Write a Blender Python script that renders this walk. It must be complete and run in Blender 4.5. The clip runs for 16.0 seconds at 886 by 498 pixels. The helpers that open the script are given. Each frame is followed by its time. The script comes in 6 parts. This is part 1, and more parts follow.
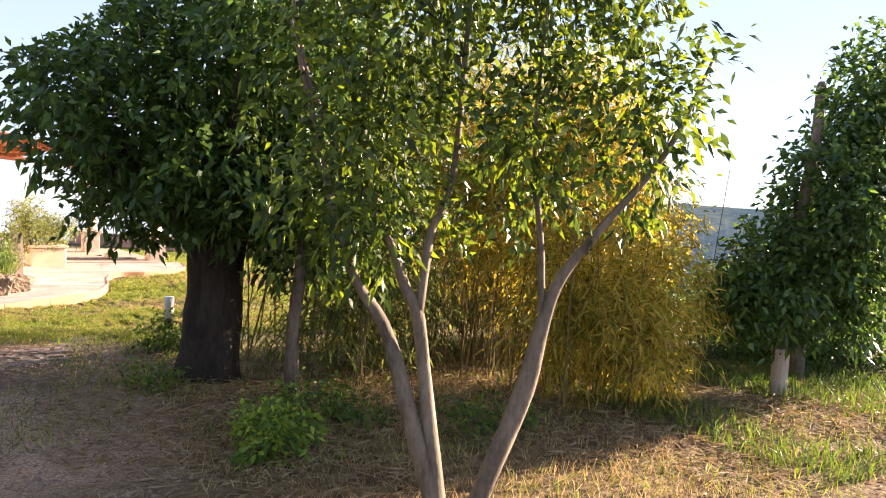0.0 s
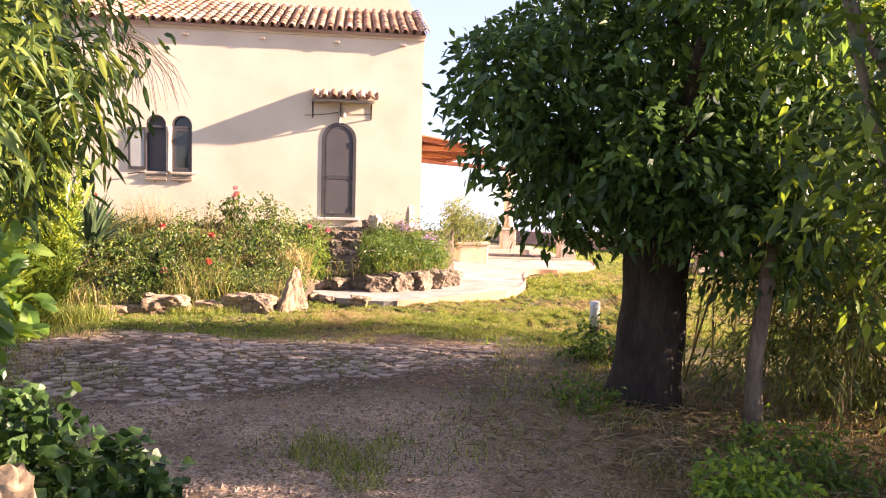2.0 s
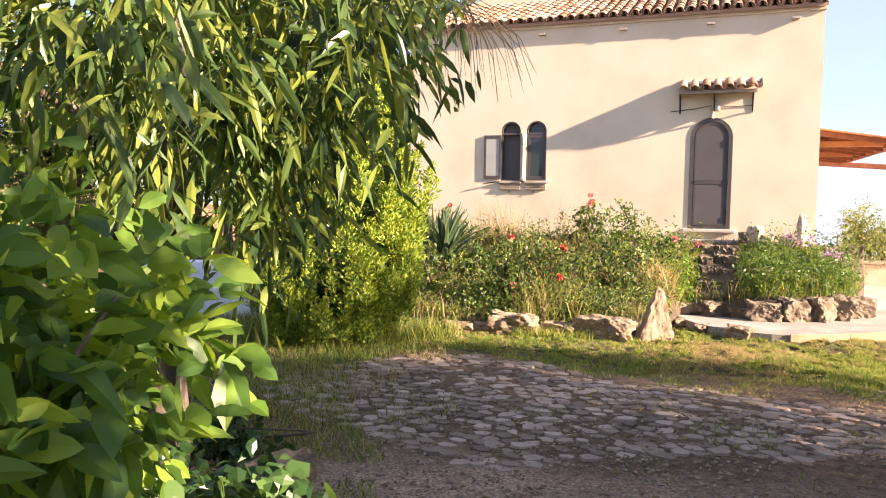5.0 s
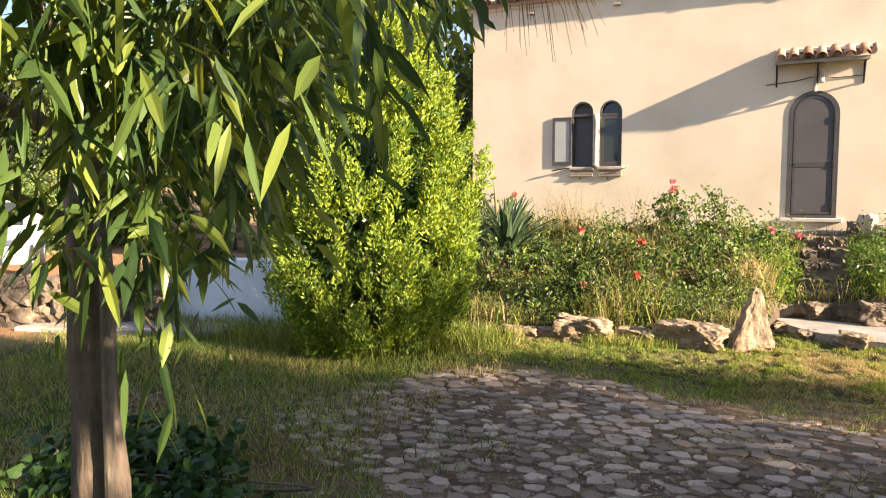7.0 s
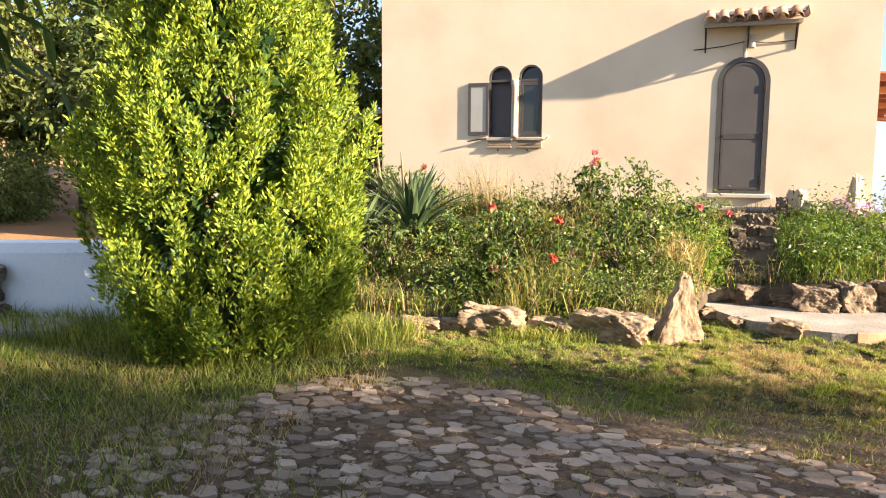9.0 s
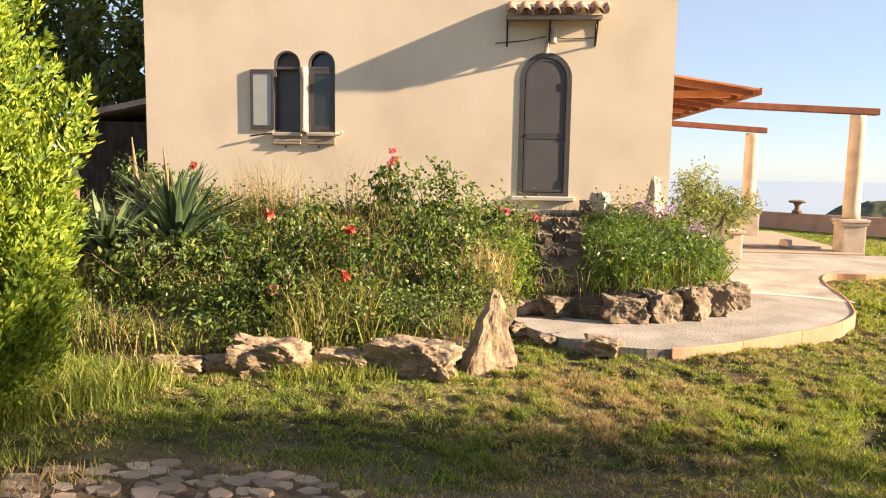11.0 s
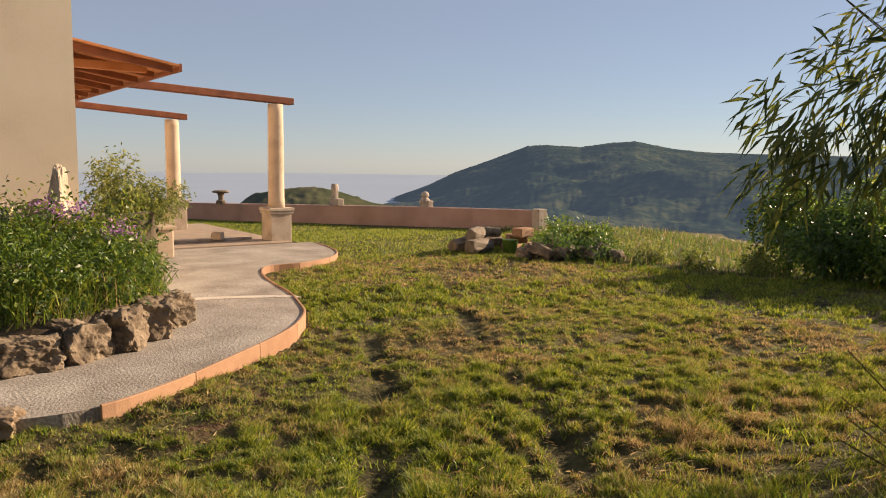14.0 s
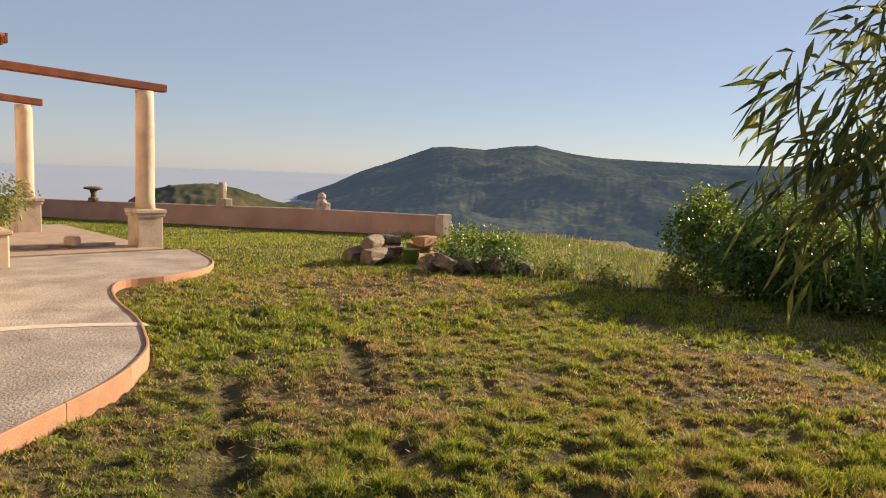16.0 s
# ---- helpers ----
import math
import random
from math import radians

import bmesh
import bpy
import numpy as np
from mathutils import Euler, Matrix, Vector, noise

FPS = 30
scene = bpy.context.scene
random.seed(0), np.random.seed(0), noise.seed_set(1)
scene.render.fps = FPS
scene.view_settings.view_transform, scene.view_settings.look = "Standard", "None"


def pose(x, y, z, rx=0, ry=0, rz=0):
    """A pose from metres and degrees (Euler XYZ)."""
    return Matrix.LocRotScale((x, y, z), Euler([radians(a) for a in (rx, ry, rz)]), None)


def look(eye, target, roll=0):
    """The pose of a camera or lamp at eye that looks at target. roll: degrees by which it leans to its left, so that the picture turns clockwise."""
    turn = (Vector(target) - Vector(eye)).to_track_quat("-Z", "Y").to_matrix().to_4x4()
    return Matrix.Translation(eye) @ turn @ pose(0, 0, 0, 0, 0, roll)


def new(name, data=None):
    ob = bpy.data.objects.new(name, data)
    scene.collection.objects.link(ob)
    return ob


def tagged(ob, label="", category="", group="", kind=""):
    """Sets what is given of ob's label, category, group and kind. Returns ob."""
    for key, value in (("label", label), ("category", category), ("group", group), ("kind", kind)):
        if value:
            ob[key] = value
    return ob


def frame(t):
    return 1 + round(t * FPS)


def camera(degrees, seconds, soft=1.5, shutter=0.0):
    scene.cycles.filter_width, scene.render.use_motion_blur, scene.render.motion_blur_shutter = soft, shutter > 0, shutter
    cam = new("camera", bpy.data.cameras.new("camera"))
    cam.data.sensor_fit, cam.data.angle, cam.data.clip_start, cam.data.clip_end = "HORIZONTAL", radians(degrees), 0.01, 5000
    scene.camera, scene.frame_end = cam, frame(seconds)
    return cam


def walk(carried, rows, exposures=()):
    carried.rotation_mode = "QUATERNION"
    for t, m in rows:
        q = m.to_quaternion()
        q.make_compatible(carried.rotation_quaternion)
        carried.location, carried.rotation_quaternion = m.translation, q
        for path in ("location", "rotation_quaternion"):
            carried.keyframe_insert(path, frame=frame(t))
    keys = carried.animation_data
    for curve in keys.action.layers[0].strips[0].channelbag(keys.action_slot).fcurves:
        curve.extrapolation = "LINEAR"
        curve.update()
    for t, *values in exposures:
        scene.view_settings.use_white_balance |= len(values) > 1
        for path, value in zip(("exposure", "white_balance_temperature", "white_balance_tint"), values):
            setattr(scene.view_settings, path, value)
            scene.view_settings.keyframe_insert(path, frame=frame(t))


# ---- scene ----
cam = camera(62.1, 16.0, soft=1.1)
ROWS = [  # seconds, place, turn in degrees
    (0.0, 0.099, 0.100, 1.918, 87.00, -2.59, -37.12),
    (0.5, 0.156, 0.348, 1.923, 86.79, -2.12, -28.25),
    (1.0, 0.127, 0.618, 1.909, 86.41, -1.72, -20.79),
    (1.5, 0.109, 0.920, 1.891, 86.12, -1.52, -13.71),
    (2.0, 0.155, 1.237, 1.881, 85.70, -1.58, -6.86),
    (2.5, 0.137, 1.527, 1.888, 85.32, -1.36, -1.14),
    (3.0, 0.099, 1.788, 1.867, 85.21, -1.09, 4.10),
    (3.5, 0.082, 2.083, 1.828, 85.07, -1.04, 8.91),
    (4.0, 0.037, 2.319, 1.807, 85.23, -0.85, 12.85),
    (4.5, -0.041, 2.637, 1.784, 86.00, -0.86, 16.83),
    (7.0, -0.317, 4.099, 1.767, 85.36, 0.01, 26.00),
    (7.5, -0.368, 4.405, 1.752, 84.69, 0.20, 25.90),
    (8.0, -0.369, 4.745, 1.723, 84.04, 0.08, 26.05),
    (8.5, -0.394, 5.094, 1.723, 83.40, -0.08, 24.23),
    (9.0, -0.447, 5.386, 1.718, 83.43, -0.34, 20.67),
    (11.5, -0.650, 7.068, 1.730, 83.47, -0.95, 1.31),
    (12.0, -0.694, 7.391, 1.711, 83.50, -0.88, -3.35),
    (12.5, -0.660, 7.721, 1.685, 83.74, -0.73, -8.52),
    (13.0, -0.561, 7.980, 1.690, 83.96, -0.52, -16.84),
    (13.5, -0.387, 8.306, 1.658, 83.77, -0.66, -27.42),
    (14.0, -0.171, 8.566, 1.660, 83.54, -0.79, -37.29),
    (14.5, 0.101, 8.841, 1.671, 83.42, -1.31, -45.76),
    (15.0, 0.391, 9.109, 1.641, 83.53, -2.14, -52.12),
    (15.5, 0.659, 9.394, 1.662, 83.55, -2.44, -51.44),
    (16.0, 0.864, 9.604, 1.693, 83.75, -2.21, -44.62),
]
EXPOSURES = [(0.0, 2.55, 6750, 22), (0.6, 2.74, 6750, 31), (2.5, 2.64, 6750, 29), (4.5, 2.56, 6700, 25), (7.0, 2.35, 6600, 12), (9.0, 2.42, 6650, 12), (11.4, 1.96, 7200, 13), (12.5, 1.62, 7350, 14), (13.5, 1.28, 7450, 16), (14.5, 1.14, 7450, 17), (15.2, 1.28, 7350, 18), (16.0, 1.26, 7350, 18)]
walk(cam, [(t, pose(*place)) for t, *place in ROWS], EXPOSURES)

# ---- light ----
SUN = Vector((2.48, -0.325, 0.88)).normalized()
world = bpy.data.worlds.new("world")
scene.world = world
world.use_nodes = True
wn = world.node_tree.nodes
sky = wn.new("ShaderNodeTexSky")
sky.sky_type, sky.sun_disc = "NISHITA", False
sky.sun_elevation, sky.sun_rotation = math.asin(SUN.z), math.atan2(SUN.x, SUN.y)
sky.air_density, sky.dust_density, sky.ozone_density, sky.altitude = 1.0, 0.3, 4.0, 1500
wn["Background"].inputs["Strength"].default_value = 0.026
world.node_tree.links.new(sky.outputs[0], wn["Background"].inputs["Color"])
haze = wn.new("ShaderNodeBackground")  # even summer haze over the whole sky
haze.inputs["Color"].default_value, haze.inputs["Strength"].default_value = (0.69, 0.80, 1.0, 1), 0.13
both = wn.new("ShaderNodeAddShader")
world.node_tree.links.new(wn["Background"].outputs[0], both.inputs[0])
world.node_tree.links.new(haze.outputs[0], both.inputs[1])
world.node_tree.links.new(both.outputs[0], wn["World Output"].inputs["Surface"])
lamp = new("sun", bpy.data.lights.new("sun", "SUN"))
lamp.data.energy, lamp.data.angle, lamp.data.color = 5.0, radians(0.6), (1.0, 0.83, 0.62)
lamp.matrix_world = look(SUN * 50, (0, 0, 0))

# ---- materials ----
def material(name, colors, scale=4.0, rough=0.8, bump=0.3, bump_scale=40.0, metal=0.0, island=0.0, obj_random=0.0, spec=0.3, fine=0.35, stretch=(1, 1, 1)):
    """Noise between colours at two scales, with bump; island / obj_random vary the value from piece to piece."""
    m = bpy.data.materials.new(name)
    m.use_nodes = True
    n, l = m.node_tree.nodes, m.node_tree.links
    p = n["Principled BSDF"]
    p.inputs["Roughness"].default_value, p.inputs["Metallic"].default_value = rough, metal
    p.inputs["Specular IOR Level"].default_value = spec
    geo = n.new("ShaderNodeNewGeometry")
    mp = n.new("ShaderNodeMapping")
    mp.inputs["Scale"].default_value = stretch
    l.new(geo.outputs["Position"], mp.inputs["Vector"])
    a = n.new("ShaderNodeTexNoise")
    a.inputs["Scale"].default_value, a.inputs["Detail"].default_value = scale, 5
    l.new(mp.outputs[0], a.inputs["Vector"])
    b = n.new("ShaderNodeTexNoise")
    b.inputs["Scale"].default_value, b.inputs["Detail"].default_value = bump_scale, 4
    l.new(mp.outputs[0], b.inputs["Vector"])
    mix = n.new("ShaderNodeMix")
    mix.inputs[0].default_value = fine
    l.new(a.outputs["Fac"], mix.inputs[2]), l.new(b.outputs["Fac"], mix.inputs[3])
    fac = mix.outputs[0]
    if island or obj_random:
        src = geo.outputs["Random Per Island"] if island else n.new("ShaderNodeObjectInfo").outputs["Random"]
        mm = n.new("ShaderNodeMix")
        mm.inputs[0].default_value = island or obj_random
        l.new(fac, mm.inputs[2]), l.new(src, mm.inputs[3])
        fac = mm.outputs[0]
    r = n.new("ShaderNodeValToRGB")
    lo, hi = (0.3, 0.7) if island < 0.5 else (0.15, 0.85)
    e = r.color_ramp.elements
    while len(e) < len(colors):
        e.new(0.5)
    for i, c in enumerate(colors):
        e[i].position = lo + (hi - lo) * i / (len(colors) - 1)
        e[i].color = (*c, 1)
    l.new(fac, r.inputs[0])
    l.new(r.outputs[0], p.inputs["Base Color"])
    if bump:
        bm_ = n.new("ShaderNodeBump")
        bm_.inputs["Strength"].default_value, bm_.inputs["Distance"].default_value = bump, 0.02
        l.new(mix.outputs[0], bm_.inputs["Height"])
        l.new(bm_.outputs[0], p.inputs["Normal"])
    return m


def leaf_material(name, colors, rough=0.45, through_light=0.4, glow=1.5, spec=0.35, island=0.75, scale=1.2, broad=25.0):
    """Leaves: colour varies from leaf to leaf; light passes through."""
    m = material(name, colors, scale=scale, rough=rough, bump=0.0, bump_scale=broad, island=island, spec=spec)
    n, l = m.node_tree.nodes, m.node_tree.links
    p, out = n["Principled BSDF"], n["Material Output"]
    tr = n.new("ShaderNodeBsdfTranslucent")
    ramp = next(k for k in n if k.type == "VALTORGB")
    hs = n.new("ShaderNodeHueSaturation")
    hs.inputs["Hue"].default_value, hs.inputs["Saturation"].default_value, hs.inputs["Value"].default_value = 0.475, 1.1, glow
    l.new(ramp.outputs[0], hs.inputs["Color"]), l.new(hs.outputs[0], tr.inputs["Color"])
    ms = n.new("ShaderNodeMixShader")
    ms.inputs[0].default_value = through_light
    l.new(p.outputs[0], ms.inputs[1]), l.new(tr.outputs[0], ms.inputs[2]), l.new(ms.outputs[0], out.inputs["Surface"])
    return m


M = {}
M["plaster"] = material("plaster", [(0.61, 0.495, 0.365), (0.70, 0.58, 0.435), (0.745, 0.625, 0.48)], 1.3, 0.92, 0.07, 60, fine=0.3)
M["roof_tile"] = material("roof_tile", [(0.24, 0.125, 0.08), (0.38, 0.225, 0.15), (0.48, 0.33, 0.235)], 5, 0.9, 0.4, 45, obj_random=0.5)
M["roof_tile_joined"] = material("roof_tile_joined", [(0.24, 0.125, 0.08), (0.38, 0.225, 0.15), (0.48, 0.33, 0.235)], 5, 0.9, 0.4, 45, island=0.5)
M["trim_grey"] = material("trim_grey", [(0.06, 0.054, 0.053), (0.09, 0.082, 0.08)], 6, 0.5, 0.08, 60)
M["screen"] = material("screen", [(0.085, 0.075, 0.075), (0.11, 0.10, 0.10)], 2, 0.6, 0.1, 300)
M["iron"] = material("iron", [(0.02, 0.016, 0.014), (0.05, 0.035, 0.028)], 20, 0.6, 0.2, 80, metal=0.3)
# near-black colour that stands for the dimness indoors
M["room_shade"] = material("room_shade", [(0.03, 0.028, 0.026), (0.05, 0.045, 0.04)], 2, 0.9, 0.1)
M["white_paint"] = material("white_paint", [(0.70, 0.66, 0.58), (0.80, 0.77, 0.70)], 5, 0.7, 0.15, 40)
M["concrete"] = material("concrete", [(0.14, 0.116, 0.095), (0.29, 0.257, 0.222), (0.46, 0.425, 0.38)], 1.5, 0.93, 1.0, 45, fine=0.5)
M["concrete_new"] = material("concrete_new", [(0.46, 0.40, 0.34), (0.58, 0.52, 0.45)], 2.0, 0.93, 0.3, 55)
M["terracotta"] = material("terracotta", [(0.27, 0.145, 0.085), (0.40, 0.235, 0.145)], 6, 0.85, 0.3, 60, obj_random=0.25)
M["terrace"] = material("terrace", [(0.24, 0.18, 0.13), (0.36, 0.28, 0.21)], 2.5, 0.85, 0.25, 40)
M["timber"] = material("timber", [(0.13, 0.04, 0.02), (0.24, 0.085, 0.042)], 5, 0.6, 0.25, 60)
M["timber_orange"] = material("timber_orange", [(0.30, 0.115, 0.05), (0.46, 0.20, 0.09)], 4, 0.6, 0.25, 60, stretch=(1, 0.15, 1))
M["column"] = material("column", [(0.34, 0.255, 0.185), (0.52, 0.41, 0.31), (0.60, 0.48, 0.37)], 2.5, 0.95, 0.4, 50)
M["plinth"] = material("plinth", [(0.24, 0.19, 0.15), (0.42, 0.345, 0.275), (0.52, 0.44, 0.36)], 3.5, 0.95, 0.5, 40)
M["pink_wall"] = material("pink_wall", [(0.30, 0.185, 0.145), (0.42, 0.27, 0.215), (0.48, 0.33, 0.27)], 1.0, 0.95, 0.3, 40)
M["rock"] = material("rock", [(0.09, 0.062, 0.04), (0.25, 0.18, 0.118), (0.40, 0.30, 0.205)], 7, 0.95, 0.9, 34)
M["rock_dark"] = material("rock_dark", [(0.045, 0.034, 0.025), (0.15, 0.112, 0.078), (0.30, 0.235, 0.165)], 6, 0.95, 0.9, 30)
M["cobble"] = material("cobble", [(0.14, 0.10, 0.074), (0.255, 0.19, 0.146), (0.40, 0.31, 0.245)], 7, 0.85, 0.8, 50, obj_random=0.5)
M["cobble_joined"] = material("cobble_joined", [(0.14, 0.10, 0.074), (0.255, 0.19, 0.146), (0.40, 0.31, 0.245)], 7, 0.85, 0.8, 50, island=0.5)
M["bark"] = material("bark", [(0.06, 0.042, 0.03), (0.15, 0.11, 0.08), (0.24, 0.185, 0.14)], 9, 0.95, 0.9, 45, stretch=(1, 1, 0.3))
M["bark_dark"] = material("bark_dark", [(0.016, 0.012, 0.010), (0.038, 0.029, 0.023), (0.075, 0.058, 0.045)], 9, 0.95, 1.0, 40, stretch=(1, 1, 0.3))
M["bark_pale"] = material("bark_pale", [(0.07, 0.055, 0.042), (0.17, 0.135, 0.10), (0.27, 0.22, 0.17)], 8, 0.9, 0.6, 50, stretch=(1, 1, 0.4))
M["cane"] = material("cane", [(0.06, 0.045, 0.02), (0.15, 0.11, 0.04), (0.19, 0.135, 0.06)], 6, 0.5, 0.1, 50, island=0.5)
M["soil"] = material("soil", [(0.035, 0.026, 0.018), (0.075, 0.055, 0.036), (0.12, 0.09, 0.06)], 3, 0.97, 0.8, 30)
M["white_lamp"] = material("white_lamp", [(0.74, 0.73, 0.70), (0.82, 0.81, 0.78)], 6, 0.4, 0.05)
M["car_white"] = material("car_white", [(0.72, 0.72, 0.72), (0.80, 0.80, 0.80)], 1, 0.25, 0.0, spec=0.5)
M["rubber"] = material("rubber", [(0.015, 0.015, 0.015), (0.03, 0.03, 0.03)], 10, 0.8, 0.2)
M["chrome"] = material("chrome", [(0.45, 0.45, 0.46), (0.6, 0.6, 0.61)], 5, 0.3, 0.0, metal=1.0)
M["whitewash"] = material("whitewash", [(0.55, 0.58, 0.64), (0.74, 0.76, 0.80), (0.80, 0.81, 0.83)], 1.3, 0.9, 0.3, 25)
M["glass"] = bpy.data.materials.new("glass")
M["glass"].use_nodes = True
gp = M["glass"].node_tree.nodes["Principled BSDF"]
gp.inputs["Base Color"].default_value, gp.inputs["Roughness"].default_value = (0.03, 0.035, 0.03, 1), 0.05
M["frosted"] = material("frosted", [(0.33, 0.33, 0.30), (0.42, 0.42, 0.39)], 2, 0.25, 0.05, spec=0.5)
M["leaf_citrus"] = leaf_material("leaf_citrus", [(0.025, 0.058, 0.02), (0.058, 0.12, 0.03), (0.11, 0.20, 0.045)], 0.38, 0.38)
M["leaf_fork"] = leaf_material("leaf_fork", [(0.025, 0.05, 0.014), (0.07, 0.12, 0.022), (0.16, 0.23, 0.03)], 0.4, 0.42)
M["leaf_long"] = leaf_material("leaf_long", [(0.03, 0.06, 0.02), (0.078, 0.13, 0.032), (0.20, 0.24, 0.045)], 0.38, 0.37)
M["leaf_round"] = leaf_material("leaf_round", [(0.05, 0.11, 0.025), (0.125, 0.23, 0.04), (0.29, 0.41, 0.06)], 0.36, 0.48)
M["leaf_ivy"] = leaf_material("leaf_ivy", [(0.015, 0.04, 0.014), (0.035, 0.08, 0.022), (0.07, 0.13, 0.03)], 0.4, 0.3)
M["leaf_thuja"] = leaf_material("leaf_thuja", [(0.06, 0.11, 0.018), (0.17, 0.255, 0.03), (0.37, 0.42, 0.045)], 0.6, 0.24, island=0.4, scale=4.0)
M["leaf_bamboo"] = leaf_material("leaf_bamboo", [(0.05, 0.08, 0.03), (0.12, 0.16, 0.05), (0.24, 0.26, 0.07)], 0.5, 0.48)
M["leaf_bamboo_yellow"] = leaf_material("leaf_bamboo_yellow", [(0.15, 0.155, 0.025), (0.34, 0.31, 0.05), (0.52, 0.43, 0.09)], 0.5, 0.52)
M["leaf_shrub"] = leaf_material("leaf_shrub", [(0.035, 0.075, 0.018), (0.08, 0.15, 0.028), (0.15, 0.23, 0.04)], 0.45, 0.38)
M["leaf_rose"] = leaf_material("leaf_rose", [(0.02, 0.042, 0.013), (0.065, 0.115, 0.025), (0.21, 0.26, 0.055)], 0.42, 0.38)
M["leaf_yucca"] = leaf_material("leaf_yucca", [(0.03, 0.055, 0.026), (0.07, 0.11, 0.05), (0.145, 0.185, 0.085)], 0.45, 0.15)
M["leaf_dead"] = leaf_material("leaf_dead", [(0.16, 0.11, 0.06), (0.26, 0.19, 0.10), (0.34, 0.27, 0.16)], 0.8, 0.25, 1.1)
M["leaf_pine"] = leaf_material("leaf_pine", [(0.03, 0.055, 0.018), (0.075, 0.115, 0.028), (0.17, 0.20, 0.045)], 0.6, 0.35)
M["leaf_olive"] = leaf_material("leaf_olive", [(0.07, 0.10, 0.03), (0.15, 0.19, 0.055), (0.26, 0.29, 0.085)], 0.6, 0.35)
M["grass"] = leaf_material("grass", [(0.038, 0.07, 0.012), (0.135, 0.205, 0.03), (0.38, 0.40, 0.09)], 0.6, 0.36, island=0.7, scale=5.0, broad=1.0)
M["grass_dry"] = leaf_material("grass_dry", [(0.13, 0.095, 0.04), (0.33, 0.255, 0.105), (0.58, 0.47, 0.24)], 0.8, 0.4, 1.2, island=0.7, scale=5.0)
M["grass_tall"] = leaf_material("grass_tall", [(0.06, 0.095, 0.016), (0.155, 0.205, 0.035), (0.36, 0.35, 0.08)], 0.6, 0.42)
M["petal_red"] = leaf_material("petal_red", [(0.46, 0.09, 0.05), (0.58, 0.17, 0.10)], 0.6, 0.3, 1.0)
M["petal_pink"] = leaf_material("petal_pink", [(0.50, 0.14, 0.14), (0.64, 0.24, 0.22)], 0.6, 0.3, 1.0)
M["petal_lilac"] = leaf_material("petal_lilac", [(0.36, 0.16, 0.36), (0.50, 0.28, 0.48)], 0.6, 0.3, 1.0)

# the ground: turf, bare earth and the gravel of the drive, by where it lies
gm = bpy.data.materials.new("turf_and_earth")
gm.use_nodes = True
gn, gl = gm.node_tree.nodes, gm.node_tree.links
pos = gn.new("ShaderNodeNewGeometry").outputs["Position"]


def noise_fac(scale, detail=5.0, lo=0.4, hi=0.6, rough=0.55):
    t_ = gn.new("ShaderNodeTexNoise")
    t_.inputs["Scale"].default_value, t_.inputs["Detail"].default_value, t_.inputs["Roughness"].default_value = scale, detail, rough
    gl.new(pos, t_.inputs["Vector"])
    r_ = gn.new("ShaderNodeMapRange")
    r_.inputs[1].default_value, r_.inputs[2].default_value = lo, hi
    gl.new(t_.outputs["Fac"], r_.inputs[0])
    return r_.outputs[0]


def mix_color(fac, a, b):
    k = gn.new("ShaderNodeMix")
    k.data_type = "RGBA"
    for socket, v in ((k.inputs[0], fac), (k.inputs[6], a), (k.inputs[7], b)):
        if isinstance(v, tuple):
            socket.default_value = (*v, 1)
        elif isinstance(v, float):
            socket.default_value = v
        else:
            gl.new(v, socket)
    return k.outputs[2]


def math_node(op, a, b=0.0):
    k = gn.new("ShaderNodeMath")
    k.operation, k.use_clamp = op, True
    for socket, v in ((k.inputs[0], a), (k.inputs[1], b)):
        if isinstance(v, float):
            socket.default_value = v
        else:
            gl.new(v, socket)
    return k.outputs[0]


def span(axis, lo0, lo1, hi0, hi1):
    """1 between lo1 and hi0 along an axis, fading to 0 at lo0 and hi1, with a ragged edge."""
    s_ = gn.new("ShaderNodeSeparateXYZ")
    jit = gn.new("ShaderNodeTexNoise")
    jit.inputs["Scale"].default_value, jit.inputs["Detail"].default_value = 0.9, 4
    gl.new(pos, jit.inputs["Vector"])
    va = gn.new("ShaderNodeVectorMath")
    va.operation = "MULTIPLY_ADD"
    gl.new(jit.outputs["Color"], va.inputs[0])
    va.inputs[1].default_value = (1.8, 1.8, 0)
    gl.new(pos, va.inputs[2])
    gl.new(va.outputs[0], s_.inputs[0])
    outs = []
    for a_, b_ in ((lo0, lo1), (hi1, hi0)):
        r_ = gn.new("ShaderNodeMapRange")
        r_.inputs[1].default_value, r_.inputs[2].default_value = a_ + 0.9, b_ + 0.9
        gl.new(s_.outputs[axis], r_.inputs[0])
        outs.append(r_.outputs[0])
    return math_node("MULTIPLY", outs[0], outs[1])


turf = mix_color(noise_fac(5.0), (0.032, 0.03, 0.012), (0.095, 0.086, 0.034))
turf = mix_color(noise_fac(0.8, 6, 0.5, 0.66), turf, (0.115, 0.095, 0.045))
turf = mix_color(noise_fac(1.5, 8, 0.57, 0.66, 0.65), turf, (0.105, 0.062, 0.038))
turf = mix_color(noise_fac(0.55, 4, 0.52, 0.62), turf, (0.145, 0.12, 0.055))
grav = mix_color(noise_fac(55, 3, 0.35, 0.65), (0.18, 0.115, 0.075), (0.50, 0.37, 0.265))
grav = mix_color(noise_fac(1.6, 6, 0.52, 0.68), grav, (0.20, 0.14, 0.095))
drive = math_node("MULTIPLY", span(0, -3.0, -1.9, 1.6, 2.6), span(1, 4.2, 5.2, 9.6, 10.9))
gcol = mix_color(drive, turf, grav)
joints = math_node("MULTIPLY", span(0, -3.9, -3.2, 1.4, 2.1), span(1, 6.8, 7.5, 9.9, 10.6))
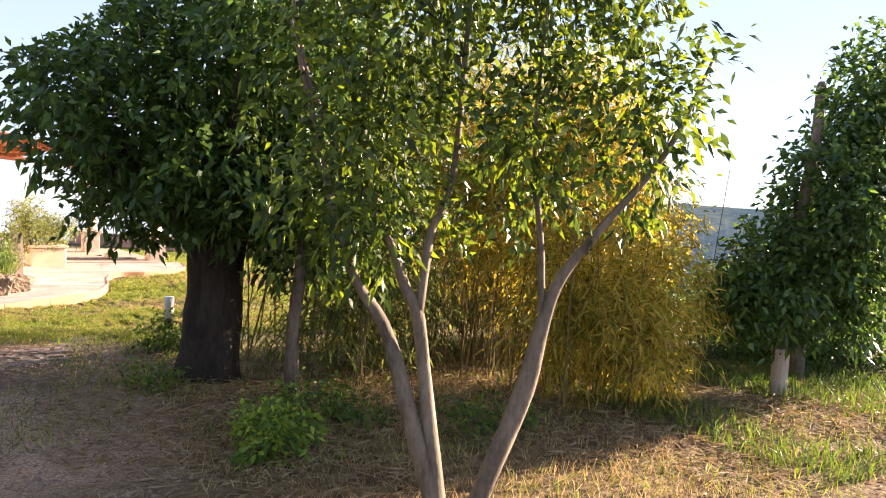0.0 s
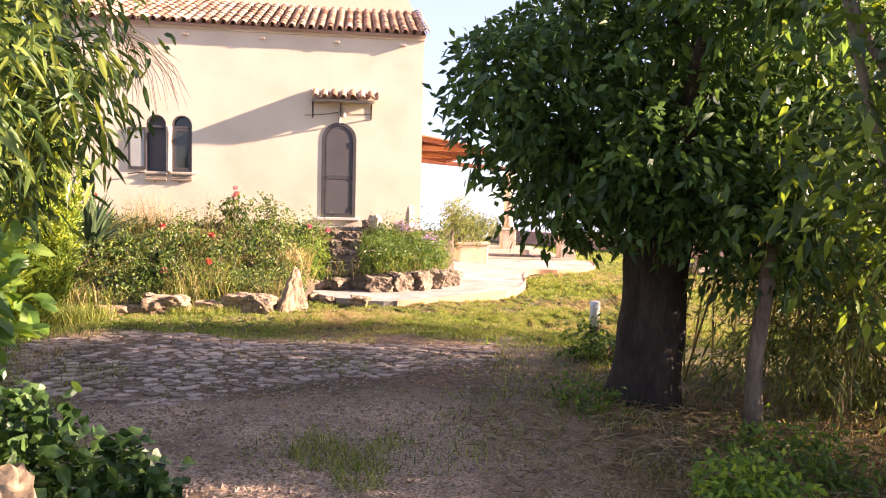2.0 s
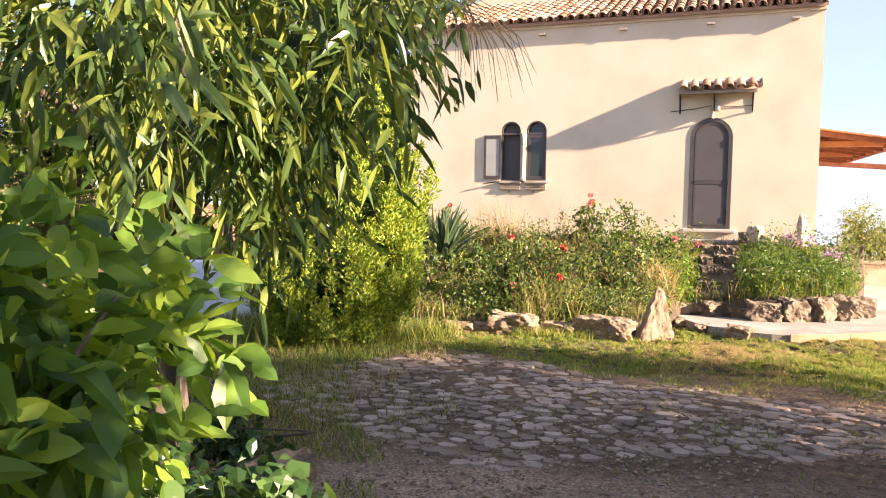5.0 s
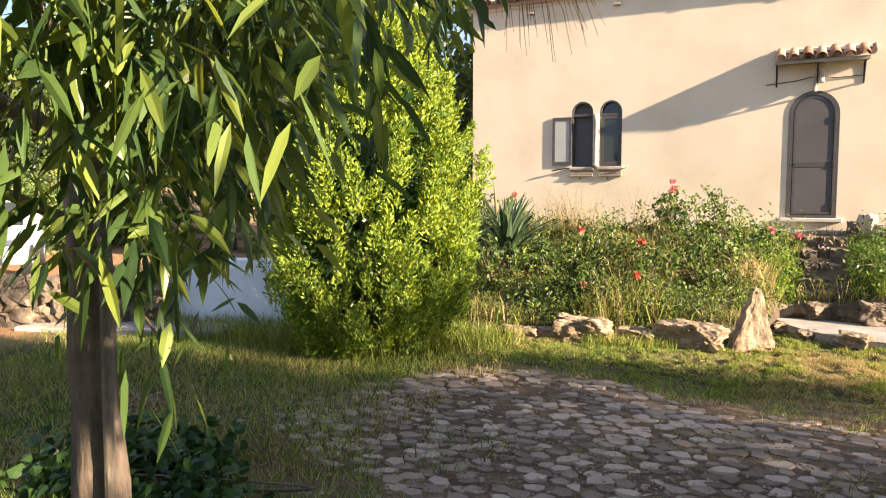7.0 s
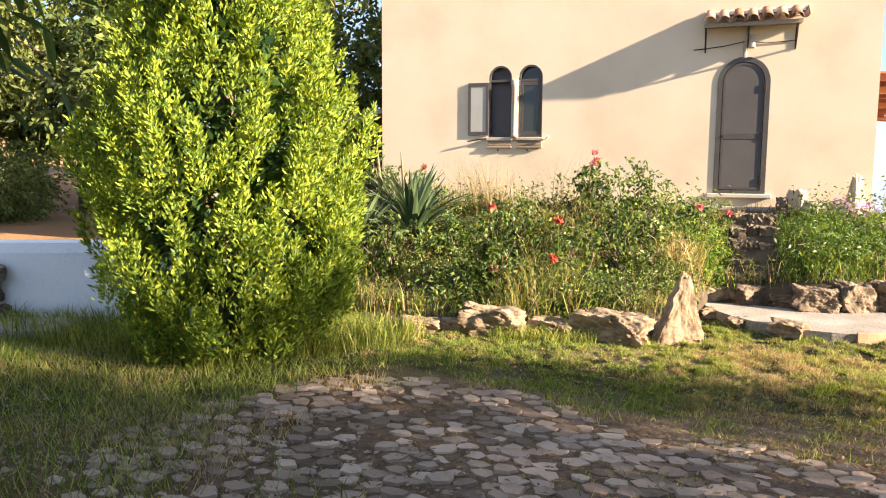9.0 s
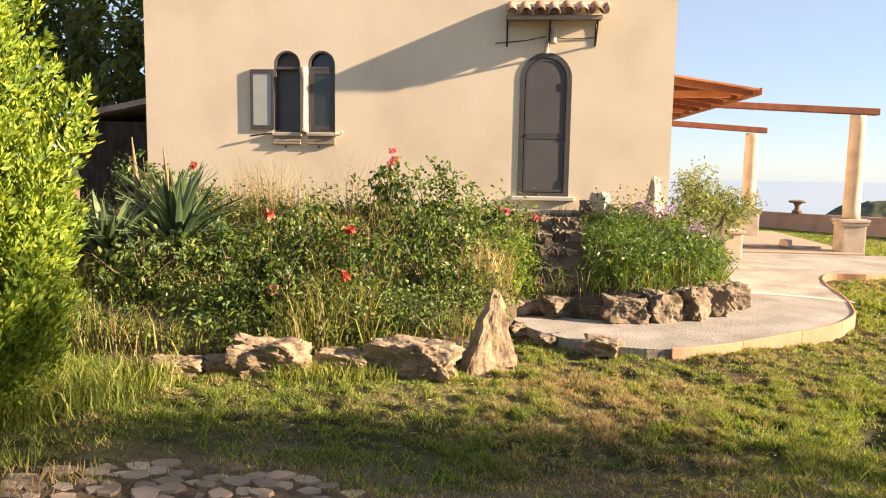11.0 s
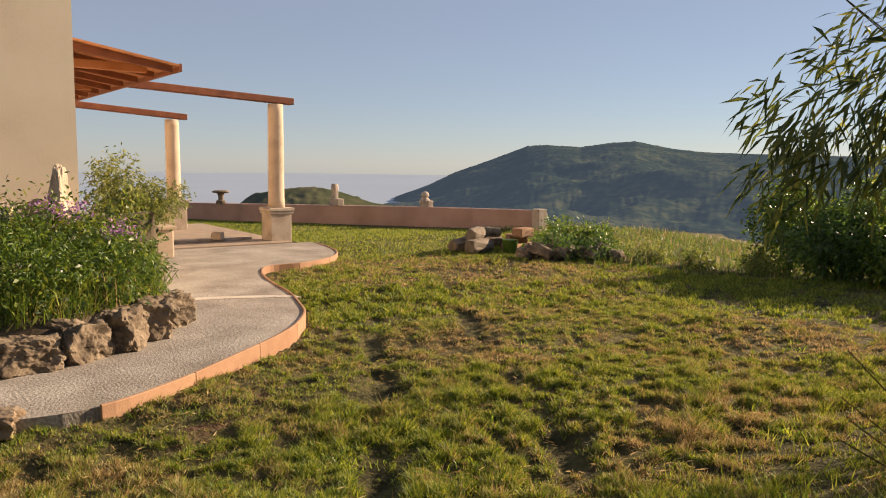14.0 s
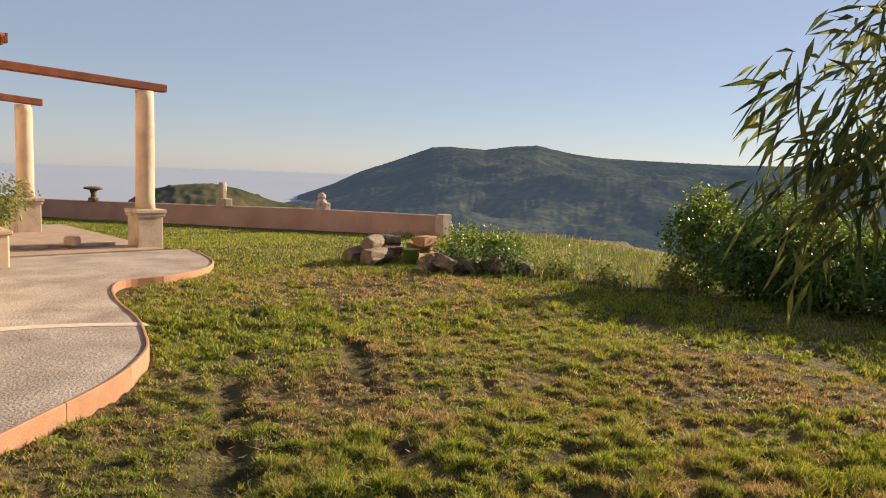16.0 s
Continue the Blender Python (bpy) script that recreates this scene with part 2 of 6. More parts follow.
gcol = mix_color(math_node("MULTIPLY", joints, 0.85), gcol, mix_color(noise_fac(12, 5), (0.075, 0.048, 0.03), (0.15, 0.10, 0.065)))
litter = math_node("MULTIPLY", span(0, 1.2, 2.2, 6.5, 8.5), span(1, 1.0, 2.0, 7.5, 9.0))
gcol = mix_color(math_node("MULTIPLY", litter, 0.85), gcol, mix_color(noise_fac(9, 5), (0.09, 0.06, 0.035), (0.22, 0.155, 0.085)))
bank = math_node("MULTIPLY", span(0, -60.0, -50.0, -8.5, -7.0), noise_fac(0.25, 5, 0.36, 0.5))
gcol = mix_color(bank, gcol, (0.36, 0.20, 0.105))
gp_ = gn["Principled BSDF"]
gp_.inputs["Roughness"].default_value, gp_.inputs["Specular IOR Level"].default_value = 0.95, 0.15
gl.new(gcol, gp_.inputs["Base Color"])
gb = gn.new("ShaderNodeBump")
gb.inputs["Strength"].default_value, gb.inputs["Distance"].default_value = 1.0, 0.05
gl.new(noise_fac(22, 6, 0.0, 1.0), gb.inputs["Height"])
gl.new(gb.outputs[0], gp_.inputs["Normal"])
M["ground"] = gm


# ---- mesh helpers ----
rng = np.random.default_rng(7)


class Build:
    """Collects vertices and faces for one mesh."""

    def __init__(self):
        self.v, self.f, self.n = [], [], 0

    def add(self, verts, faces):
        self.v.append(np.asarray(verts, float))
        self.f += [tuple(i + self.n for i in f) for f in faces]
        self.n += len(verts)
        return self

    def box(self, lo, hi, bevel=0.0, turn=0.0, about=None):
        bm = bmesh.new()
        bmesh.ops.create_cube(bm, size=1)
        for w in bm.verts:
            w.co = Vector([(lo[i] + hi[i]) / 2 + w.co[i] * (hi[i] - lo[i]) for i in range(3)])
        if bevel:
            bmesh.ops.bevel(bm, geom=bm.edges[:], offset=bevel, segments=2, affect="EDGES", profile=0.5)
        if turn:
            c = Vector(about or [(lo[i] + hi[i]) / 2 for i in range(3)])
            bmesh.ops.rotate(bm, verts=bm.verts, cent=c, matrix=Matrix.Rotation(radians(turn), 3, "Z"))
        return self.bm(bm)

    def bm(self, bm):
        bm.verts.index_update()
        self.add([w.co[:] for w in bm.verts], [tuple(w.index for w in f.verts) for f in bm.faces])
        bm.free()
        return self

    def tube(self, pts, radii, n=8, rough=0.0, cap=True):
        """A tube along points, with a radius at each."""
        pts = [Vector(p) for p in pts]
        if not hasattr(radii, "__len__"):
            radii = [radii] * len(pts)
        verts, faces = [], []
        ref = Vector((0.3, 1, 0.1))
        for i, p in enumerate(pts):
            d = (pts[min(i + 1, len(pts) - 1)] - pts[max(i - 1, 0)]).normalized()
            a = d.cross(ref).normalized() if abs(d.dot(ref.normalized())) < 0.98 else d.cross(Vector((1, 0, 0))).normalized()
            b = d.cross(a)
            for k in range(n):
                an = 2 * math.pi * k / n
                r = radii[i] * (1 + rough * (noise.noise(Vector((p.x * 3 + 5 * math.cos(an), p.y * 3 + 5 * math.sin(an), p.z * 2.5)))))
                verts.append(p + (a * math.cos(an) + b * math.sin(an)) * r)
        for i in range(len(pts) - 1):
            for k in range(n):
                faces.append((i * n + k, i * n + (k + 1) % n, (i + 1) * n + (k + 1) % n, (i + 1) * n + k))
        if cap:
            faces += [tuple(range(n - 1, -1, -1)), tuple(range((len(pts) - 1) * n, len(pts) * n))]
        return self.add([w[:] for w in verts], faces)

    def mesh(self, name, mat, smooth=False):
        me = bpy.data.meshes.new(name)
        me.from_pydata(np.concatenate(self.v).tolist() if self.v else [], [], self.f)
        me.materials.append(mat)
        if smooth:
            me.polygons.foreach_set("use_smooth", [True] * len(me.polygons))
        me.update()
        return me


def part(name, build, mat, parent=None, label="", smooth=False):
    """One mesh object, under a thing or a part when a parent is given."""
    ob = new(name, build.mesh(name, mat, smooth) if isinstance(build, Build) else build)
    if parent is not None:
        ob.parent = parent
        ob.matrix_parent_inverse = parent.matrix_world.inverted() if parent.parent is None else Matrix.Identity(4)
    if label:
        tagged(ob, label)
    return ob


def thing(name, place, label, category, group="", kind=""):
    ob = new(name)
    ob.location = place
    ob.empty_display_size = 0.1
    bpy.context.view_layer.update()
    return tagged(ob, label, category, group, kind)


def unit(a):
    return a / np.maximum(np.linalg.norm(a, axis=1, keepdims=True), 1e-9)


def leaves(points, along, length, width, bend=0.25, spread=0.5, fold=True):
    """A build of many leaves: each a blade (folded along its rib, when fold) from its point along its direction, drooping at the tip."""
    points, along = np.asarray(points, float), unit(np.asarray(along, float))
    n = len(points)
    d = unit(along + rng.normal(0, spread, (n, 3)))
    side = unit(np.cross(d, rng.normal(0, 1, (n, 3))))
    up = np.cross(side, d)
    L = (length * rng.uniform(0.6, 1.25, n))[:, None]
    W = (width * rng.uniform(0.7, 1.2, n))[:, None]
    droop = np.array([[0, 0, -1.0]]) * bend * L
    mid = points + d * L * 0.45 + up * L * 0.06
    tip = points + d * L + droop
    a = points + d * L * 0.42 + side * W * 0.5 + droop * 0.2
    b = points + d * L * 0.42 - side * W * 0.5 + droop * 0.2
    if not fold:
        v = np.stack([points, a, tip, b], 1).reshape(-1, 3)
        k = np.arange(n)[:, None] * 4
        o = Build()
        o.v, o.f, o.n = [v], np.concatenate([k + np.array([[0, 1, 3]]), k + np.array([[1, 2, 3]])]).tolist(), len(v)
        return o
    v = np.stack([points, a, mid, b, tip], 1).reshape(-1, 3)
    k = np.arange(n)[:, None] * 5
    f = np.concatenate([k + np.array([[0, 1, 2]]), k + np.array([[0, 2, 3]]), k + np.array([[1, 4, 2]]), k + np.array([[2, 4, 3]])]).tolist()
    o = Build()
    o.v, o.f, o.n = [v], f, len(v)
    return o


def round_leaves(points, along, length, width, bend=0.25, spread=0.5, rows=((0.2, 0.72), (0.5, 1.0), (0.8, 0.58))):
    """Leaves with a full outline: pairs of edge points and a sunken rib at each row."""
    points, along = np.asarray(points, float), unit(np.asarray(along, float))
    n = len(points)
    d = unit(along + rng.normal(0, spread, (n, 3)))
    side = unit(np.cross(d, rng.normal(0, 1, (n, 3))))
    up = np.cross(side, d)
    L = (length * rng.uniform(0.6, 1.25, n))[:, None]
    W = (width * rng.uniform(0.7, 1.2, n))[:, None] * 0.5
    curl = rng.uniform(0.1, 0.4, (n, 1))
    drop = np.array([[0, 0, -1.0]]) * bend * L
    out = [points]
    for s_, w_ in rows:
        c = points + d * L * s_ + drop * s_ * s_
        out += [c + side * W * w_ + up * W * w_ * curl, c, c - side * W * w_ + up * W * w_ * curl]
    out.append(points + d * L + drop)
    m = len(out)
    f = [(0, 1, 2), (0, 2, 3)]
    for r_ in range(len(rows) - 1):
        q = 1 + 3 * r_
        f += [(q, q + 3, q + 4), (q, q + 4, q + 1), (q + 1, q + 4, q + 5), (q + 1, q + 5, q + 2)]
    q = m - 4
    f += [(q, m - 1, q + 1), (q + 1, m - 1, q + 2)]
    o = Build()
    o.v, o.n = [np.stack(out, 1).reshape(-1, 3)], n * m
    o.f = (np.arange(n)[:, None, None] * m + np.array(f)[None]).reshape(-1, 3).tolist()
    return o


def blades(points, height, width, lean=0.35):
    """A build of grass blades, one triangle pair each."""
    points = np.asarray(points, float)
    n = len(points)
    an = rng.uniform(0, 2 * math.pi, n)
    side = np.stack([np.cos(an), np.sin(an), np.zeros(n)], 1)
    H = (height * rng.uniform(0.5, 1.3, n))[:, None]
    W = (width * rng.uniform(0.7, 1.3, n))[:, None]
    off = rng.normal(0, lean, (n, 3)) * H
    off[:, 2] = 0
    up = np.array([[0, 0, 1.0]])
    a, b = points - side * W / 2, points + side * W / 2
    m = points + off * 0.35 + up * H * 0.6
    c, d_ = m - side * W * 0.35, m + side * W * 0.35
    t_ = points + off + up * H * (1 - 0.25 * np.linalg.norm(off, axis=1, keepdims=True) / H)
    v = np.stack([a, b, d_, c, t_], 1).reshape(-1, 3)
    k = np.arange(n)[:, None] * 5
    f = np.concatenate([k + np.array([[0, 1, 2]]), k + np.array([[0, 2, 3]]), k + np.array([[3, 2, 4]])]).tolist()
    o = Build()
    o.v, o.f, o.n = [v], f, len(v)
    return o


def short_blades(points, height, width, lean=0.6):
    """Mown grass: one leaning, pointed blade for each point."""
    n = len(points)
    an = rng.uniform(0, 2 * math.pi, n)
    side = np.stack([np.cos(an), np.sin(an), np.zeros(n)], 1)
    H = (height * rng.uniform(0.6, 1.3, n))[:, None]
    W = (width * rng.uniform(0.7, 1.3, n))[:, None]
    tip = points + rng.normal(0, lean, (n, 3)) * H * np.array([[1, 1, 0]]) + H * np.array([[0, 0, 1.0]])
    v = np.stack([points - side * W / 2, points + side * W / 2, tip], 1).reshape(-1, 3)
    o = Build()
    o.v, o.f, o.n = [v], (np.arange(n)[:, None] * 3 + np.array([[0, 1, 2]])).tolist(), 3 * n
    return o


def crown_points(clusters, per, radius, shell=0.6, lobes=(), flat=1.0):
    """Leaf points in clusters (twigs) spread through ellipsoidal lobes (centre, radii); denser near the skin."""
    pts, dirs = [], []
    vol = np.array([np.prod(l[1]) ** (2 / 3) for l in lobes])
    for (c, r), k in zip(lobes, rng.multinomial(clusters, vol / vol.sum())):
        u = unit(rng.normal(0, 1, (k, 3)))
        rad = 1 - shell * rng.random(k) ** 1.6
        cc = np.array(c) + u * rad[:, None] * np.array(r)
        tw = unit(u * np.array([1, 1, flat]) + rng.normal(0, 0.45, (k, 3)))
        for _ in range(per):
            s = rng.random((k, 1))
            pts.append(cc + tw * (s - 0.4) * radius * 2 + rng.normal(0, radius * 0.35, (k, 3)))
            dirs.append(tw + 0.5 * rng.normal(0, 1, (k, 3)))
    return np.concatenate(pts), np.concatenate(dirs)


TABLE = np.random.default_rng(3).random((128, 128))


def soft_noise(x, y, s, off=0.0):
    """Smooth noise from 0 to 1, s cells to the metre."""
    u, v = x * s + off, y * s + 0.7 * off
    i, j = np.floor(u).astype(int), np.floor(v).astype(int)
    a, b = u - i, v - j
    a, b = a * a * (3 - 2 * a), b * b * (3 - 2 * b)
    T = lambda p, q: TABLE[p % 128, q % 128]
    return (T(i, j) * (1 - a) + T(i + 1, j) * a) * (1 - b) + (T(i, j + 1) * (1 - a) + T(i + 1, j + 1) * a) * b


def rut(x, y):
    """1 in the worn wheel tracks across the lawn."""
    out = np.zeros(np.shape(x))
    for x0, y0 in ((2.6, 13.0), (3.5, 12.3)):
        out = np.maximum(out, np.clip(1.6 - np.abs(x - x0 - (y - y0) * 0.61 + 0.25 * (soft_noise(x, y, 1.3, 4) - 0.5)) / 0.13, 0, 1))
    return out * np.clip((soft_noise(x, y, 2.1, 30) - 0.36) * 6, 0, 1) * np.clip((19 - y) / 2, 0, 1)


def tuft(x, y):
    """0 in the hollows of the lawn, 1 on its tufts."""
    return np.clip(0.46 * soft_noise(x, y, 7.5, 11) + 0.5 * soft_noise(x, y, 15.0, 5) + 0.24 * soft_noise(x, y, 1.4, 19) - 0.1, 0, 1)


def height(x, y):
    """The ground's height."""
    x, y = np.asarray(x, float), np.asarray(y, float)
    z = np.interp(y, [-5, 9.0, 12.5, 16, 24, 28.8, 32, 37, 42], [0.17, 0.17, -0.02, -0.14, -0.16, -0.42, -0.45, -0.60, -0.70])
    edge = np.interp(y, [-20, 8, 11, 13, 16, 18.5, 22.5, 24, 40], [11, 11, 11.6, 12.2, 11.3, 11.2, 14.5, 15.6, 12.5])
    d = np.maximum(np.maximum(x - edge, (y - 43) * 0.8), 0)
    z = z - 68 * (1 - np.exp(-np.maximum(d - 9, 0) * 0.0085)) - 0.06 * np.minimum(d, 9)
    l = np.maximum(-24 - x, 0)
    z = z + 0.16 * np.minimum(l, 80) * np.clip((y - 2) / 8, 0, 1)
    z = z + 0.03 * np.sin(x * 1.7 + 0.6 * y) * np.sin(y * 1.3 - 0.4 * x) * np.clip(12 - np.abs(y - 8), 0, 1)
    lawn = np.clip((y - 10.3) / 0.8, 0, 1) * np.clip(20 - y, 0, 1) * np.clip((x + 4.5) * 2, 0, 1) * np.clip(10 - x, 0, 1)
    return z - lawn * (0.075 * (1 - tuft(x, y)) - 0.03 + 0.045 * rut(x, y))


# ---- ground, sea and hills ----
def steps(lo, hi, step, far):
    out, s, c = [], step, hi
    while c < far:
        s *= 1.25
        c += s
        out.append(c)
    inn, s, c = [], step, lo
    while c > -far:
        s *= 1.25
        c -= s
        inn.append(c)
    return np.array(inn[::-1] + list(np.arange(lo, hi + 1e-6, step)) + out)


def grid(name, xs, ys, zf, mat):
    X, Y = np.meshgrid(xs, ys)
    Z = zf(X, Y)
    nx, ny = len(xs), len(ys)
    b = Build()
    i = (np.arange(ny - 1)[:, None] * nx + np.arange(nx - 1)[None]).ravel()
    b.v, b.f, b.n = [np.stack([X.ravel(), Y.ravel(), Z.ravel()], 1)], np.stack([i, i + 1, i + nx + 1, i + nx], 1).tolist(), nx * ny
    return b


def fine(q, lo, hi, n=3):
    """Splits the steps between lo and hi into n each."""
    return np.unique(np.concatenate([np.linspace(a, b, n + 1) if lo <= a < hi else np.array([a, b]) for a, b in zip(q[:-1], q[1:])]).round(5))


ground = part("ground", grid("ground", fine(steps(-10, 14, 0.2, 4200), -2.5, 7.0, 4), fine(steps(-4, 26, 0.2, 4200), 10.3, 15.5, 4), height, 0), M["ground"], smooth=True)
tagged(ground, "sloping lawn, gravel drive and bare earth around the house", "ground", kind="structure")

# the pale base colour holds the haze that blends sea into sky
sea_m = material("sea_water", [(0.27, 0.33, 0.41), (0.30, 0.36, 0.44)], 0.002, 0.5, 0.0)
sea = part("water", Build().add([(-4600, -4600, -62), (4600, -4600, -62), (4600, 4600, -62), (-4600, 4600, -62)], [(0, 1, 2, 3)]), sea_m)
tagged(sea, "calm hazy blue sea below the hills", "sea", kind="structure")


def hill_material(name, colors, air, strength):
    """Wooded slopes seen through air: the haze is put in as a little blue emission."""
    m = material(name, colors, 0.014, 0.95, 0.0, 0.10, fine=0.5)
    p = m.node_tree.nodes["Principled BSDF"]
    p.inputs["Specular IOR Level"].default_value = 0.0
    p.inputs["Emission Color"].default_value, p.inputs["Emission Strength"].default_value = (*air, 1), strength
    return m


# dim blue emission stands for haze, stronger on the far hill
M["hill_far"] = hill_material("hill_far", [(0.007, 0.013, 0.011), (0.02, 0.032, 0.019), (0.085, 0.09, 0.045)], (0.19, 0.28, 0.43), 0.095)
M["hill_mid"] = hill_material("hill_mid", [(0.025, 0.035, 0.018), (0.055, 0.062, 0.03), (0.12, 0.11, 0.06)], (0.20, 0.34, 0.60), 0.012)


def hill(name, az, el, near, far, drop, mat, bumps, label, tree=9.0):
    """A ridge round the eye: its skyline by azimuth (degrees from north to the east) and elevation, falling towards the eye."""
    A = np.radians(np.arange(az[0], az[-1], 0.11))
    top = np.interp(np.degrees(A), az, el)
    rows = 110
    b, vv = Build(), []
    for j in range(rows + 12):
        s = min(j / rows, 1.0)
        r = near + (far - near) * s + max(j - rows, 0) * (far - near) / 60
        crest = far * np.tan(np.radians(top)) + 1.7
        z = drop + (crest - drop) * (s ** 1.25) - max(j - rows, 0) * 3.0
        x, y = r * np.sin(A), r * np.cos(A)
        w = np.array([noise.fractal(Vector((px / bumps, py / bumps, 3.1)), 1.0, 2.2, 6) for px, py in zip(x, y)])
        fall = math.sin(math.pi * min(s, 1) ** 0.8)
        ridge = np.array([noise.fractal(Vector((px / 260, py / 260, 8.0)), 1.0, 2.1, 4) for px, py in zip(x, y)])
        bush = np.array([max(0.0, noise.noise(Vector((px / tree, py / tree, 1.0)))) for px, py in zip(x, y)]) * tree * 0.38
        vv.append(np.stack([x, y, z + bush + w * bumps * 0.085 * (0.25 + fall) + ridge * fall * (far - near) * 0.022], 1))
    n = len(A)
    i = (np.arange(rows + 11)[:, None] * n + np.arange(n - 1)[None]).ravel()
    b.v, b.f, b.n = [np.concatenate(vv)], np.stack([i, i + 1, i + n + 1, i + n], 1).tolist(), n * (rows + 12)
    return tagged(part(name, b, mat, smooth=True), label, "hill", kind="structure")


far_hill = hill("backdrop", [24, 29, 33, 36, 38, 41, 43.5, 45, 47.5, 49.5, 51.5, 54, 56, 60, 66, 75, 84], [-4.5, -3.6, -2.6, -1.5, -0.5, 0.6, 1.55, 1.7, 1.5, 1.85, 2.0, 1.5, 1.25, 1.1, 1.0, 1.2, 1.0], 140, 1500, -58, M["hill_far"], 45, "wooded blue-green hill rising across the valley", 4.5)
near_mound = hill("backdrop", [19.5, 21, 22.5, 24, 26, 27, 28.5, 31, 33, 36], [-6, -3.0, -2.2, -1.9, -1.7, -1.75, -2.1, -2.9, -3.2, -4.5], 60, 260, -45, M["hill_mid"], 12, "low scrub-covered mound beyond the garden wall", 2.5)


# ---- house ----
WY = 17.87  # the front wall's face
X0, X1, Y1 = -6.36, 1.645, 30.5
EAVE = 5.30


def arch(x0, x1, z0, z1, n=14):
    """The outline of an opening with a round head, in the wall's plane."""
    r, c = (x1 - x0) / 2, (x0 + x1) / 2
    pts = [(x0, z0), (x1, z0)]
    return pts + [(c + r * math.cos(math.pi * i / n), z1 - r + r * math.sin(math.pi * i / n)) for i in range(n + 1)]


def slab(outer, holes, y0, y1):
    """A wall between y0 and y1 with openings right through it."""
    bm = bmesh.new()
    for loop in [outer] + holes:
        vs = [bm.verts.new((x, y0, z)) for x, z in loop]
        for a, b in zip(vs, vs[1:] + vs[:1]):
            bm.edges.new((a, b))
    bmesh.ops.triangle_fill(bm, use_beauty=True, use_dissolve=False, edges=bm.edges[:])
    ex = bmesh.ops.extrude_face_region(bm, geom=bm.faces[:])
    bmesh.ops.translate(bm, verts=[g for g in ex["geom"] if isinstance(g, bmesh.types.BMVert)], vec=(0, y1 - y0, 0))
    bmesh.ops.recalc_face_normals(bm, faces=bm.faces[:])
    return bm


def ring(loop_out, loop_in, y0, y1):
    """A frame between two outlines of as many points."""
    n = len(loop_out)
    v = [(x, y, z) for y in (y0, y1) for loop in (loop_out, loop_in) for x, z in loop]
    f = []
    for i in range(n):
        j = (i + 1) % n
        f += [(i, j, n + j, n + i), (2 * n + j, 2 * n + i, 3 * n + i, 3 * n + j), (j, i, 2 * n + i, 2 * n + j), (n + i, n + j, 3 * n + j, 3 * n + i)]
    return Build().add(v, f)


DOOR = (-0.575, 0.185, 1.29, 3.39)
W1, W2 = (-4.31, -3.90, 2.19, 3.41), (-3.775, -3.36, 2.19, 3.41)
house = thing("house", (-2.3, WY, 1.0), "two-storey cream plastered house with a barrel-tiled roof", "house")
bm = slab([(X0, -0.3), (X1, -0.3), (X1, EAVE), (X0, EAVE)], [arch(*DOOR), arch(*W1), arch(*W2)], WY, WY + 0.35)
part("wall_front", Build().bm(bm), M["plaster"], house, "sunlit cream plaster wall")
side = Build().box((X1 - 0.35, WY + 0.353, -0.4), (X1, Y1, EAVE)).box((X0, WY + 0.353, -0.4), (X0 + 0.35, Y1, EAVE)).box((X0 + 0.353, Y1 - 0.35, -0.4), (X1 - 0.353, Y1, EAVE))
part("wall_side", side, M["plaster"], house)
# added back wall and floor, coloured near-black for the unlit room
part("inner_room", Build().box((X0 + 0.4, WY + 2.2, 0.6), (X1 - 0.4, WY + 2.3, 5.0)).box((X0 + 0.4, WY + 0.38, 1.2), (X1 - 0.4, WY + 2.2, 1.28)), M["room_shade"], house)
part("eave_moulding", Build().box((X0 - 0.05, WY - 0.045, EAVE - 0.05), (X1 + 0.03, WY - 0.003, EAVE + 0.02), 0.012), M["plaster"], house)
for bx in (-5.2, -3.55, -1.95, -0.35, 1.1):
    part("beam_stub", Build().box((bx, WY - 0.09, EAVE - 0.19), (bx + 0.13, WY - 0.003, EAVE - 0.15), 0.008), M["plinth"], house)
# roof deck under the tiles
RISE = math.tan(radians(21))
MIDY = (WY + Y1) / 2
deck = Build()
for sgn, ya in ((1, WY - 0.12), (-1, Y1 + 0.12)):
    za, zb = EAVE + 0.0, EAVE + RISE * (MIDY - WY)
    deck.add([(X0 - 0.06, ya, za), (X1 + 0.03, ya, za), (X1 + 0.03, MIDY, zb), (X0 - 0.06, MIDY, zb), (X0 - 0.06, ya, za + 0.06), (X1 + 0.03, ya, za + 0.06), (X1 + 0.03, MIDY, zb + 0.06), (X0 - 0.06, MIDY, zb + 0.06)],
             [(0, 1, 2, 3), (4, 7, 6, 5), (0, 4, 5, 1), (1, 5, 6, 2), (3, 7, 4, 0), (2, 6, 7, 3)])
roof = part("roof", deck, M["roof_tile_joined"], house, "faded terracotta barrel-tile roof")
for gx in (X0 + 0.02, X1 - 0.3):
    gable = Build().add([(gx, WY + 0.1, EAVE), (gx, Y1 - 0.1, EAVE), (gx, MIDY, EAVE + RISE * (MIDY - WY) - 0.05), (gx + 0.28, WY + 0.1, EAVE), (gx + 0.28, Y1 - 0.1, EAVE), (gx + 0.28, MIDY, EAVE + RISE * (MIDY - WY) - 0.05)],
              [(0, 2, 1), (3, 4, 5), (0, 3, 5, 2), (1, 2, 5, 4), (0, 1, 4, 3)])
    part("gable", gable, M["plaster"], house)

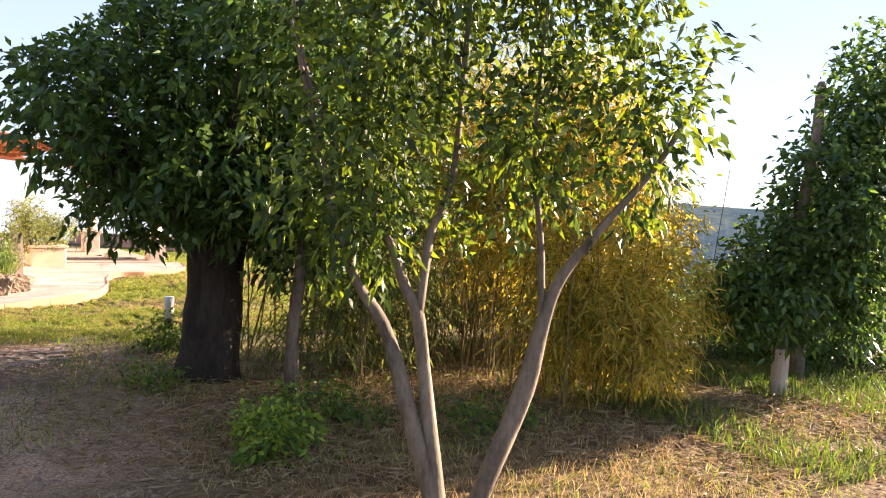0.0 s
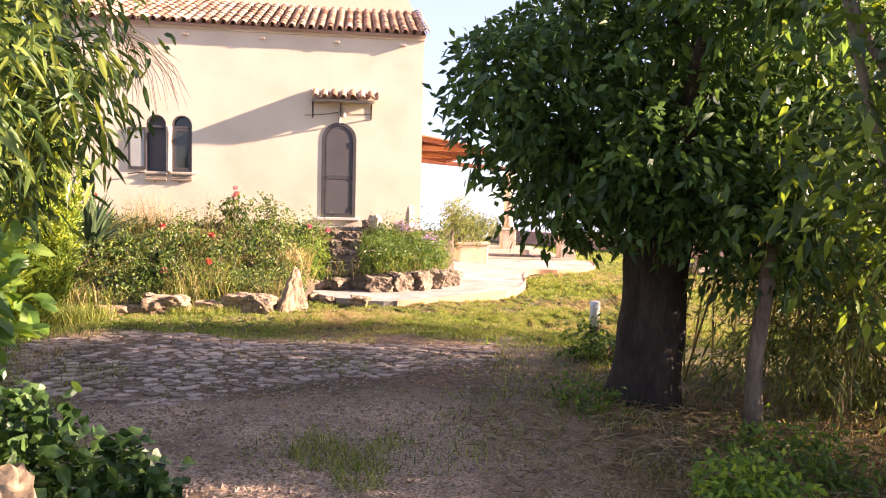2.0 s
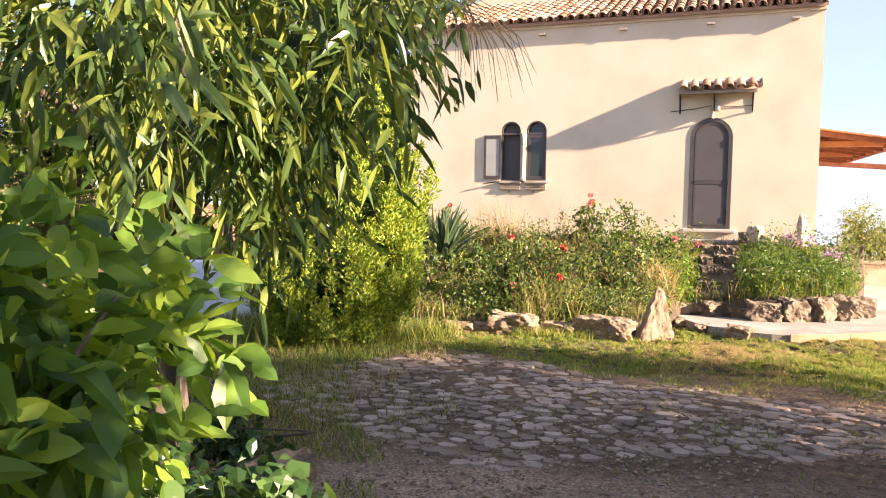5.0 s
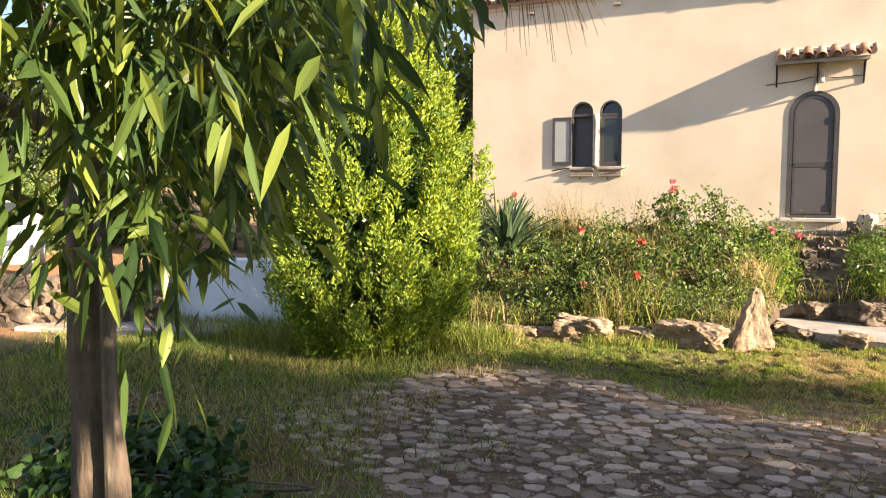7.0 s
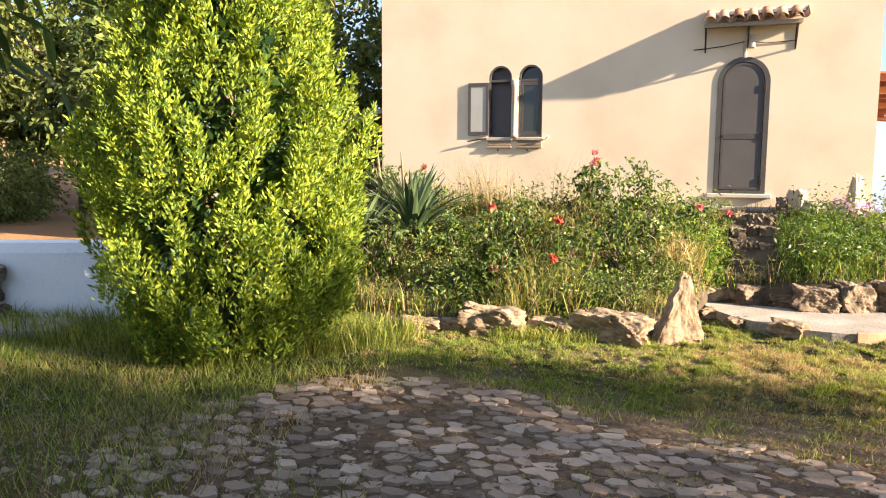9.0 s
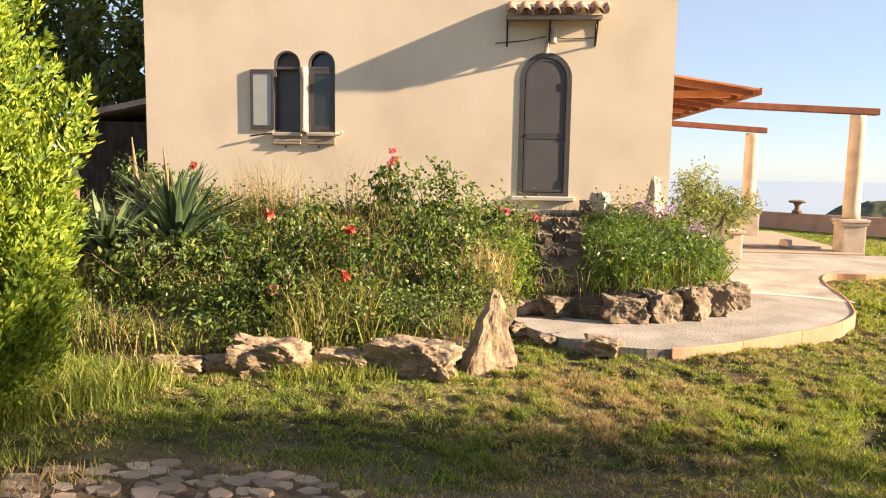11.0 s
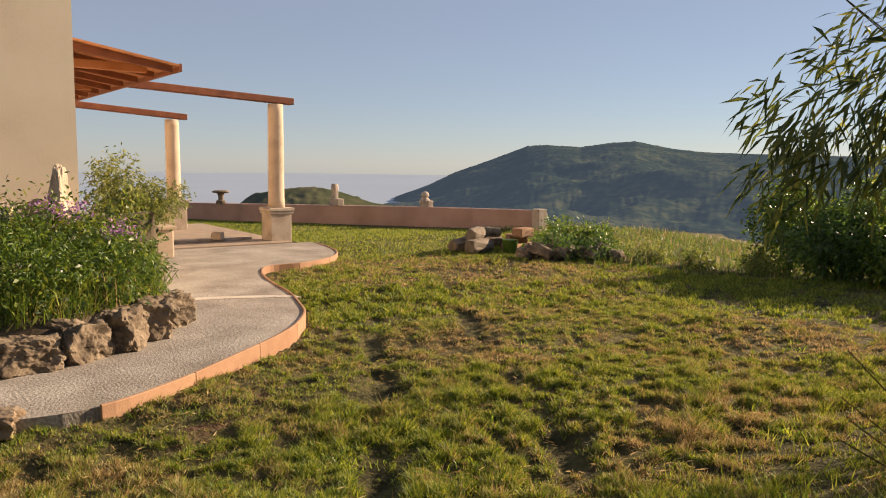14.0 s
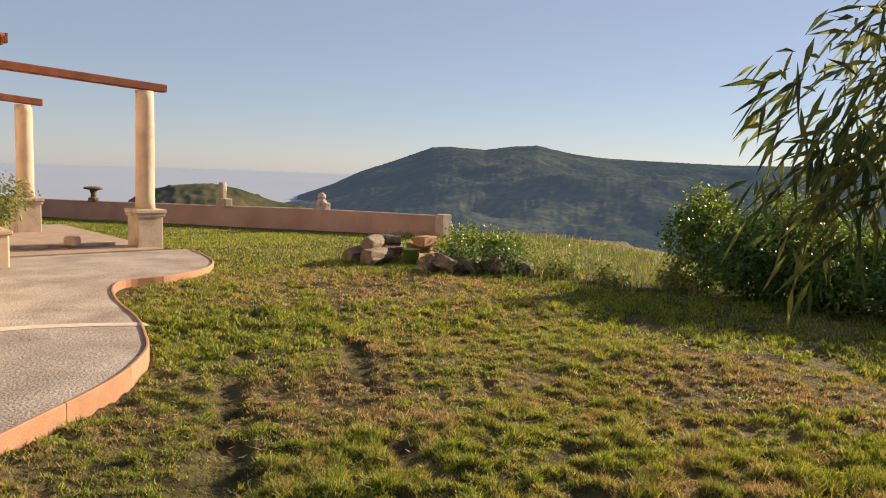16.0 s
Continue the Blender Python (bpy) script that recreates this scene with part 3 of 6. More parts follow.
# door: frame, screen leaf, rails, hinges, sill
door = part("door", ring(arch(*DOOR), arch(DOOR[0] + 0.075, DOOR[1] - 0.075, DOOR[2] + 0.05, DOOR[3] - 0.075), WY - 0.012, WY + 0.09), M["trim_grey"], house, "closed arched screen door in a grey frame")
lx0, lx1, lz0, lz1 = DOOR[0] + 0.085, DOOR[1] - 0.085, DOOR[2] + 0.06, DOOR[3] - 0.085
leaf_frame = part("leaf_frame", ring(arch(lx0, lx1, lz0, lz1), arch(lx0 + 0.035, lx1 - 0.035, lz0 + 0.04, lz1 - 0.035), WY - 0.006, WY + 0.03), M["trim_grey"], door)
scr = arch(lx0 + 0.03, lx1 - 0.03, lz0 + 0.035, lz1 - 0.03)
part("screen", Build().bm(slab(scr, [], WY + 0.0, WY + 0.012)), M["screen"], door, "grey insect mesh")
part("mid_rail", Build().box((lx0 + 0.03, WY - 0.005, 2.13), (lx1 - 0.03, WY + 0.03, 2.23), 0.006), M["trim_grey"], door)
for hz_ in (1.42, 2.12, 2.86):
    part("hinge", Build().box((lx1 - 0.012, WY - 0.018, hz_), (lx1 + 0.03, WY + 0.03, hz_ + 0.12), 0.006), M["iron"], door)
part("door_handle", Build().tube([(lx0 + 0.02, WY + 0.03, 2.18), (lx0 + 0.02, WY - 0.02, 2.18)], 0.016, 10), M["iron"], door)
# near-black sheet added behind the screen for the shade indoors
part("backing", Build().box((DOOR[0] + 0.03, WY + 0.2, DOOR[2]), (DOOR[1] - 0.03, WY + 0.24, DOOR[3] - 0.03)), M["room_shade"], door)
part("door_sill", Build().box((DOOR[0] - 0.09, WY - 0.09, DOOR[2] - 0.07), (DOOR[1] + 0.09, WY + 0.3, DOOR[2] - 0.004), 0.012), M["concrete_new"], house, "pale stone door sill")
part("ledge", Build().box((-3.2, WY - 0.30, 0.9), (X1 + 0.05, WY - 0.003, 1.09), 0.03), M["concrete"], house, "rough concrete ledge along the wall foot")

# the twin window with its small column, sills and casements
for (a, b, z0, z1), is_open in ((W1, True), (W2, False)):
    win = part("window", ring(arch(a, b, z0, z1), arch(a + 0.03, b - 0.03, z0 + 0.03, z1 - 0.03), WY + 0.004, WY + 0.07), M["trim_grey"], house)
    part("pane", Build().bm(slab(arch(a + 0.025, b - 0.025, z0 + 0.02, z1 - 0.025), [], WY + 0.10, WY + 0.106)), M["screen" if is_open else "glass"], win, "dark insect mesh" if is_open else "dark glass pane")
    part("transom", Build().box((a, WY + 0.012, 3.13), (b, WY + 0.09, 3.175), 0.006), M["trim_grey"], win)
    part("window_sill", Build().box((a - 0.03, WY - 0.05, z0 - 0.06), (b + 0.03, WY + 0.12, z0 - 0.004), 0.01), M["plinth"], win)
    for k in range(3):
        part("tile_course", Build().box((a - 0.015 + 0.006 * k, WY - 0.045 + 0.012 * k, z0 - 0.185 + 0.0405 * k - 0.0), (b + 0.015 - 0.006 * k, WY - 0.003, z0 - 0.15 + 0.0405 * k), 0.006), M["terrace"], win)
    # casement leaf: folded flat against the wall, or closed
    cas = Build()
    cx0, cx1, cy = (a - 0.37, a + 0.005, WY - 0.028) if is_open else (a + 0.03, b - 0.03, WY + 0.012)
    loop = [(cx0, z0 + 0.035), (cx1, z0 + 0.035), (cx1, 3.13), (cx0, 3.13)]
    inner = [(cx0 + 0.05, z0 + 0.10), (cx1 - 0.05, z0 + 0.10), (cx1 - 0.05, 3.07), (cx0 + 0.05, 3.07)]
    c = part("casement", ring(loop, inner, cy, cy + 0.024), M["trim_grey"], win, "open casement folded back" if is_open else "closed casement")
    part("casement_glass", Build().box((cx0 + 0.045, cy + 0.008, z0 + 0.095), (cx1 - 0.045, cy + 0.016, 3.075)), M["frosted"] if is_open else M["glass"], c)
mull = Build().tube([(-3.838, WY - 0.02, z) for z in (2.19, 2.24, 2.26, 2.95, 3.0, 3.06, 3.16)], [0.062, 0.06, 0.04, 0.036, 0.05, 0.062, 0.066], 14)
part("mullion_column", mull, M["plinth"], house, "small pale column between the windows", True)
part("window_stay", Build().tube([(-3.36, WY - 0.005, 2.16), (-3.27, WY - 0.07, 2.15), (-3.22, WY - 0.09, 2.2)], 0.014, 8), M["white_paint"], house)
part("window_stay", Build().tube([(-4.3, WY - 0.005, 2.17), (-4.42, WY - 0.05, 2.16), (-4.68, WY - 0.06, 2.12)], 0.012, 8), M["iron"], house)
for px_ in (-4.14, -3.62):
    part("peg", Build().tube([(px_, WY + 0.02, 1.98), (px_ + 0.02, WY - 0.04, 1.965)], 0.016, 8), M["iron"], house)


def half_tile(length, r0, r1, n=8, thick=0.014):
    """A barrel tile lying along +y, its back up."""
    v, f = [], []
    for y, r in ((0, r0), (length, r1)):
        for rr in (r, r - thick):
            v += [(rr * math.cos(math.pi * i / n), y, rr * math.sin(math.pi * i / n)) for i in range(n + 1)]
    k = n + 1
    for i in range(n):
        f += [(i, i + 1, 2 * k + i + 1, 2 * k + i), (k + i + 1, k + i, 3 * k + i, 3 * k + i + 1), (i, k + i, k + i + 1, i + 1), (2 * k + i, 2 * k + i + 1, 3 * k + i + 1, 3 * k + i)]
    f += [(0, 2 * k, 3 * k, k), (n, k + n, 3 * k + n, 2 * k + n)]
    return Build().add(v, f)


tile_mesh = half_tile(0.42, 0.088, 0.072).mesh("tile", M["roof_tile"], True)
pan_mesh = half_tile(0.42, 0.075, 0.088).mesh("tile", M["roof_tile"], True)

# the tiled porch over the door, on iron brackets
porch = part("porch_roof", Build().box((-0.80, WY - 0.33, 3.835), (0.56, WY - 0.003, 3.86)).box((-0.80, WY - 0.34, 3.80), (0.56, WY - 0.31, 3.835), 0.004), M["terrace"], house, "small barrel-tiled porch roof over the door")
tilt = math.atan2(0.17, 0.36)
for i in range(7):
    for flip in (0, 1):
        tx = -0.72 + 0.2 * i + 0.1 * flip
        if tx > 0.6:
            continue
        t_ = new("tile", pan_mesh if flip else tile_mesh)
        t_.matrix_world = Matrix.Translation((tx, WY - 0.39, 3.875 + 0.055 * flip + rng.uniform(-0.006, 0.006))) @ Euler((tilt, 0, rng.uniform(-0.03, 0.03))).to_matrix().to_4x4() @ Matrix.Rotation(math.pi if flip else 0, 4, "Y")
        t_.parent = porch
part("flashing", Build().add([(-0.80, WY - 0.003, 4.10), (0.60, WY - 0.003, 4.10), (0.60, WY - 0.09, 4.02), (-0.80, WY - 0.09, 4.02), (-0.80, WY - 0.003, 3.98), (0.60, WY - 0.003, 3.98)], [(0, 1, 2, 3), (3, 2, 5, 4)]), M["plaster"], porch)
for bx in (-0.78, -0.17, 0.50):
    part("bracket", Build().tube([(bx, WY - 0.005, 3.80), (bx, WY - 0.33, 3.80)], 0.012, 6).tube([(bx, WY - 0.005, 3.47), (bx, WY - 0.012, 3.80)], 0.012, 6).tube([(bx, WY - 0.01, 3.50), (bx, WY - 0.12, 3.60), (bx, WY - 0.30, 3.79)], 0.012, 6), M["iron"], porch)
lamp_ob = part("wall_lamp", Build().tube([(-0.11, WY - 0.10, 3.50), (-0.11, WY - 0.10, 3.70)], [0.05, 0.04], 12).tube([(-0.2, WY - 0.003, 3.38), (-0.2, WY - 0.03, 3.52), (-0.17, WY - 0.1, 3.73)], 0.03, 8), M["plinth"], house, "small clay wall lamp on an iron arm")
part("cable", Build().tube([(-0.95, WY - 0.012, 3.52), (-0.5, WY - 0.012, 3.56), (-0.2, WY - 0.012, 3.62), (0.1, WY - 0.012, 3.58), (0.5, WY - 0.012, 3.6)], 0.007, 5), M["iron"], house)

# ---- porch stones against the house wall ----
def rock(name, place, size, seed, label, mat="rock", point=0.0, cuts=2, rough=0.32, group=""):
    """A boulder: a cube-sphere pushed about by noise, flattened at its foot."""
    bm = bmesh.new()
    bmesh.ops.create_icosphere(bm, subdivisions=cuts + 2, radius=1.0)
    for w in bm.verts:
        d = w.co.normalized()
        q = Vector((max(-0.72, min(0.72, d.x)), max(-0.72, min(0.72, d.y)), max(-0.72, min(0.72, d.z)))) / 0.8
        k = 1 + rough * noise.noise(d * 1.6 + Vector((seed * 3.7, 0, 0))) + rough * 0.5 * noise.noise(d * 4.1 + Vector((seed, 9, 0))) + rough * 0.26 * noise.noise(d * 9 + Vector((seed, 2, 5))) + rough * 0.06 * noise.noise(d * 19 + Vector((seed, 4, 1)))
        q *= k
        if point:
            s = max(0.0, (q.z + 1) / 2)
            q.x, q.y = q.x * (1 - point * s), q.y * (1 - point * s)
        w.co = Vector((q.x * size[0], q.y * size[1], q.z * size[2]))
    ob = part(name, Build().bm(bm), M[mat])
    ob.location = (place[0], place[1], place[2] + size[2] * 0.75)
    ob.rotation_euler = (0, 0, seed * 1.3)
    return tagged(ob, label, "stone", group)


rock("standing_stone", (1.40, 17.6, 1.06), (0.13, 0.10, 0.32), 3, "upright pale rock leaning by the house corner", "column", point=0.45, cuts=3, rough=0.25)
rock("rock", (1.22, 17.58, 1.0), (0.22, 0.12, 0.13), 4.3, "rough rock on the ledge by the wall", point=0.3)
rock("rock", (0.62, 17.55, 1.02), (0.13, 0.11, 0.21), 2, "smooth rounded pale stone on the ledge", "column", rough=0.14, cuts=3)
rock("rock", (0.80, 17.5, 1.0), (0.13, 0.10, 0.13), 7, "small rounded stone on the ledge", "column", rough=0.18, cuts=3)
rock("rock", (0.42, 17.53, 1.02), (0.16, 0.09, 0.13), 6, "dark rough stone beside the steps", "rock_dark")

# ---- path of rough concrete with its brick edge ----
OUT = [(-0.65, 15.0), (-0.36, 14.4), (0.12, 13.92), (0.80, 13.74), (1.42, 14.0), (2.19, 14.55), (2.92, 15.15), (3.45, 15.85), (3.72, 16.5), (4.0, 17.4), (4.2, 18.4), (4.5, 19.4), (4.9, 20.0), (5.6, 20.1), (6.4, 20.6), (6.95, 21.4), (7.25, 22.4), (7.4, 23.3)]
INN = [(2.2, 23.4), (2.3, 20.0), (2.25, 17.3), (2.0, 15.9), (1.4, 15.35), (0.9, 14.95), (0.3, 15.0), (-0.2, 15.1)]


def smooth_line(pts, n=6):
    """A Catmull-Rom line through points."""
    p = [Vector(q).to_3d() for q in pts]
    p = [2 * p[0] - p[1]] + p + [2 * p[-1] - p[-2]]
    out = []
    for i in range(1, len(p) - 2):
        for k in range(n):
            t = k / n
            out.append(0.5 * (2 * p[i] + (p[i + 1] - p[i - 1]) * t + (2 * p[i - 1] - 5 * p[i] + 4 * p[i + 1] - p[i + 2]) * t * t + (3 * p[i] - p[i - 1] - 3 * p[i + 1] + p[i + 2]) * t ** 3))
    return out + [p[-2]]


edge_line = smooth_line(OUT)


def path_top(y):
    return float(np.interp(y, [13, 15, 18, 22], [0.022, 0.025, -0.03, -0.07]))


bm = bmesh.new()
ring_v = [bm.verts.new((q.x, q.y, 0)) for q in edge_line] + [bm.verts.new((x, y, 0)) for x, y in INN]
bm.faces.new(ring_v)
bmesh.ops.triangulate(bm, faces=bm.faces[:])
bmesh.ops.subdivide_edges(bm, edges=[e for e in bm.edges if e.calc_length() > 0.8], cuts=3, use_grid_fill=True)
bmesh.ops.triangulate(bm, faces=bm.faces[:])
ex = bmesh.ops.extrude_face_region(bm, geom=bm.faces[:])
for g in ex["geom"]:
    if isinstance(g, bmesh.types.BMVert):
        g.co.z = -0.5
for w in bm.verts:
    if w.co.z > -0.1:
        w.co.z = path_top(w.co.y) + 0.006 * noise.noise(Vector((w.co.x * 2, w.co.y * 2, 0)))
bmesh.ops.recalc_face_normals(bm, faces=bm.faces[:])
pavement = tagged(part("pavement", Build().bm(bm), M["concrete"]), "winding path of rough washed concrete", "path", kind="structure")
# a smooth strip across, where two castings meet
st = smooth_line([(2.25, 17.55), (2.9, 17.5), (3.5, 17.25), (3.95, 16.95)], 5)
b = Build()
for i in range(len(st) - 1):
    p, q = st[i], st[i + 1]
    z = path_top(p.y) + 0.008
    b.add([(p.x, p.y - 0.09, z), (q.x, q.y - 0.09, z), (q.x, q.y + 0.09, z), (p.x, p.y + 0.09, z)], [(0, 1, 2, 3)])
part("screed_strip", b, M["concrete_new"], pavement, "pale smooth strip across the path")
# edge tiles set on end along the outer rim
acc = 0.0
piece = [edge_line[19]]
for p in edge_line[20:]:
    acc += (p - piece[-1]).length
    piece.append(p)
    if acc > 0.85:
        bb = Build()
        rows_ = []
        for i, q in enumerate(piece):
            d = (piece[min(i + 1, len(piece) - 1)] - piece[max(i - 1, 0)]).normalized()
            nrm = Vector((d.y, -d.x, 0))
            if i == 0:
                q = q + d * 0.008
            zt = path_top(q.y) + 0.018
            rows_.append([(q + nrm * o).to_tuple()[:2] + (z,) for o, z in ((0.006, zt - 0.01), (0.012, zt), (0.030, zt), (0.036, zt - 0.008), (0.036, -0.42), (0.006, -0.42))])
        v = [w for r in rows_ for w in r]
        f = [(i * 6 + k, i * 6 + (k + 1) % 6, (i + 1) * 6 + (k + 1) % 6, (i + 1) * 6 + k) for i in range(len(rows_) - 1) for k in range(6)]
        f += [tuple(range(6)), tuple(range(len(v) - 1, len(v) - 7, -1))]
        part("edge_tile", bb.add(v, f), M["terracotta"], pavement)
        piece, acc = [p], 0.0

# ---- terrace, pergola and planter ----
terrace = part("floor_terrace", Build().box((X1 + 0.01, 23.42, -0.9), (7.0, 29.2, -0.05), 0.01), M["terrace"])
tagged(terrace, "brown tiled terrace under the pergola", "terrace", kind="structure")
part("step_edge", Build().box((2.2, 24.25, -0.05), (6.4, 24.45, 0.015), 0.01), M["plinth"], terrace)
rock("ball_stone", (5.6, 24.2, 0.015), (0.13, 0.11, 0.09), 9, "pale rounded stone lying on the terrace", "column", rough=0.1, cuts=3)


def column(place, top):
    x, y, z = place
    col = thing("pergola_column", (x, y, z), "pale weathered round stone column on a square plinth", "column", "columns of the pergola")
    part("plinth", Build().box((x - 0.25, y - 0.25, z - 0.3), (x + 0.25, y + 0.25, z + 0.72), 0.02), M["plinth"], col)
    part("plinth_cap", Build().box((x - 0.30, y - 0.30, z + 0.723), (x + 0.30, y + 0.30, z + 0.80), 0.015).box((x - 0.28, y - 0.28, z + 0.66), (x + 0.28, y + 0.28, z + 0.72), 0.012), M["plinth"], col)
    zz = np.linspace(z + 0.803, top, 12)
    part("shaft", Build().tube([(x, y, q) for q in zz], [0.19, 0.178] + [0.178 - 0.0012 * i for i in range(9)] + [0.165], 22, 0.03), M["column"], col, "", True)
    return col


column((6.88, 23.98, -0.12), 2.96)
column((5.76, 27.66, -0.10), 2.72)
pergola = thing("pergola", (4.0, 24.0, 3.0), "brown timber awning and beams fixed to the house", "pergola")
for y, x2, z2, z1 in ((23.86, 7.28, 2.963, 3.19), (27.54, 6.12, 2.723, 3.02)):
    bm = bmesh.new()
    bmesh.ops.create_cube(bm, size=1)
    for w in bm.verts:
        w.co = Vector((X1 + 0.02 if w.co.x < 0 else x2, y + 0.12 + 0.24 * w.co.y, (z1 if w.co.x < 0 else z2) + 0.072 + 0.144 * w.co.z))
    bmesh.ops.bevel(bm, geom=bm.edges[:], offset=0.012, segments=2, affect="EDGES", profile=0.5)
    part("beam", Build().bm(bm), M["timber"], pergola)
# awning: boards on rafters, sloping down away from the wall
AY0, AY1, AX = 19.6, 27.2, 3.40
za, zb = 3.32, 3.04


def aw(x):
    return za + (zb - za) * (x - X1) / (AX - X1)


for i in range(22):
    y = AY0 + (AY1 - AY0) * i / 22
    y2 = y + (AY1 - AY0) / 22 - 0.012
    part("board", Build().add([(X1 + 0.005, y, aw(X1)), (AX, y, aw(AX)), (AX, y2, aw(AX)), (X1 + 0.005, y2, aw(X1)), (X1 + 0.005, y, aw(X1) + 0.03), (AX, y, aw(AX) + 0.03), (AX, y2, aw(AX) + 0.03), (X1 + 0.005, y2, aw(X1) + 0.03)],
                              [(3, 2, 1, 0), (4, 5, 6, 7), (0, 1, 5, 4), (1, 2, 6, 5), (2, 3, 7, 6), (3, 0, 4, 7)]), M["timber_orange"], pergola)
for i in range(9):
    y = AY0 + 0.1 + (AY1 - AY0 - 0.3) * i / 8
    part("rafter", Build().add([(X1 + 0.005, y, aw(X1) - 0.12), (AX - 0.08, y, aw(AX) - 0.08), (AX - 0.08, y + 0.08, aw(AX) - 0.08), (X1 + 0.005, y + 0.08, aw(X1) - 0.12), (X1 + 0.005, y, aw(X1) - 0.004), (AX - 0.08, y, aw(AX - 0.08) - 0.004), (AX - 0.08, y + 0.08, aw(AX - 0.08) - 0.004), (X1 + 0.005, y + 0.08, aw(X1) - 0.004)],
                               [(3, 2, 1, 0), (4, 5, 6, 7), (0, 1, 5, 4), (1, 2, 6, 5), (2, 3, 7, 6), (3, 0, 4, 7)]), M["timber"], pergola)
for y in (AY0 + 0.6, AY0 + 4.2):
    part("brace", Build().box((X1 + 0.01, y, 2.98), (3.1, y + 0.12, 3.10), 0.01), M["timber_orange"], pergola)
part("fascia", Build().box((AX - 0.01, AY0, aw(AX) - 0.07), (AX + 0.03, AY1, aw(AX) + 0.045), 0.006), M["timber"], pergola)

planter = part("planter", Build().box((3.2, 22.2, -0.35), (4.05, 23.3, 0.42), 0.03).box((3.16, 22.16, 0.423), (4.09, 23.34, 0.50), 0.02), M["column"])
tagged(planter, "pale stone planter box overflowing with a feathery shrub", "planter")

# ---- garden wall ----
WALL_TOP = [0.43, 0.28, 0.26, 0.22, 0.07, -0.05]
wall_line = smooth_line([(14.75, 23.72), (14.75, 26.0), (14.55, 28.8), (13.6, 30.3), (12.7, 31.6), (11.6, 34.2), (10.5, 36.9), (9.3, 40.0), (8.0, 43.0)], 5)
bb, rows_ = Build(), []
for i, q in enumerate(wall_line):
    d = (wall_line[min(i + 1, len(wall_line) - 1)] - wall_line[max(i - 1, 0)]).normalized()
    nrm = Vector((-d.y, d.x, 0))
    zt = float(np.interp(q.y, [23.7, 28.2, 29.0, 31.5, 37, 42], WALL_TOP))
    rows_ += [(q + nrm * o).to_tuple()[:2] + (z,) for o, z in ((0.13, -1.2), (0.13, zt - 0.02), (0.10, zt), (-0.10, zt), (-0.13, zt - 0.02), (-0.13, -1.2))]
n_ = len(wall_line)
bb.add(rows_, [(i * 6 + k, i * 6 + (k + 1) % 6, (i + 1) * 6 + (k + 1) % 6, (i + 1) * 6 + k) for i in range(n_ - 1) for k in range(6)] + [tuple(range(6)), tuple(range(n_ * 6 - 1, n_ * 6 - 7, -1))])
garden_wall = tagged(part("wall_garden", bb, M["pink_wall"]), "low pink plastered wall at the garden's edge", "wall", kind="structure")
part("end_post", Build().box((14.60, 23.45, -1.0), (14.92, 23.74, 0.47), 0.015), M["plinth"], garden_wall)


def fin(place, hgt, name, label, shape):
    x, y = place
    z = float(np.interp(y, [23.7, 28.2, 29.0, 31.5, 37, 42], WALL_TOP)) - 0.03
    if shape == "urn":
        b_ = Build().tube([(x, y, z + q * hgt) for q in (0, 0.25, 0.3, 0.55, 0.75, 0.8, 0.86, 0.95, 1)], [0.2, 0.17, 0.1, 0.1, 0.14, 0.3, 0.34, 0.3, 0.1], 14)
    elif shape == "scroll":
        b_ = Build().box((x - 0.11, y - 0.26, z), (x + 0.11, y + 0.26, z + 0.45 * hgt), 0.03).tube([(x, y + 0.08, z + q * hgt) for q in (0.3, 0.5, 0.62, 0.75, 0.9, 1)], [0.2, 0.17, 0.11, 0.15, 0.12, 0.04], 12)
    else:
        b_ = Build().box((x - 0.13, y - 0.3, z), (x + 0.13, y + 0.3, z + 0.35 * hgt), 0.03).tube([(x, y + 0.12, z + q * hgt) for q in (0.2, 0.5, 0.8, 1)], [0.14, 0.12, 0.13, 0.10], 8, 0.3)
    return tagged(part(name, b_, M["rock_dark" if shape == "urn" else "plinth"]), label, "wall ornament")


fin((14.58, 28.85), 0.55, "wall_finial", "scrolled stone finial on the garden wall", "scroll")
fin((12.65, 31.6), 0.78, "wall_stump", "broken stone stump on the garden wall", "stump")
fin((10.45, 36.9), 0.55, "stone_urn", "dark stone bird-bath urn on the garden wall", "urn")

# ---- garden bank before the house ----
def bed_front(x):
    return np.interp(x, [-7.6, -4, -2.5, -1.2, -0.8, -0.55, 0, 0.9, 1.5, 2.0, 2.4], [12.5, 12.55, 12.7, 12.95, 13.4, 15.1, 15.15, 15.0, 15.4, 15.95, 17.4])


def bed(x, y):
    """The bank's height."""
    yf = bed_front(x)
    t = np.clip((y - yf) / np.maximum(17.55 - yf, 0.1), 0, 1)
    z0 = np.interp(x, [-1.2, -0.5, 0.3, 0.7, 2.4], [0.02, 0.06, 0.22, 0.34, 0.30])
    ends = np.interp(x, [-7.6, -6.6], [0.3, 1.0])
    return (z0 + (1.04 - z0) * t ** 0.85) * ends


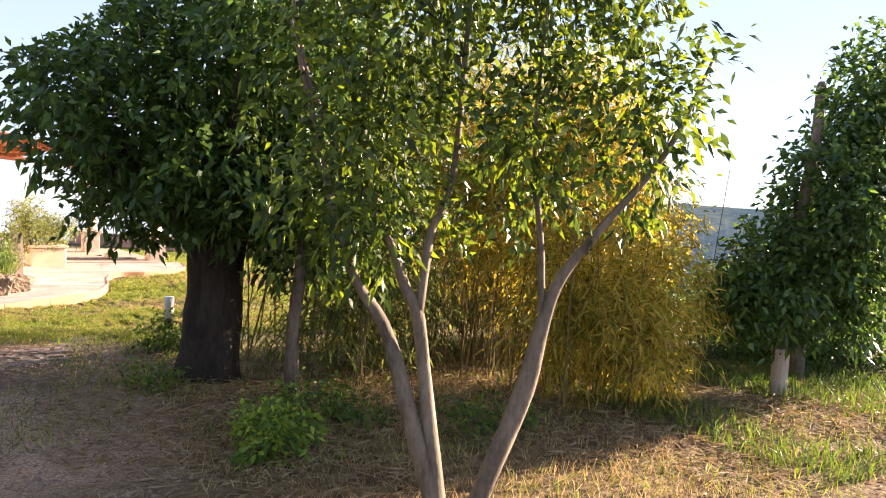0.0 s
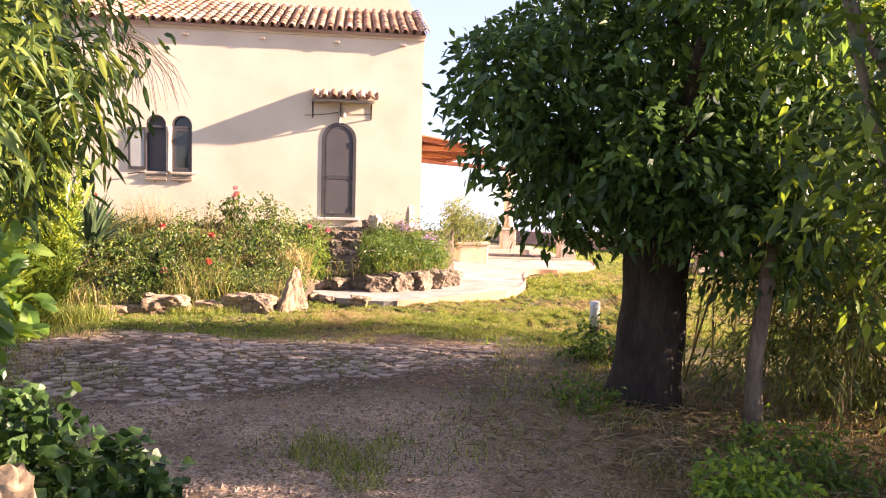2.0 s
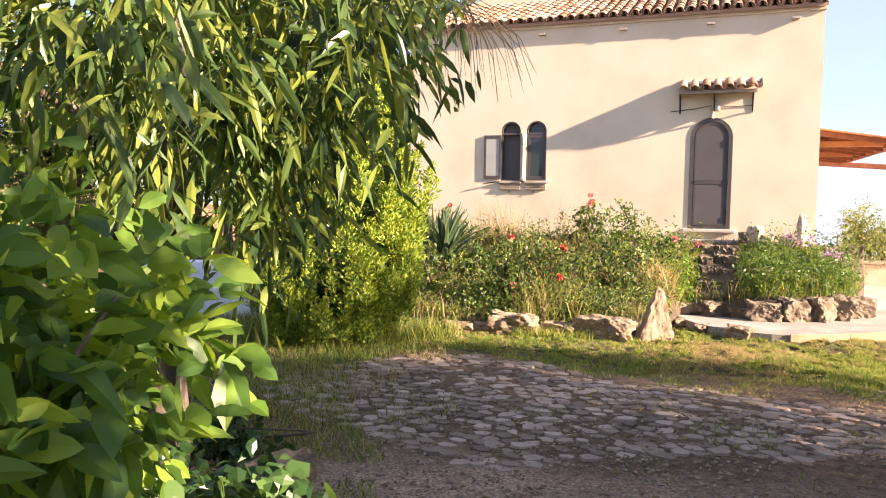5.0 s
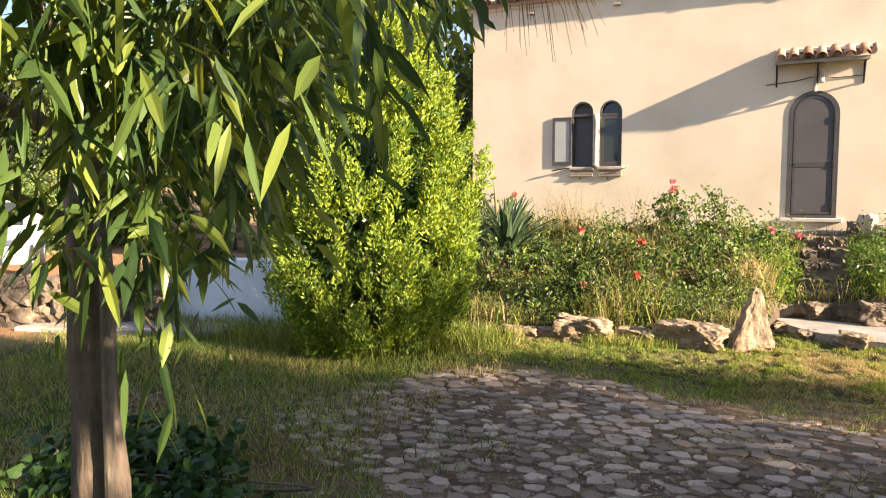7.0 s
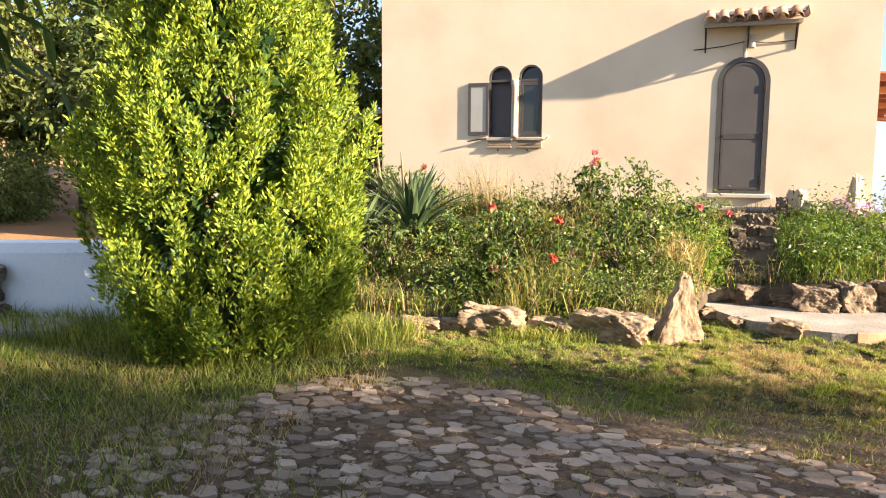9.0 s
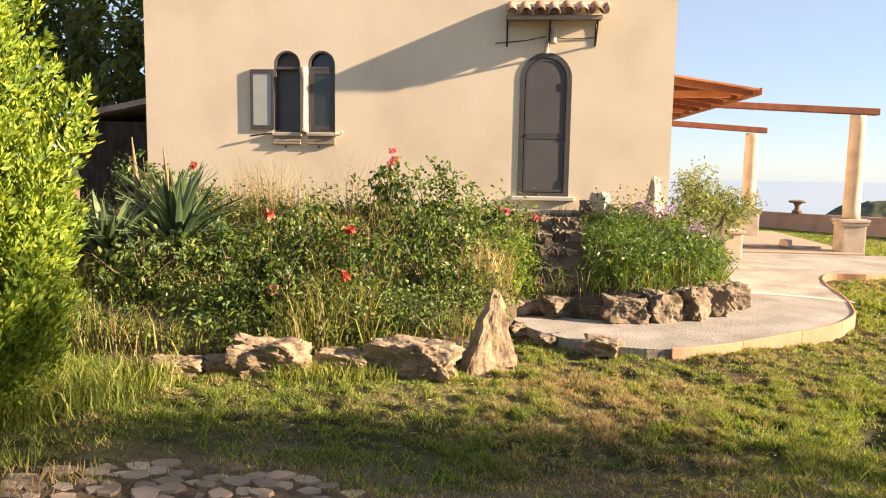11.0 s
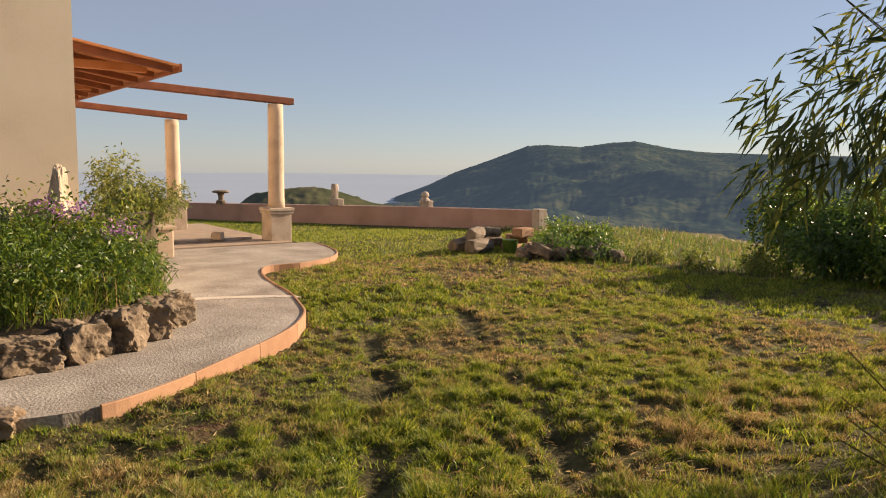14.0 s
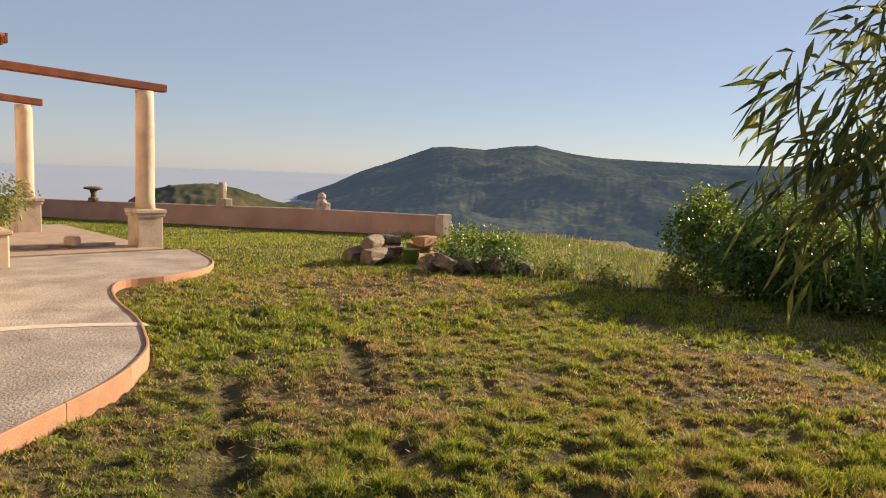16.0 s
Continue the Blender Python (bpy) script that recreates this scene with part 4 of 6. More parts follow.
bb, rows_ = Build(), []
xs_ = np.linspace(-7.6, 2.38, 80)
for x in xs_:
    yf = float(bed_front(x))
    for k, s in enumerate([0, 0.004] + list(np.linspace(0.02, 1, 24))):
        y = yf + (17.9 - yf) * s
        z = -0.4 if k == 0 else float(bed(x, y)) + 0.035 * noise.noise(Vector((x * 2.3, y * 2.3, 0))) - (0.03 if s > 0.97 else 0)
        rows_.append((x, y, z))
n_ = 26
bb.add(rows_, [(i * n_ + k, (i + 1) * n_ + k, (i + 1) * n_ + k + 1, i * n_ + k + 1) for i in range(len(xs_) - 1) for k in range(n_ - 1)])
tagged(part("ground_bank", bb, M["soil"], smooth=True), "dark earth bank of the flower garden below the house", "flower bed", kind="structure")

# border stones, the pointed one, and the rocks along the path
stone = rock("standing_stone", (-0.80, 13.05, -0.06), (0.29, 0.17, 0.40), 1.0, "tall pointed tan stone standing in the border", point=0.74, cuts=3, rough=0.24)
stone.rotation_euler.z = 0.35
for w in stone.data.vertices:  # a slanting wedge, sheer on one side
    up_ = max(0.0, (w.co.z + 0.4) / 0.8)
    w.co.x = w.co.x * (1.15 - 0.15 * up_) + 0.09 * up_ - 0.05
    w.co.x = max(w.co.x, -0.27 + 0.30 * up_ + 0.03 * noise.noise(w.co * 9))
for i, (x, y, sx, sy, sz) in enumerate([(-1.42, 12.72, 0.37, 0.20, 0.17), (-2.02, 12.74, 0.24, 0.17, 0.10), (-2.60, 12.58, 0.34, 0.20, 0.165), (-3.35, 12.45, 0.22, 0.16, 0.08), (-3.0, 12.6, 0.16, 0.13, 0.07)]):
    r_ = rock("border_stone", (x, y, -0.03), (sx, sy, sz), 2.0 + i * 1.7, "rough tan boulder bordering the flower bank", group="stones along the bank", cuts=3, rough=0.30)
    r_.rotation_euler.z = 0.15 * (i - 2)
for i, (x, y, sx, sy, sz) in enumerate([(0.66, 15.02, 0.26, 0.20, 0.17), (1.05, 15.14, 0.24, 0.20, 0.20), (1.42, 15.36, 0.26, 0.22, 0.21), (1.75, 15.66, 0.22, 0.24, 0.21), (2.05, 16.1, 0.20, 0.26, 0.19), (2.25, 16.9, 0.16, 0.28, 0.12), (0.36, 15.12, 0.2, 0.13, 0.09), (-0.42, 15.25, 0.22, 0.15, 0.11), (0.0, 15.28, 0.34, 0.16, 0.13), (-0.75, 15.05, 0.2, 0.16, 0.14)]):
    rock("path_rock", (x, y, 0.02), (sx, sy, sz), 11 + i * 2.1, "weathered rock holding the bank beside the path", group="rocks along the path", cuts=3, rough=0.28, mat="rock_dark").rotation_euler.z = 0.5 * i
rock("path_rock", (0.28, 13.86, -0.07), (0.19, 0.12, 0.09), 31, "flat stone under the path's broken rim", group="rocks along the path")
rock("path_rock", (-0.2, 14.2, -0.08), (0.15, 0.10, 0.06), 37, "flat stone under the path's broken rim", "rock_dark", group="rocks along the path")
rock("path_rock", (-0.5, 14.6, -0.08), (0.14, 0.10, 0.06), 39, "flat stone under the path's broken rim", group="rocks along the path")
stair = thing("garden_steps", (0.0, 15.6, 0.2), "overgrown dark stone steps up the bank to the door", "steps")
for i in range(5):
    y, z = 15.55 + 0.42 * i, 0.32 + 0.165 * i
    edge = [-0.30, -0.10 + rng.uniform(-0.06, 0.06), 0.12 + rng.uniform(-0.06, 0.06), 0.34]
    for k in range(3):
        bm = bmesh.new()
        bmesh.ops.create_cube(bm, size=1)
        bmesh.ops.subdivide_edges(bm, edges=bm.edges[:], cuts=4, use_grid_fill=True)
        wide, mid_ = edge[k + 1] - edge[k] - 0.015, (edge[k] + edge[k + 1]) / 2
        tip_ = rng.normal(0, 0.02, 3)
        for w in bm.verts:
            q = w.co * 4.5 + Vector((3 * i + k, 5 * k, i))
            w.co = Vector((mid_ + w.co.x * wide, y + w.co.y * 0.46 + tip_[0], z - 0.12 + w.co.z * 0.3 + tip_[1])) + 0.045 * Vector((noise.noise(q), noise.noise(q + Vector((0, 9, 3))), noise.noise(q + Vector((7, 0, 2)))))
        part("step_stone", Build().bm(bm), M["rock_dark"], stair)


# ---- plants ----
def stems_of(name, paths, mat, parent, label=""):
    """One mesh of a trunk with its limbs; a path is points and radii."""
    b_ = Build()
    for pts, radii in paths:
        line = smooth_line(pts, 4)
        rr = np.interp(np.linspace(0, 1, len(line)), np.linspace(0, 1, len(radii)), radii)
        b_.tube(line, list(rr), 9 if max(radii) > 0.03 else 5, 0.25)
    return part(name, b_, M[mat], parent, label, True)


def plant(name, place, label, category, group=""):
    return thing(name, (place[0], place[1], float(height(place[0], place[1])) if len(place) < 3 else place[2]), label, category, group)


# slender fork-stemmed tree by the drive
tree = plant("small_tree", (2.52, 3.1), "slender pale-barked tree with forked stems and small leaves", "tree")
stems_of("trunk", [
    ([(2.50, 3.08, 0.05), (2.36, 3.21, 0.64), (2.26, 3.31, 1.11), (2.19, 3.38, 1.34), (2.08, 3.47, 1.55), (1.95, 3.6, 2.1), (1.8, 3.75, 2.9)], [0.060, 0.044, 0.040, 0.034, 0.026, 0.019, 0.010]),
    ([(2.44, 3.12, 0.3), (2.42, 3.2, 0.75), (2.36, 3.26, 1.33), (2.30, 3.31, 1.5), (2.21, 3.39, 1.8), (2.0, 3.6, 2.3), (1.88, 3.7, 2.6), (1.8, 3.8, 3.2)], [0.048, 0.038, 0.036, 0.029, 0.024, 0.021, 0.016, 0.008]),
    ([(2.36, 3.26, 1.36), (2.38, 3.25, 1.6), (2.41, 3.24, 1.83), (2.49, 3.19, 2.08), (2.55, 3.2, 2.8), (2.6, 3.2, 3.6)], [0.029, 0.026, 0.022, 0.019, 0.014, 0.008]),
    ([(2.2, 3.4, 1.85), (2.14, 3.48, 2.15), (2.12, 3.51, 2.5), (2.2, 3.5, 3.3)], [0.019, 0.016, 0.013, 0.006]),
    ([(2.54, 3.06, 0.1), (2.64, 2.98, 0.5), (2.80, 2.89, 0.98), (2.88, 2.85, 1.36), (2.95, 2.80, 1.6), (3.16, 2.68, 1.91), (3.40, 2.52, 2.28), (3.6, 2.4, 2.8)], [0.064, 0.056, 0.052, 0.040, 0.029, 0.021, 0.016, 0.008]),
    ([(2.87, 2.86, 1.3), (2.86, 2.87, 1.7), (2.8, 2.9, 2.3), (2.85, 2.9, 3.2)], [0.024, 0.021, 0.014, 0.006]),
], "bark_pale", tree)
p_, d_ = crown_points(880, 13, 0.13, 0.9, [((2.1, 3.5, 2.35), (0.62, 0.5, 0.85)), ((2.45, 3.3, 3.3), (0.95, 0.7, 0.8)), ((2.75, 2.95, 2.4), (0.42, 0.4, 0.75)), ((3.3, 2.6, 2.5), (0.34, 0.35, 0.6)), ((2.2, 3.5, 1.85), (0.4, 0.3, 0.25)), ((3.0, 2.8, 3.2), (0.6, 0.5, 0.6))])
part("crown", leaves(p_, d_, 0.075, 0.036, 0.35), M["leaf_fork"], tree, "sparse small green leaves")

# dense dark evergreen beside the drive
tree = plant("evergreen_tree", (2.62, 7.1), "dense dark-leaved evergreen tree with a thick trunk", "tree")
stems_of("trunk", [
    ([(2.62, 7.1, -0.1), (2.62, 7.1, 0.3), (2.65, 7.08, 1.0), (2.7, 7.05, 1.7), (2.75, 7.0, 2.6), (2.8, 7.0, 3.6)], [0.36, 0.31, 0.28, 0.26, 0.18, 0.08]),
    ([(2.66, 7.1, 1.5), (2.1, 7.0, 2.1), (1.4, 6.8, 2.5)], [0.14, 0.09, 0.03]), ([(2.7, 7.1, 1.6), (3.4, 7.0, 2.3), (4.1, 7.0, 2.9)], [0.14, 0.09, 0.03]),
    ([(2.68, 7.0, 1.7), (2.5, 6.3, 2.4), (2.3, 5.7, 2.9)], [0.12, 0.08, 0.03])], "bark_dark", tree)
# the last two lobes, above the view, are added to shade the fruit tree
lob = [((2.6, 6.9, 3.0), (1.5, 1.25, 1.5)), ((1.75, 6.75, 2.65), (0.8, 0.8, 0.95)), ((1.2, 6.45, 2.75), (0.48, 0.5, 0.6)), ((1.95, 7.25, 1.95), (0.62, 0.55, 0.5)), ((3.5, 7.2, 2.7), (1.2, 1.1, 1.2)), ((2.5, 6.2, 2.15), (0.75, 0.5, 0.6)), ((2.8, 6.9, 4.1), (0.8, 0.8, 0.6)), ((1.8, 6.9, 3.5), (0.55, 0.6, 0.6)), ((2.7, 5.2, 3.35), (0.7, 0.45, 0.5)), ((2.7, 5.9, 3.3), (0.8, 0.5, 0.6)), ((3.1, 6.3, 1.7), (0.6, 0.45, 0.5)), ((3.0, 7.0, 5.1), (1.25, 1.15, 1.0)), ((3.0, 5.5, 4.6), (0.9, 0.75, 0.75))]
p_, d_ = crown_points(3600, 13, 0.13, 0.75, lob)
ragged = np.array([0.22 * noise.noise(Vector(q) * 2.2) for q in p_])
keep = p_[:, 0] > np.interp(p_[:, 2], [1.3, 2.0, 2.6, 3.0, 3.5, 4.2, 5.0], [1.0, 0.8, 0.6, 0.95, 1.6, 2.2, 2.6]) + ragged
p_, d_ = p_[keep], d_[keep]
part("crown", leaves(p_, d_, 0.105, 0.048, 0.3, fold=False), M["leaf_citrus"], tree, "dense glossy dark leaves")

sap = plant("sapling", (3.05, 6.1), "thin bare-stemmed sapling in the shade", "tree")
stems_of("trunk", [([(3.05, 6.1, 0.1), (3.02, 6.12, 0.7), (3.08, 6.1, 1.4), (3.1, 6.1, 2.0)], [0.075, 0.06, 0.055, 0.045])], "bark", sap)
p_, d_ = crown_points(110, 12, 0.13, 0.9, [((3.1, 6.0, 1.9), (0.5, 0.5, 0.5))])
part("crown", leaves(p_, d_, 0.09, 0.045, 0.3), M["leaf_fork"], sap)


def canes(bases, tips, mat, n, r=0.013):
    b_ = Build()
    for _ in range(n):
        a = Vector(bases(rng.random(), rng.random()))
        t = Vector(tips(a))
        mid = a.lerp(t, 0.5) + Vector((0, 0, 0.35 * (t - a).length * 0.35))
        line = smooth_line([a, a.lerp(mid, 0.55) + Vector((0, 0, 0.25)), mid, t], 3)
        b_.tube(line, list(np.linspace(r * rng.uniform(0.7, 1.3), 0.003, len(line))), 5, 0)
    return b_


# yellow-green bamboo thicket in the sun
bam = plant("bamboo", (5.3, 5.3), "thicket of yellow-green sunlit bamboo canes", "bamboo")
part("cane_clump", canes(lambda a, b: (4.7 + 2.0 * a, 4.3 + 2.2 * b, 0.1), lambda a: (a.x + rng.normal(0, 0.35), a.y + rng.normal(0, 0.35), rng.uniform(1.9, 3.4)), "cane", 80, 0.009), M["cane"], bam)
p_, d_ = crown_points(2600, 14, 0.16, 1.0, [((5.4, 5.1, 1.6), (0.9, 0.9, 1.3)), ((6.1, 4.7, 1.2), (0.7, 0.7, 1.0)), ((5.1, 4.6, 1.1), (0.5, 0.5, 1.0)), ((5.0, 5.9, 2.3), (0.8, 0.8, 1.2)), ((5.7, 5.6, 2.7), (0.9, 0.9, 0.9)), ((5.6, 4.3, 0.9), (0.6, 0.5, 0.7)), ((6.3, 5.1, 2.3), (0.55, 0.5, 0.8)), ((5.6, 5.0, 2.9), (0.6, 0.5, 0.7))])
d_[:, 2] -= 0.4
part("foliage", leaves(p_, d_, 0.13, 0.019, 0.35, fold=False), M["leaf_bamboo_yellow"], bam)

# shaded thicket behind the trees
bam = plant("bamboo", (4.2, 7.9), "shaded bamboo thicket behind the evergreen", "bamboo")
part("cane_clump", canes(lambda a, b: (3.3 + 3.0 * a, 6.0 + 2.9 * b, 0.1), lambda a: (a.x + rng.normal(0, 0.4), a.y + rng.normal(0, 0.4), rng.uniform(2.2, 4.2)), "cane", 46, 0.010), M["cane"], bam)
# the first three low lobes are added to keep sun off the canes
p_, d_ = crown_points(2700, 14, 0.17, 1.0, [((4.0, 7.0, 0.75), (1.1, 0.7, 0.6)), ((5.2, 7.2, 0.85), (1.3, 0.7, 0.7)), ((6.6, 6.9, 1.0), (1.0, 0.8, 0.9)), ((4.4, 7.6, 2.4), (1.3, 1.3, 1.9)), ((5.4, 7.4, 3.0), (1.3, 1.2, 1.7)), ((4.0, 6.4, 1.2), (0.8, 0.6, 1.0)), ((6.4, 7.0, 2.8), (1.2, 1.2, 1.9)), ((5.3, 8.6, 2.6), (1.2, 0.7, 1.7))])
d_[:, 2] -= 0.4
part("foliage", leaves(p_, d_, 0.14, 0.022, 0.35, fold=False), M["leaf_bamboo"], bam)

# weeping bamboo over the lawn
bam = plant("bamboo", (6.3, 9.3), "tall dark bamboo arching and weeping over the lawn", "bamboo")
part("cane_clump", canes(lambda a, b: (6.6 + 1.6 * a, 8.6 + 1.1 * b, 0.05), lambda a: (a.x + rng.uniform(-3.4, 0.4), a.y + rng.uniform(-0.4, 1.5), rng.uniform(2.0, 4.3)), "cane", 60, 0.013), M["cane"], bam)
lob = [((3.85, 10.2, 1.95), (0.55, 0.5, 0.45)), ((3.45, 10.4, 1.8), (0.42, 0.4, 0.35)), ((4.4, 9.95, 2.3), (0.8, 0.7, 0.55)), ((5.3, 9.7, 2.9), (1.0, 0.9, 0.9)), ((4.5, 9.75, 1.95), (0.75, 0.6, 0.5)), ((6.3, 9.7, 2.9), (1.2, 1.1, 1.4)), ((5.4, 10.3, 2.1), (0.9, 0.7, 0.7)), ((5.2, 9.5, 3.7), (0.7, 0.7, 0.4)), ((6.5, 9.3, 4.2), (1.0, 0.9, 0.6))]
p_, d_ = crown_points(800, 13, 0.16, 1.0, lob)
dense = (p_[:, 0] > 3.1 + 0.35 * np.maximum(p_[:, 2] - 1.9, 0)) & (p_[:, 1] < 11.0)
p_, d_ = p_[dense], d_[dense]
d_ = d_ * 0.4 + np.array([[-0.55, 0.15, -0.75]])
part("foliage", leaves(p_, d_, 0.14, 0.019, 0.2, 0.42), M["leaf_bamboo"], bam)
sp = plant("bamboo_shoots", (3.35, 9.35), "low sprigs of young bamboo at the lawn's edge", "bamboo")
p_, d_ = crown_points(12, 10, 0.14, 1.0, [((3.55, 9.4, 0.5), (0.4, 0.4, 0.4))])
part("foliage", leaves(p_, d_ * 0.5 + np.array([[-0.5, 0.1, -0.2]]), 0.15, 0.018, 0.25), M["leaf_bamboo"], sp)
part("cane_clump", canes(lambda a, b: (3.4 + 0.4 * a, 9.2 + 0.4 * b, 0.05), lambda a: (a.x - rng.uniform(0.2, 0.7), a.y + rng.uniform(0, 0.5), rng.uniform(0.4, 1.0)), "cane", 14, 0.006), M["cane"], sp)
for o in list(bpy.data.objects):
    if o.name.startswith("cane_clump"):
        tagged(o, kind="stuff")

# shrubs at the lawn's far edge
def shrub(name, lobes, n, leaf, mat, label, per=12, rad=0.14, ratio=0.5, shell=0.8, cat="shrub", group="", fold=True):
    c = lobes[0][0]
    s = thing(name, (c[0], c[1], float(height(c[0], c[1]))), label, cat, group)
    g = float(height(c[0], c[1])) if not (-7.6 < c[0] < 2.4 and c[1] > float(bed_front(c[0]))) else float(bed(c[0], c[1]))
    st_ = []
    for q, r in lobes:
        for _ in range(4):
            e = (q[0] + rng.normal(0, r[0] * 0.4), q[1] + rng.normal(0, r[1] * 0.4), q[2] + rng.uniform(-0.2, 0.5) * r[2])
            st_.append(([(c[0] + rng.normal(0, 0.06), c[1] + rng.normal(0, 0.06), g - 0.05), (0.6 * c[0] + 0.4 * e[0], 0.6 * c[1] + 0.4 * e[1], g + (e[2] - g) * 0.5), e], [0.02, 0.013, 0.004]))
    stems_of("branchwork", st_, "bark", s)
    p, d = crown_points(n, per, rad, shell, lobes)
    clear = ~((p[:, 0] > -1.42) & (p[:, 1] < 4.4) & (p[:, 1] > 2.5) & (p[:, 2] < 1.18) & (p[:, 0] < 0)) & ~((p[:, 0] > -1.02) & (p[:, 0] < 0) & (p[:, 1] < 5) & (p[:, 1] > 2.5))  # kept cut back round the lamp
    p, d = p[clear], d[clear]
    part("foliage", round_leaves(p, d, leaf, leaf * ratio, 0.3) if fold == "round" else leaves(p, d, leaf, leaf * ratio, 0.3, fold=fold), M[mat], s)
    return s


for i, (x, y, r, h) in enumerate([(11.9, 14.0, 0.9, 0.9), (12.0, 12.9, 1.0, 0.95), (11.6, 11.6, 1.0, 0.85), (10.9, 10.5, 1.0, 0.8), (10.9, 9.4, 1.0, 0.8), (13.0, 13.8, 1.2, 1.3), (13.2, 11.8, 1.3, 1.3), (12.7, 15.2, 0.8, 1.25)]):
    # every other shrub gets the darker citrus leaf in place of shade
    shrub("hedge_shrub", [((x, y, h * 0.5), (r, r * 0.85, h * 0.55)), ((x + 0.3, y + 0.2, h * 0.8), (r * 0.6, r * 0.6, h * 0.4))], 620, 0.085, "leaf_shrub" if i % 2 else "leaf_citrus", "leafy green shrub at the lawn's edge, some darkened for shade", group="shrubs along the lawn", fold=False)
for i, (x, y, r, h) in enumerate([(10.35, 18.7, 0.5, 0.75), (10.95, 18.05, 0.42, 0.6), (11.45, 17.2, 0.34, 0.4), (11.6, 16.3, 0.3, 0.36), (12.0, 15.3, 0.35, 0.42), (12.2, 18.9, 0.5, 0.6)]):
    shrub("weed_clump", [((x, y, h * 0.3 - 0.15), (r, r * 0.8, h * 0.45)), ((x + 0.2, y + 0.25, h * 0.55 - 0.15), (r * 0.5, r * 0.5, h * 0.4))], 90, 0.075, "leaf_citrus" if i < 2 else "leaf_olive", "green weedy clump at the edge of the lawn", group="weeds at the lawn's edge")

# tree with a whitewashed trunk and the pole behind it
tree = plant("dark_tree", (7.45, 3.95), "dark leafy tree with a whitewashed trunk foot", "tree")
stems_of("trunk", [([(7.45, 3.95, 0.6), (7.45, 3.95, 1.0), (7.5, 3.9, 1.8), (7.6, 3.8, 3.0)], [0.085, 0.08, 0.07, 0.04])], "bark", tree)
part("painted_foot", Build().tube([(7.45, 3.95, 0.0), (7.45, 3.95, 0.3), (7.45, 3.95, 0.66)], [0.095, 0.082, 0.086], 12, 0.1), M["plinth"], tree, "lime-washed trunk foot")
p_, d_ = crown_points(1500, 13, 0.15, 0.8, [((7.95, 3.6, 2.1), (0.8, 0.62, 0.95)), ((7.3, 3.9, 1.45), (0.55, 0.42, 0.7)), ((8.35, 3.5, 3.15), (0.62, 0.55, 0.85)), ((8.3, 3.65, 1.25), (0.5, 0.4, 0.65)), ((6.95, 4.1, 1.2), (0.34, 0.3, 0.42))])
part("crown", leaves(p_, d_, 0.10, 0.05, 0.3, fold=False), M["leaf_citrus"], tree)
pole = part("pole", Build().tube([(8.62, 4.36, -0.2), (8.65, 4.36, 1.8), (8.72, 4.35, 3.55), (8.72, 4.35, 3.6)], [0.085, 0.075, 0.055, 0.03], 10, 0.2), M["bark_pale"])
tagged(pole, "bare grey wooden pole", "pole")
# the tall one at (8.0, 6.9) is added to shade the bamboo thicket
for i, (x, y, r, h) in enumerate([(9.4, 5.3, 1.1, 1.5), (8.0, 6.9, 1.1, 2.4), (10.6, 4.6, 1.2, 1.5)]):
    shrub("tall_shrub" if h > 2 else "shrub", [((x, y, h * 0.5), (r, r, h * 0.55))], 700, 0.09, "leaf_shrub" if i % 2 else "leaf_citrus", "leafy green shrub beyond the trees", group="shrubs behind the trees", fold=False)

# long-leaved tree hanging over the drive
tree = plant("fruit_tree", (-2.67, 6.08), "long-leaved tree on a dark ridged trunk with hanging twigs", "tree")
stems_of("trunk", [
    ([(-2.79, 6.06, 0.0), (-2.78, 6.05, 0.6), (-2.77, 6.03, 1.3), (-2.72, 6.0, 1.9), (-2.62, 5.9, 2.5), (-2.5, 5.8, 3.4)], [0.115, 0.1, 0.088, 0.075, 0.05, 0.02]),
    ([(-2.66, 6.03, 1.75), (-2.3, 5.6, 2.15), (-1.9, 5.1, 2.3), (-1.5, 4.6, 2.25), (-1.25, 4.35, 2.05)], [0.035, 0.026, 0.02, 0.014, 0.006]),
    ([(-2.66, 6.0, 1.95), (-2.3, 5.9, 2.2), (-1.9, 5.7, 2.2), (-1.6, 5.5, 2.0)], [0.02, 0.013, 0.009, 0.004]),
    ([(-2.64, 6.0, 1.9), (-2.9, 5.2, 2.3), (-2.8, 4.4, 2.5), (-2.4, 3.8, 2.6)], [0.035, 0.026, 0.018, 0.008]),
    ([(-2.64, 6.0, 1.6), (-2.9, 5.4, 1.9), (-2.7, 4.7, 1.95), (-2.2, 4.2, 1.9)], [0.025, 0.02, 0.014, 0.006]),
    ([(-2.66, 6.0, 1.7), (-2.3, 5.7, 1.6), (-2.0, 5.6, 1.4), (-1.8, 5.5, 1.35)], [0.010, 0.007, 0.005, 0.003])], "bark", tree)
